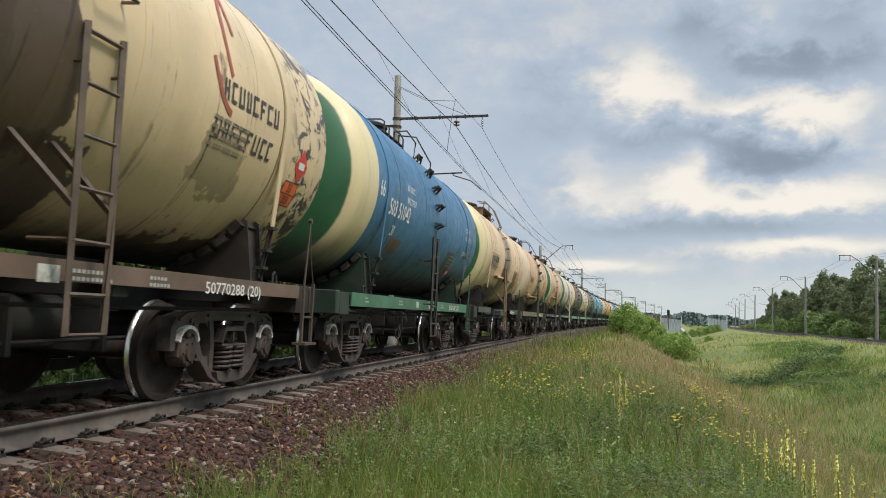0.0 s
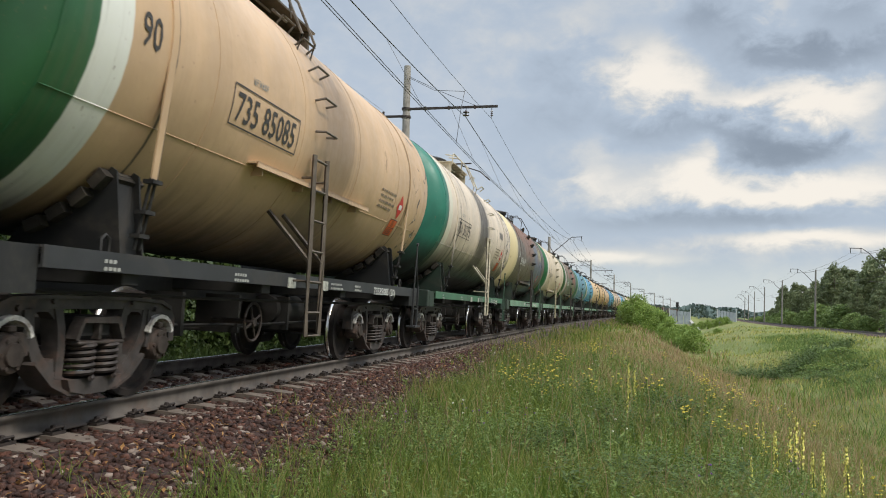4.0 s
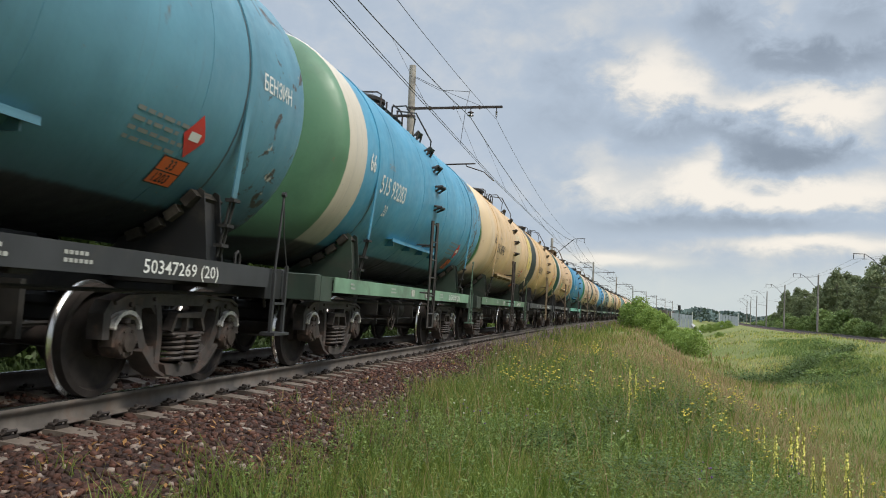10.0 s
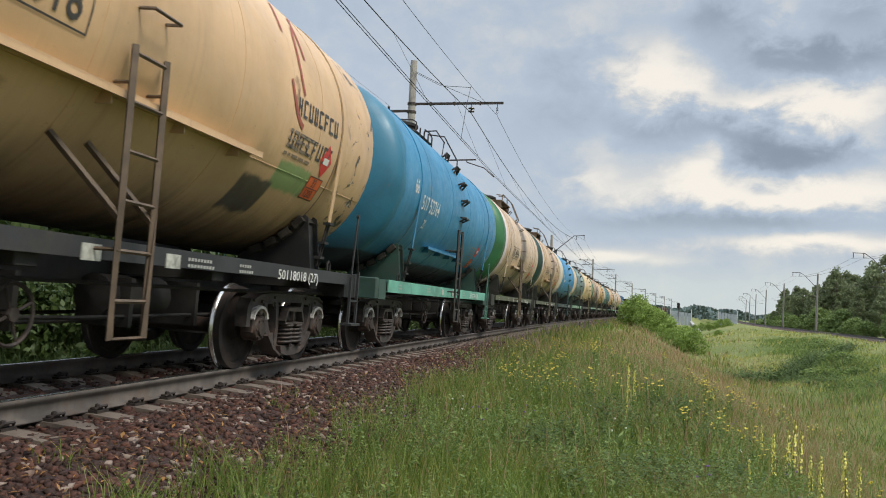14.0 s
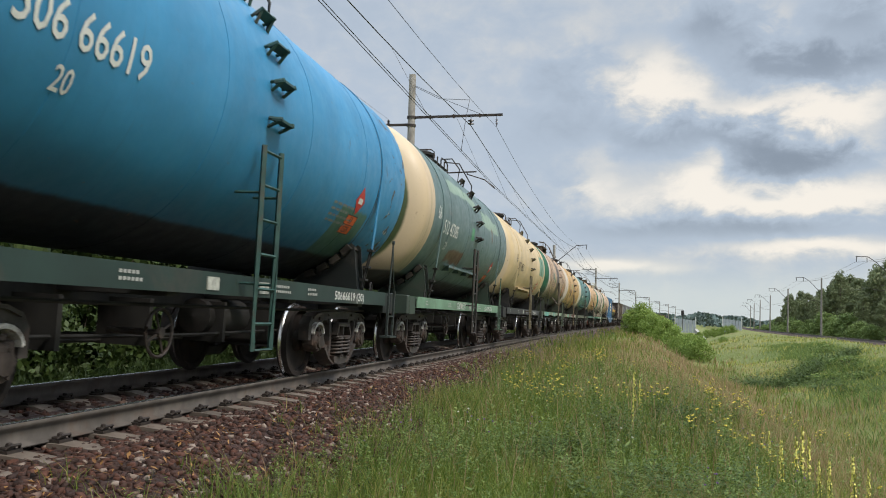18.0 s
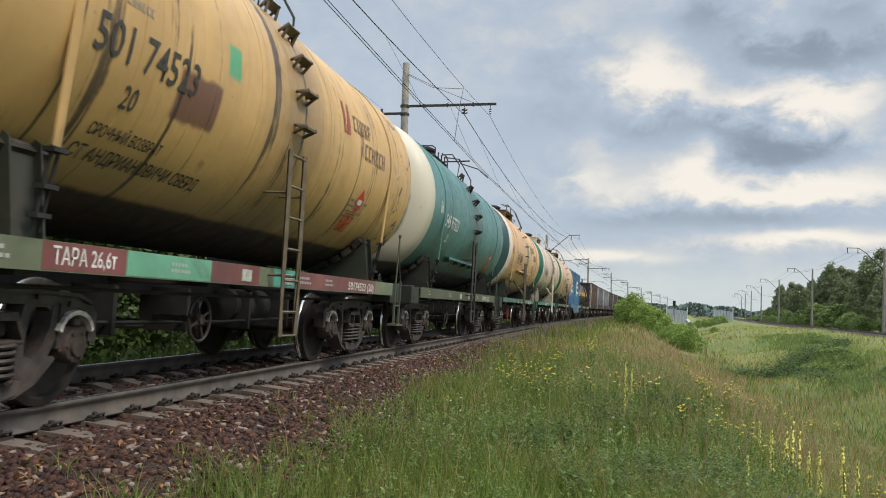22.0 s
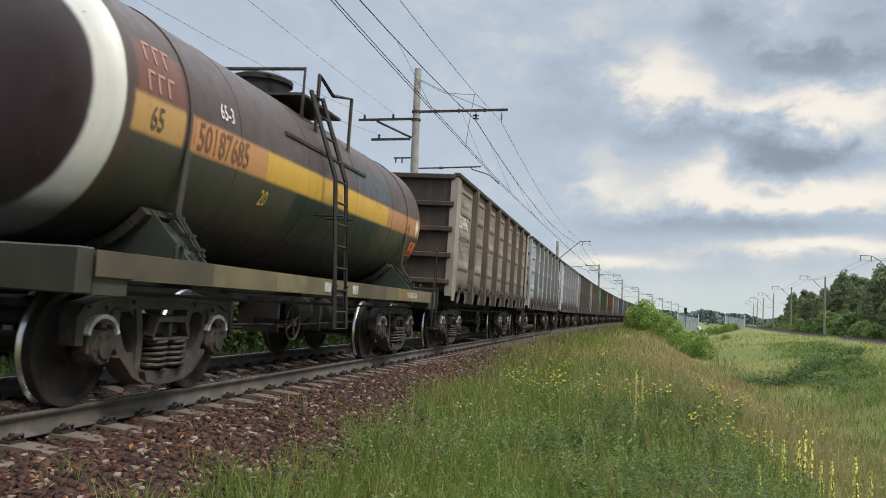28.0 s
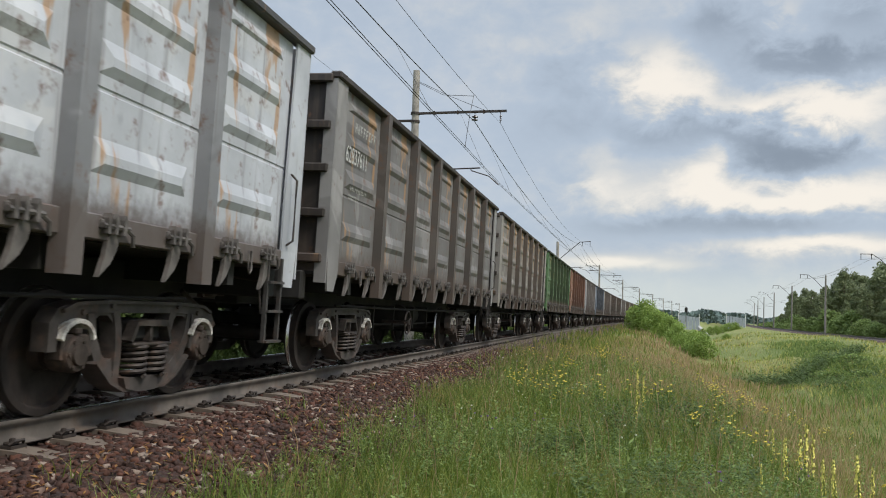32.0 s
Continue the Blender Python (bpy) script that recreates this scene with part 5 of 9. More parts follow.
def tank_lettering(w, R, zc, number, colour, mark="66", axle="20", frame_box=False, y0=-3.65, z0=2.565, size=0.27, extra=True, seed=0):
    rng = random.Random(seed)
    h = h_of(R, zc, z0)
    mat = ink("white", WHITE) if colour == "white" else ink("black", BLACK)
    part("wagon_number", wrap(fit_width(text_mesh(number[:3] + " " + number[3:], size, 0.72, (0.1, 0.2)), 1.42), R, zc, y0, h), mat, w, "painted wagon number")
    if axle:
        part("axle_mark", wrap(text_mesh(axle, size * 0.68, 0.75, (0.1,)), R, zc, y0 + 0.5, h - 0.32), mat, w)
    if frame_box:
        b = []
        for x0, x1, q0, q1 in ((-0.08, 1.52, -0.06, -0.045), (-0.08, 1.52, size + 0.05, size + 0.065), (-0.08, -0.065, -0.06, 0.12), (-0.08, -0.065, 0.12, size + 0.065), (1.505, 1.52, -0.06, 0.12), (1.505, 1.52, 0.12, size + 0.065)):
            b.append((x0, x1, q0, q1))
        part("number_frame", wrap(bars(b), R, zc, y0, h), mat, w)
    if mark:
        part("capacity_mark", wrap(text_mesh(mark, 0.26, 0.75, (0.13,)), R, zc, -4.30, h_of(R, zc, 2.78)), mat, w)
    if extra:
        rows = []
        for j in range(4):
            x = 0.0
            while x < 0.75 - 0.12 * (j % 2):
                k = 0.05 + 0.12 * rng.random()
                rows.append((x, x + k, -j * 0.085, -j * 0.085 + 0.034))
                x += k + 0.035
        part("small_lettering", wrap(bars(rows), R, zc, 2.25, -0.62 if not frame_box else -0.25), ink("dim_grey", (0.20, 0.21, 0.20)) if colour == "white" else ink("dim_brown", (0.20, 0.155, 0.11)), w, "small illegible lettering")
        rows = word_bars(6, 0.065, 0.35, seed + 60)
        part("small_lettering", wrap(bars(rows), R, zc, y0 + 0.3, h + size + 0.14), ink("dim_grey", (0.20, 0.21, 0.20)), w)
    rows = [(i * 0.06 + (0.05 if i > 2 else 0), i * 0.06 + (0.05 if i > 2 else 0) + 0.045, 0.0, 0.095) for i in range(8)]
    part("sill_lettering", flat_side(fit_width(text_mesh(number + " (" + (axle or "20") + ")", 0.11, 0.8), 1.25), 1.4445, 2.55, 1.06), ink("white", WHITE), w)
    rows = []
    for y, n in ((-4.3, 4), (-2.2, 6), (0.6, 9), (1.6, 6)):
        for j in (0, 1):
            rows += [(y + i * 0.055, y + i * 0.055 + 0.04, 0.055 * j, 0.055 * j + 0.028) for i in range(n - j)]
    if number != "50854999":
        part("sill_lettering", flat_side(bars(rows), 1.4445, 0, 1.085), ink("grey", (0.34, 0.34, 0.31)), w)


def panel_mesh(width, z0, z1):
    """A pressed steel wall panel with broad horizontal swages and a seam below the middle; one sheet."""
    bm = bmesh.new()
    h = z1 - z0
    ys = [0.0, 0.24, width - 0.24, width]
    swages = [(0.19, 0.125, 0.038), (0.495, 0.125, 0.038), (0.715, 0.11, 0.035), (0.915, 0.06, 0.025)]
    zs = [z0]
    for f, a, d in swages:
        zs += [z0 + h * f - a, z0 + h * f + a]
        if f == 0.19:
            zs += [z0 + h * 0.385, z0 + h * 0.390, z0 + h * 0.398, z0 + h * 0.403]
    zs.append(z1)
    seam = z0 + h * 0.394
    grid = [[bm.verts.new((-0.004 if abs(z - seam) < h * 0.006 else 0.006, y, z)) for y in ys] for z in zs]
    for r, (za, zb) in enumerate(zip(zs, zs[1:])):
        sw = next((q for q in swages if abs(z0 + h * q[0] - q[1] - za) < 1e-6), None)
        for j in range(3):
            lo = [grid[r][j], grid[r][j + 1], grid[r + 1][j + 1], grid[r + 1][j]]
            if j == 1 and sw:
                c, d = z0 + h * sw[0], sw[2]
                hi = [bm.verts.new((0.006 + d, y, z)) for y, z in ((ys[1] + 0.12, c - sw[1] * 0.42), (ys[2] - 0.12, c - sw[1] * 0.42), (ys[2] - 0.12, c + sw[1] * 0.10), (ys[1] + 0.12, c + sw[1] * 0.10))]
                bm.faces.new(hi)
                for i in range(4):
                    bm.faces.new((lo[i], lo[(i + 1) % 4], hi[(i + 1) % 4], hi[i]))
            else:
                bm.faces.new(lo)
    rim = [grid[0][j] for j in range(4)] + [grid[r][3] for r in range(1, len(zs))] + [grid[-1][j] for j in (2, 1, 0)] + [grid[r][0] for r in range(len(zs) - 2, 0, -1)]
    back = [bm.verts.new((-0.012, v.co.y, v.co.z)) for v in rim]
    n = len(rim)
    for i in range(n):
        bm.faces.new((rim[i], back[i], back[(i + 1) % n], rim[(i + 1) % n]))
    bm.faces.new(back)
    return finish(bm, "wall_panel")


def gondola():
    """Open four-axle wagon, 13.92 m over couplers."""
    w = new("gondola_wagon")
    L, X, Z0, Z1 = 6.46, 1.515, 1.37, 3.84
    step = 1.75
    posts = np.arange(6) * step - 2.5 * step
    pm = panel_mesh(step, Z0 + 0.1, Z1 - 0.1)
    pm.materials.append(M_UNDER)
    for k in (1, -1):
        for i in range(7):
            sub("wall_panel", pm, w, pose(k * (X - 0.055), k * (-3.5 + i) * step, 0, 0, 0, 0 if k > 0 else 180), "pressed steel wall panel")
    bm = bmesh.new()
    a = [(-0.10, 0.0), (-0.085, 0.13), (0.085, 0.13), (0.10, 0.0)]
    v0 = [bm.verts.new((x, y, 1.06)) for y, x in a]
    v1 = [bm.verts.new((x, y, Z1 - 0.06)) for y, x in a]
    bm.faces.new(v0), bm.faces.new(v1[::-1])
    for i in range(4):
        bm.faces.new((v0[i], v1[i], v1[(i + 1) % 4], v0[(i + 1) % 4]))
    pst = finish(bm, "post")
    pst.materials.append(M_UNDER)
    for k in (1, -1):
        for y in posts:
            sub("post", pst, w, pose(k * (X - 0.05), y, 0, 0, 0, 0 if k > 0 else 180))
    bm = bmesh.new()
    # broad corner plate with a pointed foot
    prism(bm, [(-0.36, Z1 - 0.05), (0.0, Z1 - 0.05), (0.0, 1.66), (-0.08, 1.10), (-0.30, 1.10), (-0.42, 1.34), (-0.42, 2.0)], -0.012, 0.012)
    box(bm, -0.14, 0.012, -0.015, 0.015, 1.2, Z1 - 0.05)
    cm = finish(bm, "corner_plate")
    cm.materials.append(M_UNDER)
    for k in (1, -1):
        for e in (1, -1):
            ob = sub("corner_plate", cm, w, pose(k * X, e * (L + 0.02), 0, 0, 0, 0 if k > 0 else 180))
            if k * e < 0:
                ob.matrix_basis = ob.matrix_basis @ Matrix.Diagonal((1, -1, 1, 1))
    for k in (1, -1):
        bm = bmesh.new()
        box(bm, X - 0.09, X + 0.055, -L - 0.05, L + 0.05, Z1 - 0.09, Z1, 0.015)
        part("top_chord", bm, M_UNDER, w).matrix_basis = pose(0, 0, 0, 0, 0, 0 if k > 0 else 180)
        bm = bmesh.new()
        box(bm, X - 0.10, X + 0.01, -L, L, Z0 - 0.06, Z0 + 0.12, 0.01)
        part("bottom_chord", bm, M_UNDER, w).matrix_basis = pose(0, 0, 0, 0, 0, 0 if k > 0 else 180)
    # latches of the bottom hatches hang below the chord
    bm = bmesh.new()
    prism(bm, [(0.00, 1.37), (0.11, 1.37), (0.085, 1.25), (0.02, 1.15), (-0.10, 1.055), (-0.045, 1.20), (-0.03, 1.30)], X - 0.02, X + 0.02)
    box(bm, X - 0.0, X + 0.035, -0.13, 0.15, 1.39, 1.46, 0.008)
    for y in (-0.085, 0.0, 0.10):
        prism(bm, [(y - 0.018, 1.36), (y - 0.018, 1.47), (y, 1.505), (y + 0.018, 1.47), (y + 0.018, 1.36)], X + 0.01, X + 0.07)
    tube(bm, [(X + 0.05, -0.14, 1.415), (X + 0.05, 0.17, 1.415)], 0.020, 6)
    tube(bm, [(X + 0.05, 0.15, 1.41), (X + 0.06, 0.21, 1.37), (X + 0.05, 0.23, 1.29)], 0.016, 5)
    lm_ = finish(bm, "hatch_latch")
    lm_.materials.append(M_LATCH)
    for i in range(7):
        for q in (0.45, 1.30):
            sub("hatch_latch", lm_, w, pose(0, (-3.5 + i) * step + q, 0), "rusty hatch latch")
    bm = bmesh.new()
    tube(bm, [(X + 0.04, -0.03, 1.42), (X + 0.05, -0.035, 1.24), (X + 0.05, 0.0, 1.20), (X + 0.05, 0.035, 1.24), (X + 0.04, 0.03, 1.42)], 0.011, 5)
    link = finish(bm, "tie_loop", 40)
    link.materials.append(M_LATCH)
    for i in (0, 2, 4, 6):
        sub("tie_loop", link, w, pose(0, (-3.5 + i) * step + 0.88, 0), "hanging steel loop")
    for e in (1, -1):
        bm = bmesh.new()
        box(bm, -X + 0.05, X - 0.05, -0.012, 0.012, 1.3, Z1 - 0.05)
        wall = part("end_wall", bm, M_UNDER, w, "dark ribbed end wall")
        wall.matrix_basis = pose(0, e * (L - 0.02), 0, 0, 0, 0 if e > 0 else 180)
        for z in (1.50, 2.06, 2.62, 3.16, Z1 - 0.09):
            bm = bmesh.new()
            box(bm, -X + 0.05, X - 0.05, 0.0, 0.10, z - 0.055, z + 0.055, 0.015)
            part("rib", bm, M_UNDER, wall)
        bm = bmesh.new()
        box(bm, -1.25, 1.25, 0.0, 0.16, 0.98, 1.34, 0.02)
        part("end_beam", bm, M_UNDER, w).matrix_basis = pose(0, e * (L - 0.05), 0, 0, 0, 0 if e > 0 else 180)
        sub("coupler", COUPLER, w, pose(0, e * 6.60, 0, 0, 0, 0 if e > 0 else 180))
    bm = bmesh.new()
    box(bm, -X + 0.1, X - 0.1, -L, L, 1.30, 1.34)
    part("floor", bm, M_UNDER, w)
    bm = bmesh.new()
    box(bm, -0.3, 0.3, -6.3, 6.3, 0.88, 1.26, 0.02)
    part("centre_sill", bm, M_UNDER, w)
    bm = bmesh.new()
    box(bm, -1.4, 1.4, -0.06, 0.06, 1.08, 1.30)
    cross = finish(bm, "cross_member")
    cross.materials.append(M_UNDER)
    for y in np.linspace(-5.2, 5.2, 5):
        sub("cross_member", cross, w, pose(0, y, 0))
    # ladder and grab rail at the far corner, shunter's step
    bm = bmesh.new()
    for y in (5.75, 6.08):
        box(bm, X - 0.01, X + 0.03, y - 0.02, y + 0.02, 0.52, 1.40)
    for z in (0.53, 0.84, 1.14):
        box(bm, X - 0.04, X + 0.06, 5.74, 6.10, z - 0.012, z + 0.012)
    part("corner_ladder", bm, M_GRATING, w, "step ladder under the corner")
    bm = bmesh.new()
    tube(bm, [(X + 0.02, 6.16, 1.55), (X + 0.09, 6.16, 1.6), (X + 0.09, 6.16, 2.25), (X + 0.02, 6.16, 2.32)], 0.014, 5)
    part("grab_rail", bm, M_GRATING, w)
    brake_gear(w)
    for y in (-4.325, 4.325):
        add_bogie(w, y)
    return w


M_LATCH = plain("rusty_latch", (0.085, 0.076, 0.070), 0.8, 0, 0.4, (0.075, 0.045, 0.032), 0.75, 8)


def container_flat(L):
    w = new("container_wagon")
    h = L / 2 - 0.62
    for k in (1, -1):
        bm = bmesh.new()
        prism(bm, [(-h, 1.28), (h, 1.28), (h, 1.04), (h - 2.6, 1.02), (h - 3.2, 0.92), (h - 3.7, 0.72), (h - 4.1, 0.64), (-h + 4.1, 0.64), (-h + 3.7, 0.72), (-h + 3.2, 0.92), (-h + 2.6, 1.02), (-h, 1.04)], 1.40, 1.43)
        box(bm, 1.33, 1.47, -h, h, 1.26, 1.30, 0.01)
        part("side_sill", bm, M_BLUE, w, "blue fish-bellied side sill").matrix_basis = pose(0, 0, 0, 0, 0, 0 if k > 0 else 180)
    bm = bmesh.new()
    box(bm, -0.3, 0.3, -h - 0.1, h + 0.1, 0.78, 1.22, 0.02)
    for y in np.linspace(-h + 0.3, h - 0.3, 9):
        box(bm, -1.4, 1.4, y - 0.08, y + 0.08, 1.06, 1.25)
    part("centre_sill", bm, M_UNDER, w)
    for e in (1, -1):
        bm = bmesh.new()
        box(bm, -1.43, 1.43, -0.09, 0.06, 1.0, 1.30, 0.02)
        part("end_beam", bm, M_BLUE, w).matrix_basis = pose(0, e * h, 0, 0, 0, 0 if e > 0 else 180)
        sub("coupler", COUPLER, w, pose(0, e * (L / 2 - 0.34), 0, 0, 0, 0 if e > 0 else 180))
        sub("corner_step", STEP_LOW, w, pose(1.44, e * (h - 0.2) - 0.15, 0))
    rows = []
    for y, z, n, hh in ((3.95, 1.13, 4, 0.08), (4.5, 1.13, 4, 0.06), (-2.4, 1.12, 14, 0.07), (-5.2, 1.13, 6, 0.08)):
        rows += [(y + i * 0.085, y + i * 0.085 + 0.06, z, z + hh) for i in range(n)]
    part("sill_lettering", flat_side(bars(rows), 1.4345, 0, 0), ink("white", WHITE), w, "small white lettering")
    rows = [(1.15, 1.25, 0.74, 1.02), (1.29, 1.42, 0.86, 1.0), (1.29, 1.42, 0.74, 0.82)] + [(1.45 + i * 0.09, 1.52 + i * 0.09, z, z + 0.09) for z in (0.76, 0.89) for i in range(4 if z > 0.8 else 6)]
    part("painted_emblem", flat_side(bars(rows), 1.4345, 0, 0), ink("white", WHITE), w, "small white company emblem")
    part("sill_lettering", flat_side(fit_width(text_mesh("КРУПНОТОННАЖНЫЕ КОНТЕЙНЕРЫ", 0.11, 0.8), 1.75), 1.4345, 1.35, 1.08), ink("white", WHITE), w, "white lettering")
    part("load_mark", flat_side(text_mesh("72,0т", 0.14, 0.8), 1.4345, 3.35, 1.09), ink("white", WHITE), w)
    brake_gear(w)
    for e in (1, -1):
        add_bogie(w, e * (L / 2 - 2.45))
    return w


M_BLUE = plain("blue_wagon_paint", (0.045, 0.11, 0.20), 0.5, 0, 0.2, SOOT, 0.5, 2.0)
M_BOX = body_paint("container_blue", (0.034, 0.118, 0.225), 0.05, 0.18, (0.055, 0.165, 0.29), foot_z=-0.1, touch=0.0)


def container():
    """A 20 ft box: corrugated walls in a frame with corner castings."""
    c = new("shipping_container")
    L, X, H = 3.028, 1.219, 2.70
    bm = bmesh.new()
    n, y, prof = 22, -L + 0.12, []
    p = (2 * L - 0.24) / n
    for i in range(n):
        prof += [(y, 0.0), (y + p * 0.32, 0.0), (y + p * 0.48, -0.036), (y + p * 0.84, -0.036)]
        y += p
    prof.append((y, 0.0))
    a = [bm.verts.new((X - 0.012 + dx, yy, 0.16)) for yy, dx in prof]
    b = [bm.verts.new((X - 0.012 + dx, yy, H - 0.08)) for yy, dx in prof]
    for i in range(len(prof) - 1):
        bm.faces.new((a[i], a[i + 1], b[i + 1], b[i]))
    me = finish(bm, "side_wall")
    me.materials.append(M_BOX)
    for k in (1, -1):
        sub("side_wall", me, c, pose(0, 0, 0, 0, 0, 0 if k > 0 else 180), "blue corrugated steel wall")
    for k in (1, -1):
        bm = bmesh.new()
        box(bm, X - 0.06, X, -L, L, H - 0.09, H, 0.01)
        part("top_rail", bm, M_BOX, c).matrix_basis = pose(0, 0, 0, 0, 0, 0 if k > 0 else 180)
        bm = bmesh.new()
        box(bm, X - 0.05, X - 0.002, -L, -1.35, 0.0, 0.17)
        box(bm, X - 0.05, X - 0.002, -0.75, 0.75, 0.0, 0.17)
        box(bm, X - 0.05, X - 0.002, 1.35, L, 0.0, 0.17)
        box(bm, X - 0.05, X - 0.004, -L, L, 0.10, 0.168)
        part("bottom_rail", bm, M_BOX, c).matrix_basis = pose(0, 0, 0, 0, 0, 0 if k > 0 else 180)
        bm = bmesh.new()
        box(bm, -X + 0.05, X - 0.05, -0.03, 0.0, 0.1, H - 0.05)
        for x in np.linspace(-X + 0.2, X - 0.2, 9):
            box(bm, x - 0.06, x + 0.06, 0.0, 0.03, 0.2, H - 0.15)
        part("end_wall", bm, M_BOX, c).matrix_basis = pose(0, k * (L - 0.04), 0, 0, 0, 0 if k > 0 else 180)
    bm = bmesh.new()
    box(bm, -X + 0.02, X - 0.02, -L + 0.02, L - 0.02, H - 0.05, H - 0.02)
    part("roof", bm, M_BOX, c)
    bm = bmesh.new()
    box(bm, -0.05, 0.05, -0.07, 0.07, 0.0, H, 0.012)
    box(bm, -0.075, 0.02, -0.089, 0.089, H - 0.118, H + 0.004, 0.01)
    box(bm, -0.075, 0.02, -0.089, 0.089, -0.004, 0.118, 0.01)
    pm = finish(bm, "corner_post")
    pm.materials.append(M_BOX)
    for k in (1, -1):
        for e in (1, -1):
            sub("corner_post", pm, c, pose(k * (X - 0.02), e * (L - 0.08), 0, 0, 0, 0 if k > 0 else 180))
    # the company emblem as plain cream shapes: nested arcs and rows of blocks
    bm = bmesh.new()
    def arc(cy, cz, r0, r1, a0, a1, sy=0.75, n=22):
        for i in range(n):
            q = [radians(a0 + (a1 - a0) * (i + d) / n) for d in (0, 1)]
            bm.faces.new([bm.verts.new((X + 0.004, cy + sy * r * math.cos(t), cz + r * math.sin(t))) for r, t in ((r0, q[0]), (r1, q[0]), (r1, q[1]), (r0, q[1]))])
    arc(-0.55, 1.36, 0.50, 0.70, 95, 262, 0.85)
    arc(-0.55, 1.38, 0.76, 0.90, 110, 238, 0.85)
    arc(-0.42, 1.30, 0.26, 0.44, 95, 255, 0.85)
    for y0, y1, z0, z1 in ((-0.62, 0.20, 1.80, 1.98), (-0.55, -0.40, 1.30, 1.80), (-1.32, -1.16, 1.05, 1.75)):
        bm.faces.new([bm.verts.new((X + 0.004, y, z)) for y, z in ((y0, z0), (y1, z0), (y1, z1), (y0, z1))])
    for i, wd in enumerate((0.15, 0.17, 0.17, 0.15)):
        y0 = -0.36 + i * 0.235
        bm.faces.new([bm.verts.new((X + 0.004, y, z)) for y, z in ((y0, 1.38), (y0 + wd, 1.38), (y0 + wd, 1.62), (y0, 1.62))])
    for i, wd in enumerate((0.18, 0.17, 0.10, 0.17, 0.06, 0.17, 0.16, 0.12)):
        y0 = -0.66 + i * 0.235
        bm.faces.new([bm.verts.new((X + 0.004, y, z)) for y, z in ((y0, 0.95), (y0 + wd, 0.95), (y0 + wd, 1.20), (y0, 1.20))])
    part("painted_emblem", bm, ink("cream", (0.72, 0.68, 0.50)), c, "large cream company emblem")
    rows = [(1.62 + (j % 2) * 0.2, 1.72 + (j % 2) * 0.2, 1.0 + j * 0.085, 1.06 + j * 0.085) for j in range(16)]
    part("small_lettering", flat_side(bars(rows), X + 0.004, 0.6, 0), ink("white", WHITE), c)
    return c


GREEN, TEAL, DKGREEN = (0.024, 0.130, 0.045), (0.02, 0.20, 0.12), (0.022, 0.055, 0.040)
CREAM, OFFWHITE = (0.56, 0.47, 0.27), (0.60, 0.57, 0.45)
S_GREEN, S_PALE, S_BLACK, S_OLIVE, S_RED = (0.050, 0.140, 0.078), (0.145, 0.255, 0.165), (0.028, 0.029, 0.031), (0.075, 0.085, 0.048), (0.20, 0.055, 0.05)
M_SILL = {}


def sill_paint(col):
    if col not in M_SILL:
        M_SILL[col] = plain("sill_paint", col, 0.6, 0, 0.25, (0.06, 0.05, 0.04), 0.65, 1.6)
    return M_SILL[col]


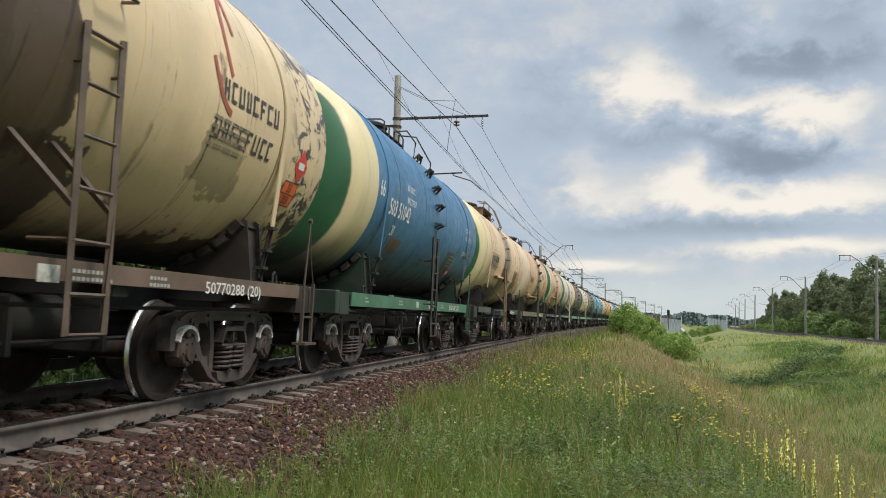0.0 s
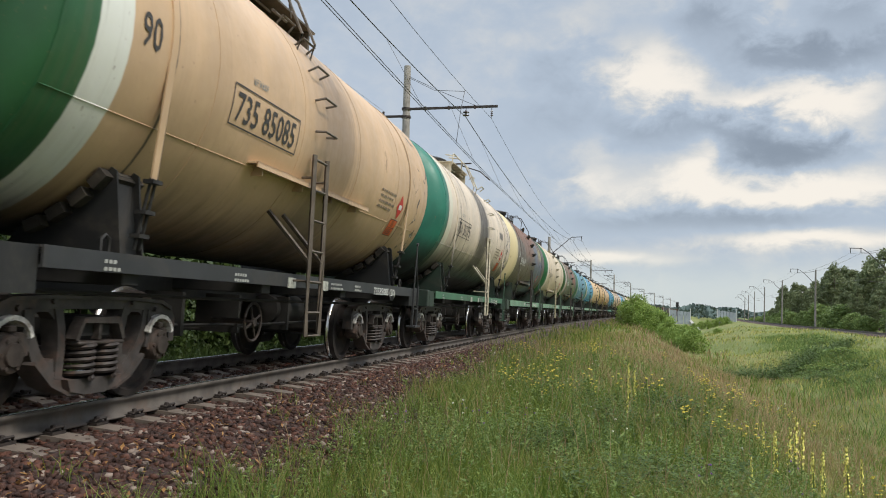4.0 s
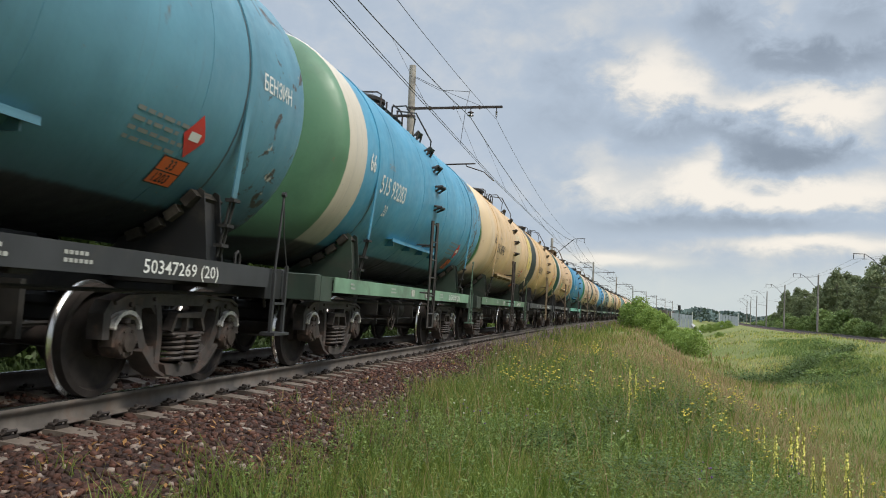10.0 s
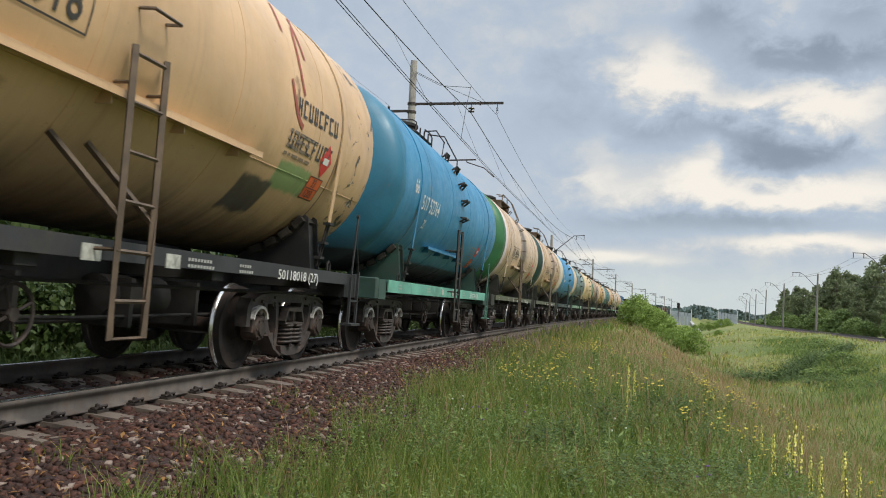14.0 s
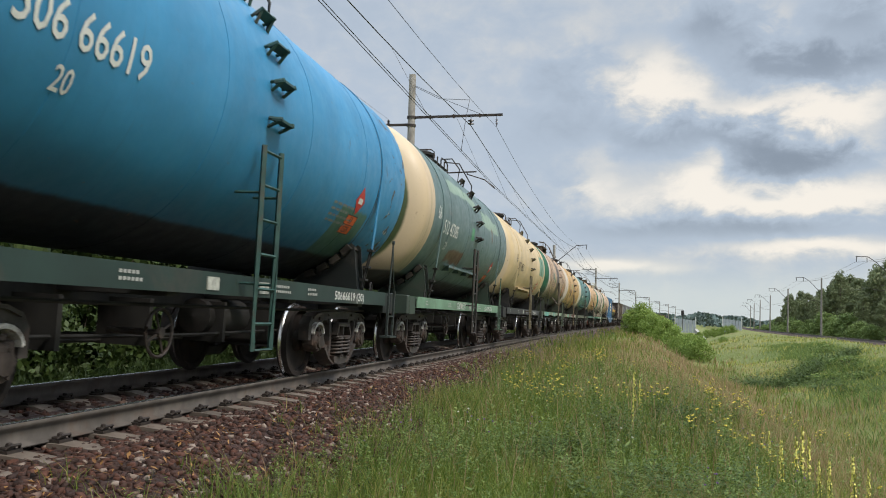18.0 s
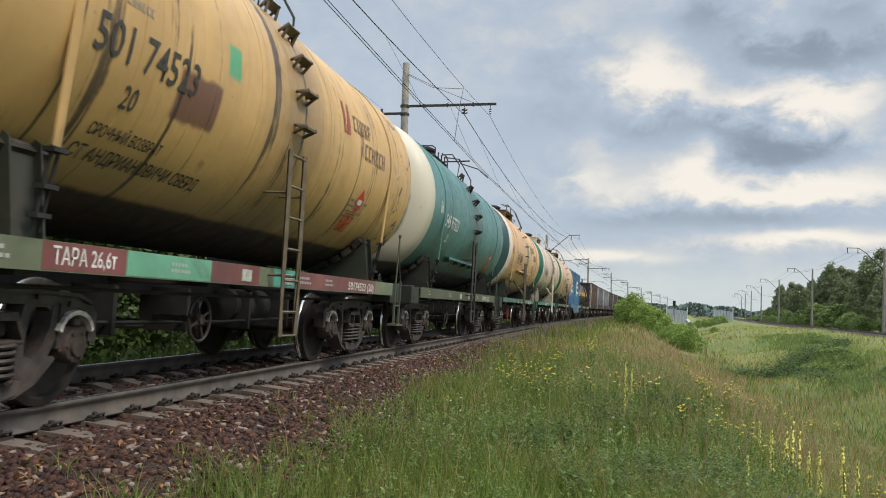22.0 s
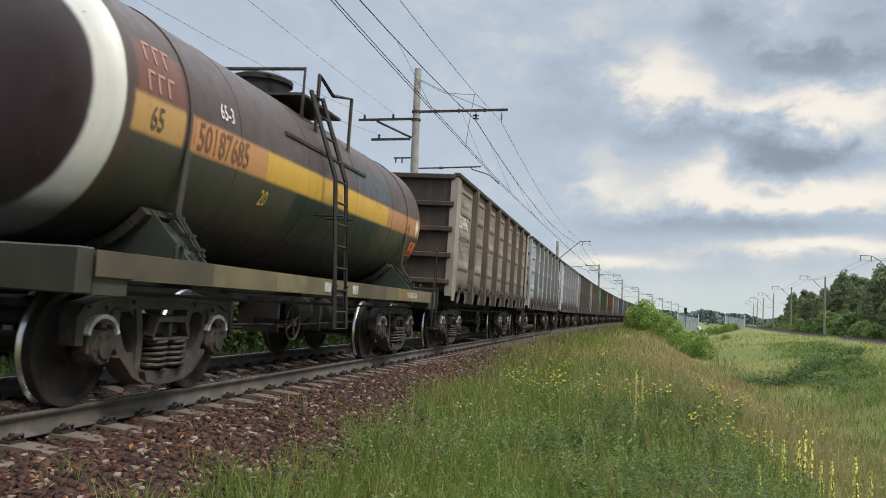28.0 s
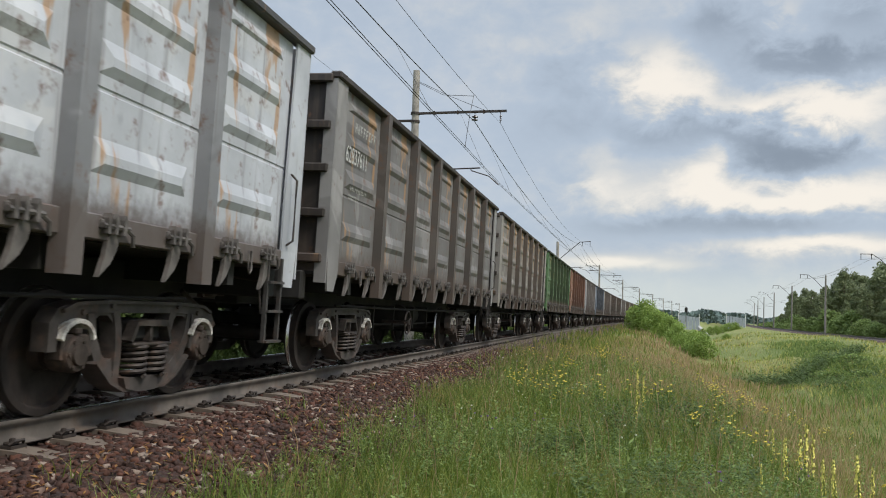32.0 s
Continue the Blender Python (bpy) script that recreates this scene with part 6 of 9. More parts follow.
# kind, number, digits, mark, axle, sill colour, ladder colour, hazard code, paint, label
TANKS = [
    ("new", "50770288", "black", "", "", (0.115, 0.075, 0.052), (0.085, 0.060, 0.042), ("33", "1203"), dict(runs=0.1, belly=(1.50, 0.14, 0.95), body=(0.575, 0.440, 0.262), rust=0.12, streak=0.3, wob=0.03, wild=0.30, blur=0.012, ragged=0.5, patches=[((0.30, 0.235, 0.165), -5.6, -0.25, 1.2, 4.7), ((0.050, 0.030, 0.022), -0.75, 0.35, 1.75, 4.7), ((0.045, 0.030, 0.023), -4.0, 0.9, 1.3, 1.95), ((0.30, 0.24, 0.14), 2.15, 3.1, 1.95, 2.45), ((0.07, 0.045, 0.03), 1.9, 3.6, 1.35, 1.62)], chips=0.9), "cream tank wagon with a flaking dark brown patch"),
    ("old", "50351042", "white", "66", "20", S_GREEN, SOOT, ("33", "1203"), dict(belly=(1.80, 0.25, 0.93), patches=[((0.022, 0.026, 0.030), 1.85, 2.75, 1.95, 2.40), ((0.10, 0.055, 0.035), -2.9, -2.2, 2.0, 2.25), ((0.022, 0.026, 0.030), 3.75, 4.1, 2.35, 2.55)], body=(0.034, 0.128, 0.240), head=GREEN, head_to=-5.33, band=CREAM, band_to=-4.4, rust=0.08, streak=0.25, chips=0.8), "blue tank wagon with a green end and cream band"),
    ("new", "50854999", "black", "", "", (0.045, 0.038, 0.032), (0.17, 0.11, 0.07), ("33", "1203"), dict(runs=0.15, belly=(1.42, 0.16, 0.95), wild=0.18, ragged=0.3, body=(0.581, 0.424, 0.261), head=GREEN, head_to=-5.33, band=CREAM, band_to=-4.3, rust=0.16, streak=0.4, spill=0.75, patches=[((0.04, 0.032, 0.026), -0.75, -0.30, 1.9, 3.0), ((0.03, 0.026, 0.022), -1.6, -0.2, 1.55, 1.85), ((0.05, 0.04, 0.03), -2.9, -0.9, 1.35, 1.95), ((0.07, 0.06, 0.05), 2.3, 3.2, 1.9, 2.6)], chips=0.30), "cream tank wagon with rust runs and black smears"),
    ("old", "54764915", "black", "66", "20", (0.125, 0.115, 0.062), (0.07, 0.055, 0.04), ("33", "1203"), dict(body=(0.530, 0.348, 0.206), head=(0.03, 0.12, 0.04), head_to=-5.4, band=(0.500, 0.411, 0.292), band_to=-4.4, rust=0.10, streak=0.35, spill=0.8, patches=[((0.07, 0.07, 0.06), 1.9, 2.7, 2.95, 3.2), ((0.07, 0.07, 0.06), 2.9, 3.35, 2.5, 2.85), ((0.07, 0.065, 0.05), 1.7, 2.5, 1.75, 2.1)], chips=0.30), "tan tank wagon with dark spill under the hatch"),
    ("new", "73585085", "black", "90", "", S_BLACK, (0.10, 0.08, 0.06), ("33", "1203"), dict(belly=(1.55, 0.28, 0.95), body=(0.541, 0.366, 0.218), head=GREEN, head_to=-4.78, band=(0.700, 0.700, 0.640), band_to=-4.4, rust=0.08, streak=0.3, spill=0.5, chips=0.30), "tan tank wagon with a green end and white band"),
    ("new", "75131375", "black", "", "", S_GREEN, (0.45, 0.40, 0.30), ("30", "1202"), dict(runs=0.2, belly=(2.02, 0.36, 0.96), body=(0.612, 0.512, 0.400), head=TEAL, head_to=-4.8, band=OFFWHITE, band_to=-4.4, rust=0.06, streak=0.45, spill=0.9, spill_y=0.0, patches=[((0.08, 0.07, 0.06), 2.7, 3.4, 3.0, 3.2)], chips=0.95), "off-white tank wagon with black oil streaks"),
    ("old", "50496470", "white", "66", "20", S_PALE, SOOT, ("33", "1203"), dict(body=(0.105, 0.085, 0.065), head=(0.025, 0.115, 0.06), head_to=-5.37, band=CREAM, band_to=-4.7, rust=0.35, streak=0.4, wild=0.4, blur=0.18, patches=[((0.17, 0.075, 0.04), -3.9, 3.0, 3.55, 4.6), ((0.15, 0.08, 0.05), -2.4, 0.6, 2.95, 3.6), ((0.075, 0.095, 0.13), 0.9, 4.6, 1.2, 3.5), ((0.25, 0.22, 0.10), 2.7, 3.6, 3.1, 3.7)], chips=0.7, rear=(0.060, 0.042, 0.036), rear_from=3.98), "rusty grey-brown tank wagon with a green end and cream band"),
    ("old", "50913213", "black", "66", "20", S_PALE, (0.30, 0.27, 0.18), ("33", "1203"), dict(body=(0.571, 0.470, 0.338), head=(0.018, 0.135, 0.042), head_to=-4.92, band=(0.620, 0.544, 0.468), band_to=-4.3, rust=0.03, streak=0.18, spill=0.1, chips=0.30), "pale cream tank wagon with a bright green end"),
    ("old", "51531838", "white", "66", "20", S_PALE, SOOT, ("33", "1203"), dict(body=(0.120, 0.125, 0.078), head=(0.035, 0.10, 0.025), head_to=-5.10, band=(0.450, 0.420, 0.421), band_to=-4.58, rust=0.5, streak=0.4, wob=0.06, wild=0.45, blur=0.14, patches=[((0.50, 0.38, 0.26), -4.6, -4.15, 1.2, 4.6), ((0.21, 0.065, 0.035), 1.0, 3.3, 2.75, 4.2), ((0.16, 0.07, 0.04), -2.6, -0.6, 3.1, 4.6), ((0.09, 0.21, 0.09), -2.9, -1.9, 2.5, 2.95), ((0.07, 0.13, 0.12), -3.2, -1.7, 1.9, 2.3), ((0.07, 0.19, 0.07), 2.7, 3.7, 1.75, 2.5), ((0.06, 0.10, 0.06), -1.0, 0.4, 2.0, 3.2)], chips=1.0, rear=(0.055, 0.050, 0.046), rear_from=4.0), "mottled green and rust tank wagon with a white band"),
    ("old", "50347269", "white", "66", "20", S_BLACK, SOOT, ("33", "1203"), dict(body=(0.085, 0.225, 0.295), head=(0.055, 0.180, 0.095), head_to=-4.81, band=(0.470, 0.439, 0.386), band_to=-4.55, rust=0.04, streak=0.4, spill=0.2, chips=0.30), "faded blue tank wagon with a green end"),
    ("old", "51593283", "white", "66", "20", S_PALE, SOOT, ("33", "1203"), dict(body=(0.060, 0.255, 0.385), head=(0.085, 0.230, 0.110), head_to=-5.19, band=(0.500, 0.439, 0.351), band_to=-4.47, rust=0.03, streak=0.22, patches=[((0.06, 0.06, 0.06), 2.5, 3.2, 1.6, 2.0)], chips=0.9), "sky blue tank wagon with a green end and cream band"),
    ("old", "51650943", "black", "66", "27", (0.085, 0.150, 0.085), (0.034, 0.027, 0.022), ("33", "1203"), dict(belly=(1.86, 0.08, 0.93), body=(0.575, 0.390, 0.205), head=(0.03, 0.15, 0.04), head_to=-5.37, band=(0.560, 0.420, 0.257), band_to=-4.4, rust=0.06, streak=0.3, patches=[((0.50, 0.40, 0.235), 0.45, 1.55, 2.15, 3.5), ((0.08, 0.075, 0.06), 1.9, 2.7, 1.6, 1.9), ((0.56, 0.42, 0.10), 3.9, 5.2, 2.5, 3.7)], chips=0.30), "tan tank wagon with repainted patches"),
    ("old", "50621945", "black", "", "27", S_BLACK, (0.15, 0.11, 0.065), ("33", "1203"), dict(belly=(1.70, 0.18, 0.93), body=(0.540, 0.345, 0.150), head=(0.030, 0.050, 0.040), head_to=-5.13, band=(0.500, 0.344, 0.199), band_to=-4.3, rust=0.05, streak=0.45, spill=0.3, patches=[((0.05, 0.05, 0.05), 1.9, 2.5, 1.7, 2.1)], chips=0.30), "ochre tank wagon with a dark end"),
    ("new", "50118018", "black", "90", "27", S_BLACK, (0.10, 0.07, 0.045), ("33", "1203"), dict(belly=(1.55, 0.28, 0.95), body=(0.565, 0.370, 0.200), head=(0.013, 0.068, 0.042), head_to=-4.9, band=(0.600, 0.535, 0.491), band_to=-4.44, rust=0.12, streak=0.35, patches=[((0.19, 0.28, 0.13), -2.9, -2.0, 2.2, 2.6), ((0.20, 0.30, 0.12), 2.3, 3.2, 2.05, 2.35), ((0.06, 0.055, 0.05), 1.7, 2.4, 1.75, 2.1)], chips=0.30), "tan tank wagon with a dark green end and pale band"),
    ("old", "51752764", "white", "66", "20", (0.13, 0.36, 0.27), SOOT, ("33", "1203"), dict(body=(0.030, 0.200, 0.355), head=(0.024, 0.180, 0.250), head_to=-4.9, rust=0.03, streak=0.3, chips=0.30, wob=0.16), "bright blue tank wagon fading to green at one end"),
    ("new", "50745036", "black", "", "", S_OLIVE, (0.12, 0.09, 0.06), ("33", "1203"), dict(runs=0.5, belly=(1.55, 0.28, 0.95), body=(0.561, 0.414, 0.283), head=(0.03, 0.17, 0.055), head_to=-4.75, band=(0.640, 0.573, 0.585), band_to=-4.35, rust=0.14, streak=0.5, spill=0.8, chips=0.30), "cream tank wagon streaked with oil"),
    ("new", "55601645", "black", "90", "27", S_OLIVE, (0.11, 0.09, 0.065), ("33", "1203"), dict(runs=0.5, belly=(1.7, 0.35, 0.95), body=(0.541, 0.376, 0.229), head=(0.018, 0.060, 0.040), head_to=-4.7, band=(0.680, 0.630, 0.655), band_to=-4.45, rust=0.08, streak=0.45, spill=0.75, spill_y=0.9, chips=1.0), "tan tank wagon with a dark green end and white band"),
    ("old", "50666619", "white", "66", "20", (0.016, 0.034, 0.028), (0.02, 0.06, 0.05), ("33", "1203"), dict(body=(0.035, 0.225, 0.420), head=(0.02, 0.17, 0.095), head_to=-5.375, band=(0.500, 0.449, 0.351), band_to=-4.75, rust=0.03, streak=0.25, patches=[((0.07, 0.15, 0.10), 2.6, 3.7, 1.5, 2.3)], chips=0.30), "vivid blue tank wagon with a green end and broad cream band"),
    ("old", "51247385", "white", "66", "20", S_PALE, SOOT, ("33", "1203"), dict(body=(0.100, 0.158, 0.155), head=(0.060, 0.100, 0.030), head_to=-5.41, band=(0.550, 0.420, 0.269), band_to=-4.61, rust=0.22, streak=0.5, wild=0.12, patches=[((0.24, 0.33, 0.25), -3.0, 0.4, 3.55, 3.8), ((0.05, 0.26, 0.10), -0.68, -0.32, 2.72, 3.02), ((0.10, 0.045, 0.03), -2.5, -1.0, 2.02, 2.30), ((0.10, 0.045, 0.03), 1.2, 1.9, 1.9, 2.2), ((0.24, 0.33, 0.25), 0.9, 3.4, 3.2, 3.55)], chips=0.30), "weathered sea-green tank wagon with an olive end"),
    ("old", "51714921", "black", "66", "27", S_BLACK, (0.13, 0.11, 0.07), ("33", "1203"), dict(body=(0.575, 0.435, 0.245), head=GREEN, head_to=-5.41, band=(0.550, 0.430, 0.281), band_to=-5.3, rust=0.04, streak=0.25, patches=[((0.10, 0.24, 0.17), 3.0, 4.7, 2.7, 3.5), ((0.05, 0.10, 0.075), -0.8, -0.1, 1.5, 1.75)], chips=0.30), "cream tank wagon with a sea-green label patch"),
    ("new", "57566713", "black", "90", "27", (0.20, 0.26, 0.17), (0.09, 0.07, 0.05), ("33", "1203"), dict(runs=1.0, belly=(2.18, 0.36, 0.985), body=(0.490, 0.329, 0.206), head=(0.025, 0.145, 0.070), head_to=-4.75, band=(0.640, 0.573, 0.538), band_to=-4.4, rust=0.10, streak=0.85, spill=0.97, spill_y=0.2, patches=[((0.05, 0.16, 0.12), -2.45, -1.95, 2.85, 3.2), ((0.10, 0.24, 0.08), -1.6, -1.2, 2.75, 3.0)], chips=0.30), "tan tank wagon heavily streaked with dark oil"),
    ("old", "50174523", "black", "66", "20", (0.13, 0.15, 0.09), (0.11, 0.085, 0.05), ("33", "1203"), dict(runs=0.4, body=(0.550, 0.340, 0.130), head=(0.14, 0.17, 0.06), head_to=-5.39, band=(0.500, 0.439, 0.363), band_to=-4.92, rust=0.14, streak=0.6, spill=0.4, patches=[((0.14, 0.06, 0.045), -2.5, -1.8, 2.35, 2.75), ((0.06, 0.33, 0.17), -1.75, -1.5, 2.9, 3.2), ((0.06, 0.33, 0.17), -2.45, -2.1, 3.5, 3.65)], chips=0.30), "ochre tank wagon with rust runs and green touch-ups"),
    ("old", "54597521", "white", "66", "20", S_OLIVE, SOOT, ("33", "1203"), dict(body=(0.068, 0.176, 0.168), head=(0.05, 0.11, 0.07), head_to=-5.43, band=(0.50, 0.46, 0.36), band_to=-4.86, rust=0.06, streak=0.35, spill=0.45, chips=0.30), "sea-green tank wagon with a broad cream band"),
    ("new", "55592679", "black", "90", "20", (0.05, 0.12, 0.09), (0.10, 0.08, 0.055), ("33", "1203"), dict(belly=(1.55, 0.28, 0.95), body=(0.570, 0.355, 0.180), head=(0.025, 0.085, 0.075), head_to=-5.19, band=(0.620, 0.535, 0.491), band_to=-4.52, rust=0.03, streak=0.15, patches=[((0.06, 0.15, 0.075), 0.12, 0.78, 2.2, 3.5), ((0.07, 0.07, 0.065), 2.1, 2.7, 1.7, 2.0)], chips=0.30), "clean ochre tank wagon with a dark teal end"),
    ("new", "75058032", "black", "92", "20", (0.035, 0.165, 0.10), (0.50, 0.46, 0.36), ("33", "1203"), dict(runs=0.1, belly=(1.95, 0.42, 0.97), body=(0.571, 0.448, 0.339), head=(0.02, 0.15, 0.085), head_to=-4.75, band=(0.680, 0.640, 0.702), band_to=-4.4, rust=0.05, streak=0.4, spill=0.9, spill_y=0.95, chips=0.30), "off-white tank wagon with a teal end"),
    ("new", "55558340", "black", "106", "20", S_OLIVE, (0.12, 0.09, 0.06), ("33", "1203"), dict(belly=(1.55, 0.28, 0.95), body=(0.561, 0.386, 0.250), head=(0.025, 0.135, 0.04), head_to=-5.12, band=(0.680, 0.630, 0.632), band_to=-4.8, rust=0.06, streak=0.35, spill=0.2, chips=0.30), "peach tank wagon with a green end and white band"),
]
TRAIN = []          # (thing, place of its middle along the train)
TRAIN_0, PITCH, FLAT_LEN, GONDOLA_LEN = -1.530, 12.02, 14.355, 13.92
LADDER_PAINT = {}


def repaint(ob, mat):
    ob.material_slots[0].link = "OBJECT"
    ob.material_slots[0].material = mat


def ladder_paint(col):
    if col not in LADDER_PAINT:
        LADDER_PAINT[col] = plain("ladder_paint", col, 0.6, 0.1, 0.3, (0.07, 0.045, 0.03), 0.6, 5)
    return LADDER_PAINT[col]


# where the diamond and the plate sit: along the tank and above its middle
PLACARDS = {0: (4.45, -0.30, 4.35, -0.66), 1: (2.90, -1.02, 2.9, None), 3: (4.53, -0.40, 4.50, -0.72), 7: (3.37, -0.51, 3.23, -0.86), 8: (3.16, -0.74, 3.09, -1.12), 10: (3.20, -0.75, 3.15, -1.13), 11: (3.04, -0.66, 2.89, -1.15),
            12: (3.49, -0.20, 3.21, -0.60), 16: (3.56, -0.35, 3.55, -0.69), 17: (3.15, -0.47, 3.13, -0.84), 21: (2.72, -0.60, 2.62, -0.95), 22: (3.41, -0.60, 3.50, -0.95), 23: (3.11, -0.70, 3.11, -1.10), 24: (3.08, -0.90, 3.10, -1.22)}


def word_bars(n, size, gap=0.3, seed=0):
    """A word that is not lettered: one upright block for each letter."""
    rng, rows, x = random.Random(seed), [], 0.0
    for i in range(n):
        k, e = size * (0.50 + 0.16 * rng.random()), size * 0.17
        rows += [(x, x + e, 0, size * 0.5), (x, x + e, size * 0.5, size), (x + e, x + k, size - e, size) if rng.random() < 0.6 else (x + k - e, x + k, 0, size), (x + e, x + k, 0, e) if rng.random() < 0.6 else (x + e, x + k - e, size * 0.42, size * 0.42 + e)]
        x += k + size * gap
    return [(a, b, min(c, d), max(c, d)) for a, b, c, d in rows]


def short_sill_mesh():
    bm = bmesh.new()
    pts = [(1.18, 1.225), (1.44, 1.225), (1.44, 1.06), (1.33, 1.06), (1.33, 1.08), (1.42, 1.08), (1.42, 1.205), (1.18, 1.205)]
    a = [bm.verts.new((x, 2.45, z)) for x, z in pts]
    b = [bm.verts.new((x, 4.95, z)) for x, z in pts]
    bridge(bm, a, b)
    bm.faces.new(a), bm.faces.new(b[::-1])
    return finish(bm, "side_sill")


SHORT_SILL = short_sill_mesh()
SHORT_SILL.materials.append(M_UNDER)


def arc_band(ry, rh, a0, a1, width=0.06, n=12):
    """A flat curved stroke: part of an upright oval, angles in degrees."""
    bm = bmesh.new()
    prev = None
    for i in range(n + 1):
        a = radians(a0 + (a1 - a0) * i / n)
        cur = [bm.verts.new(((ry + d) * math.cos(a), (rh + d) * math.sin(a), 0)) for d in (-width / 2, width / 2)]
        if prev:
            bm.faces.new((prev[0], prev[1], cur[1], cur[0]))
        prev = cur
    return bm


def extra_marks(i, w):
    R, zc = TANK_R, TANK_Z
    black, white = ink("black", BLACK), ink("white", WHITE)
    if i in (0, 1, 5, 12, 17, 20, 21, 24, 25):
        for o in list(w.children):
            if o.name.split(".")[0] == "side_shelf":
                bpy.data.objects.remove(o)
    if i == 2:        # two lines of worn lettering
        for k, (zz, n) in enumerate(((-0.18, 9), (-0.46, 8))):
            part("station_lettering", wrap(bars(word_bars(n, 0.15, 0.3, 70 + k)), R, zc, -3.3, zz), black, w, "worn black stencilled lines")
    if i == 2:        # frameless wagon: the sill stops short of the middle
        dull = sill_paint((0.045, 0.060, 0.045))
        for y in (0.0, -7.4):
            repaint(sub("side_sill", SHORT_SILL, w, pose(0, y, 0)), dull)
        bm = bmesh.new()
        box(bm, 1.15, 1.38, 0.30, 1.15, 0.98, 1.20, 0.02)
        part("valve_box", bm, dull, w, "small green valve box")
        for x, z, r in ((1.25, 1.02, 0.03), (1.05, 1.14, 0.06)):
            bm = bmesh.new()
            tube(bm, [(x, -2.8, z), (x, 2.5, z)], r, 8)
            part("brake_pipe", bm, M_UNDER, w, smooth=40)
        for o in list(w.children):
            if o.name.split(".")[0] == "side_sill" and o.data != SHORT_SILL:
                bpy.data.objects.remove(o)
            elif o.name.split(".")[0] == "sill_plate":
                o.matrix_basis = pose(-0.02, 3.4, 0) @ o.matrix_basis
    if i == 24:        # this wagon's saddles are painted like its shell
        cream = ladder_paint((0.42, 0.36, 0.28))
        for o in w.children:
            if o.name.split(".")[0] == "saddle":
                repaint(o, cream)
    if i == 1:        # repair dates, and tare data by the far end
        for k, (yy, zz, n) in enumerate(((-2.55, 0.20, 6), (-2.55, -0.02, 7), (3.55, 0.10, 5), (3.50, -0.10, 8), (3.50, -0.48, 7))):
            part("repair_lettering", wrap(bars(word_bars(n, 0.11, 0.3, 20 + k)), R, zc, yy, zz), white, w, "worn white stencilled lines")
    if i == 0:
        for o in list(w.children):
            if o.name.split(".")[0] == "lap_seam":
                bpy.data.objects.remove(o)
    if i in (0, 5, 20, 24):
        for o in w.children:
            if o.name.split(".")[0] in ("ladder", "step_iron"):
                o.matrix_basis = pose(0, 1.03, 0.2) @ o.matrix_basis
    if i in (0, 13):        # freight company's emblem: two rows of blocks and a broken ring
        part("owner_mark", wrap(bars(word_bars(8, 0.20, 0.25, 1)), R, zc, 2.35, -0.05), black, w, "black company lettering as plain blocks")
        part("owner_mark", wrap(bars(word_bars(8, 0.20, 0.25, 2)), R, zc, 2.28, -0.42), black, w)
        for y0, h0, ry, rh, a0, a1 in ((2.62, 0.62, 0.52, 0.78, 205, 262), (2.62, 0.62, 0.52, 0.78, 120, 165), (2.92, 0.55, 0.50, 0.62, 125, 215), (3.05, 0.75, 0.42, 0.60, 110, 190)):
            part("owner_mark", wrap(arc_band(ry, rh, a0, a1), R, zc, y0, h0), ink("red_faded", (0.30, 0.07, 0.04)), w, "worn red arc")
    if i in (16, 20, 21, 23):        # oil service company's emblem
        ik = black if i != 21 else ink("brown", (0.20, 0.12, 0.07))
        part("owner_mark", wrap(bars(word_bars(5, 0.22, 0.22, 3)), R, zc, 1.95, 0.30), ik, w, "company lettering as plain blocks")
        part("owner_mark", wrap(bars(word_bars(6, 0.22, 0.22, 4)), R, zc, 2.45, 0.00), ik, w)
        part("owner_mark", wrap(bars([(0.0, 0.07, -0.1 + 0.06 * j, 0.02 + 0.06 * j) for j in range(6)] + [(0.10 + 0.02 * j, 0.26, -0.1 + 0.07 * j, -0.04 + 0.07 * j) for j in range(6)]), R, zc, 1.52, 0.30), ink("red_faded", (0.30, 0.07, 0.04)), w, "small dark red emblem")
    if i in (16, 20, 21, 23, 3):
        part("station_lettering", wrap(fit_width(text_mesh("СРОЧНЫЙ ВОЗВРАТ", 0.10, 0.8), 0.95), R, zc, -3.30, -0.92), black, w, "stencilled return note")
        part("station_lettering", wrap(fit_width(text_mesh("СТ АНДРИАНОВИЧИ СВЕРД", 0.13, 0.8), 1.85), R, zc, -3.35, -1.14), black, w, "stencilled station name")
    if i == 9:
        part("product_lettering", wrap(fit_width(text_mesh("БЕНЗИН", 0.16, 0.8), 0.70), R, zc, 4.10, 0.05), white, w, "white product name")
    if i in (8, 1):
        part("station_lettering", wrap(text_mesh("СТ", 0.16, 0.8), R, zc, 2.72, -0.60), black, w)
    if i in (24, 18):
        part("sill_lettering", flat_side(fit_width(text_mesh("ЗАКРОЙ КРЫШКУ СЛИВНОГО", 0.065, 0.8), 1.18), 1.4445, -1.25, 1.13), white, w, "white stencilled warning")
        part("sill_lettering", flat_side(fit_width(text_mesh("ПРИБОРА ОГНЕОПАСНО", 0.065, 0.8), 1.02), 1.4445, -1.25, 1.045), white, w)
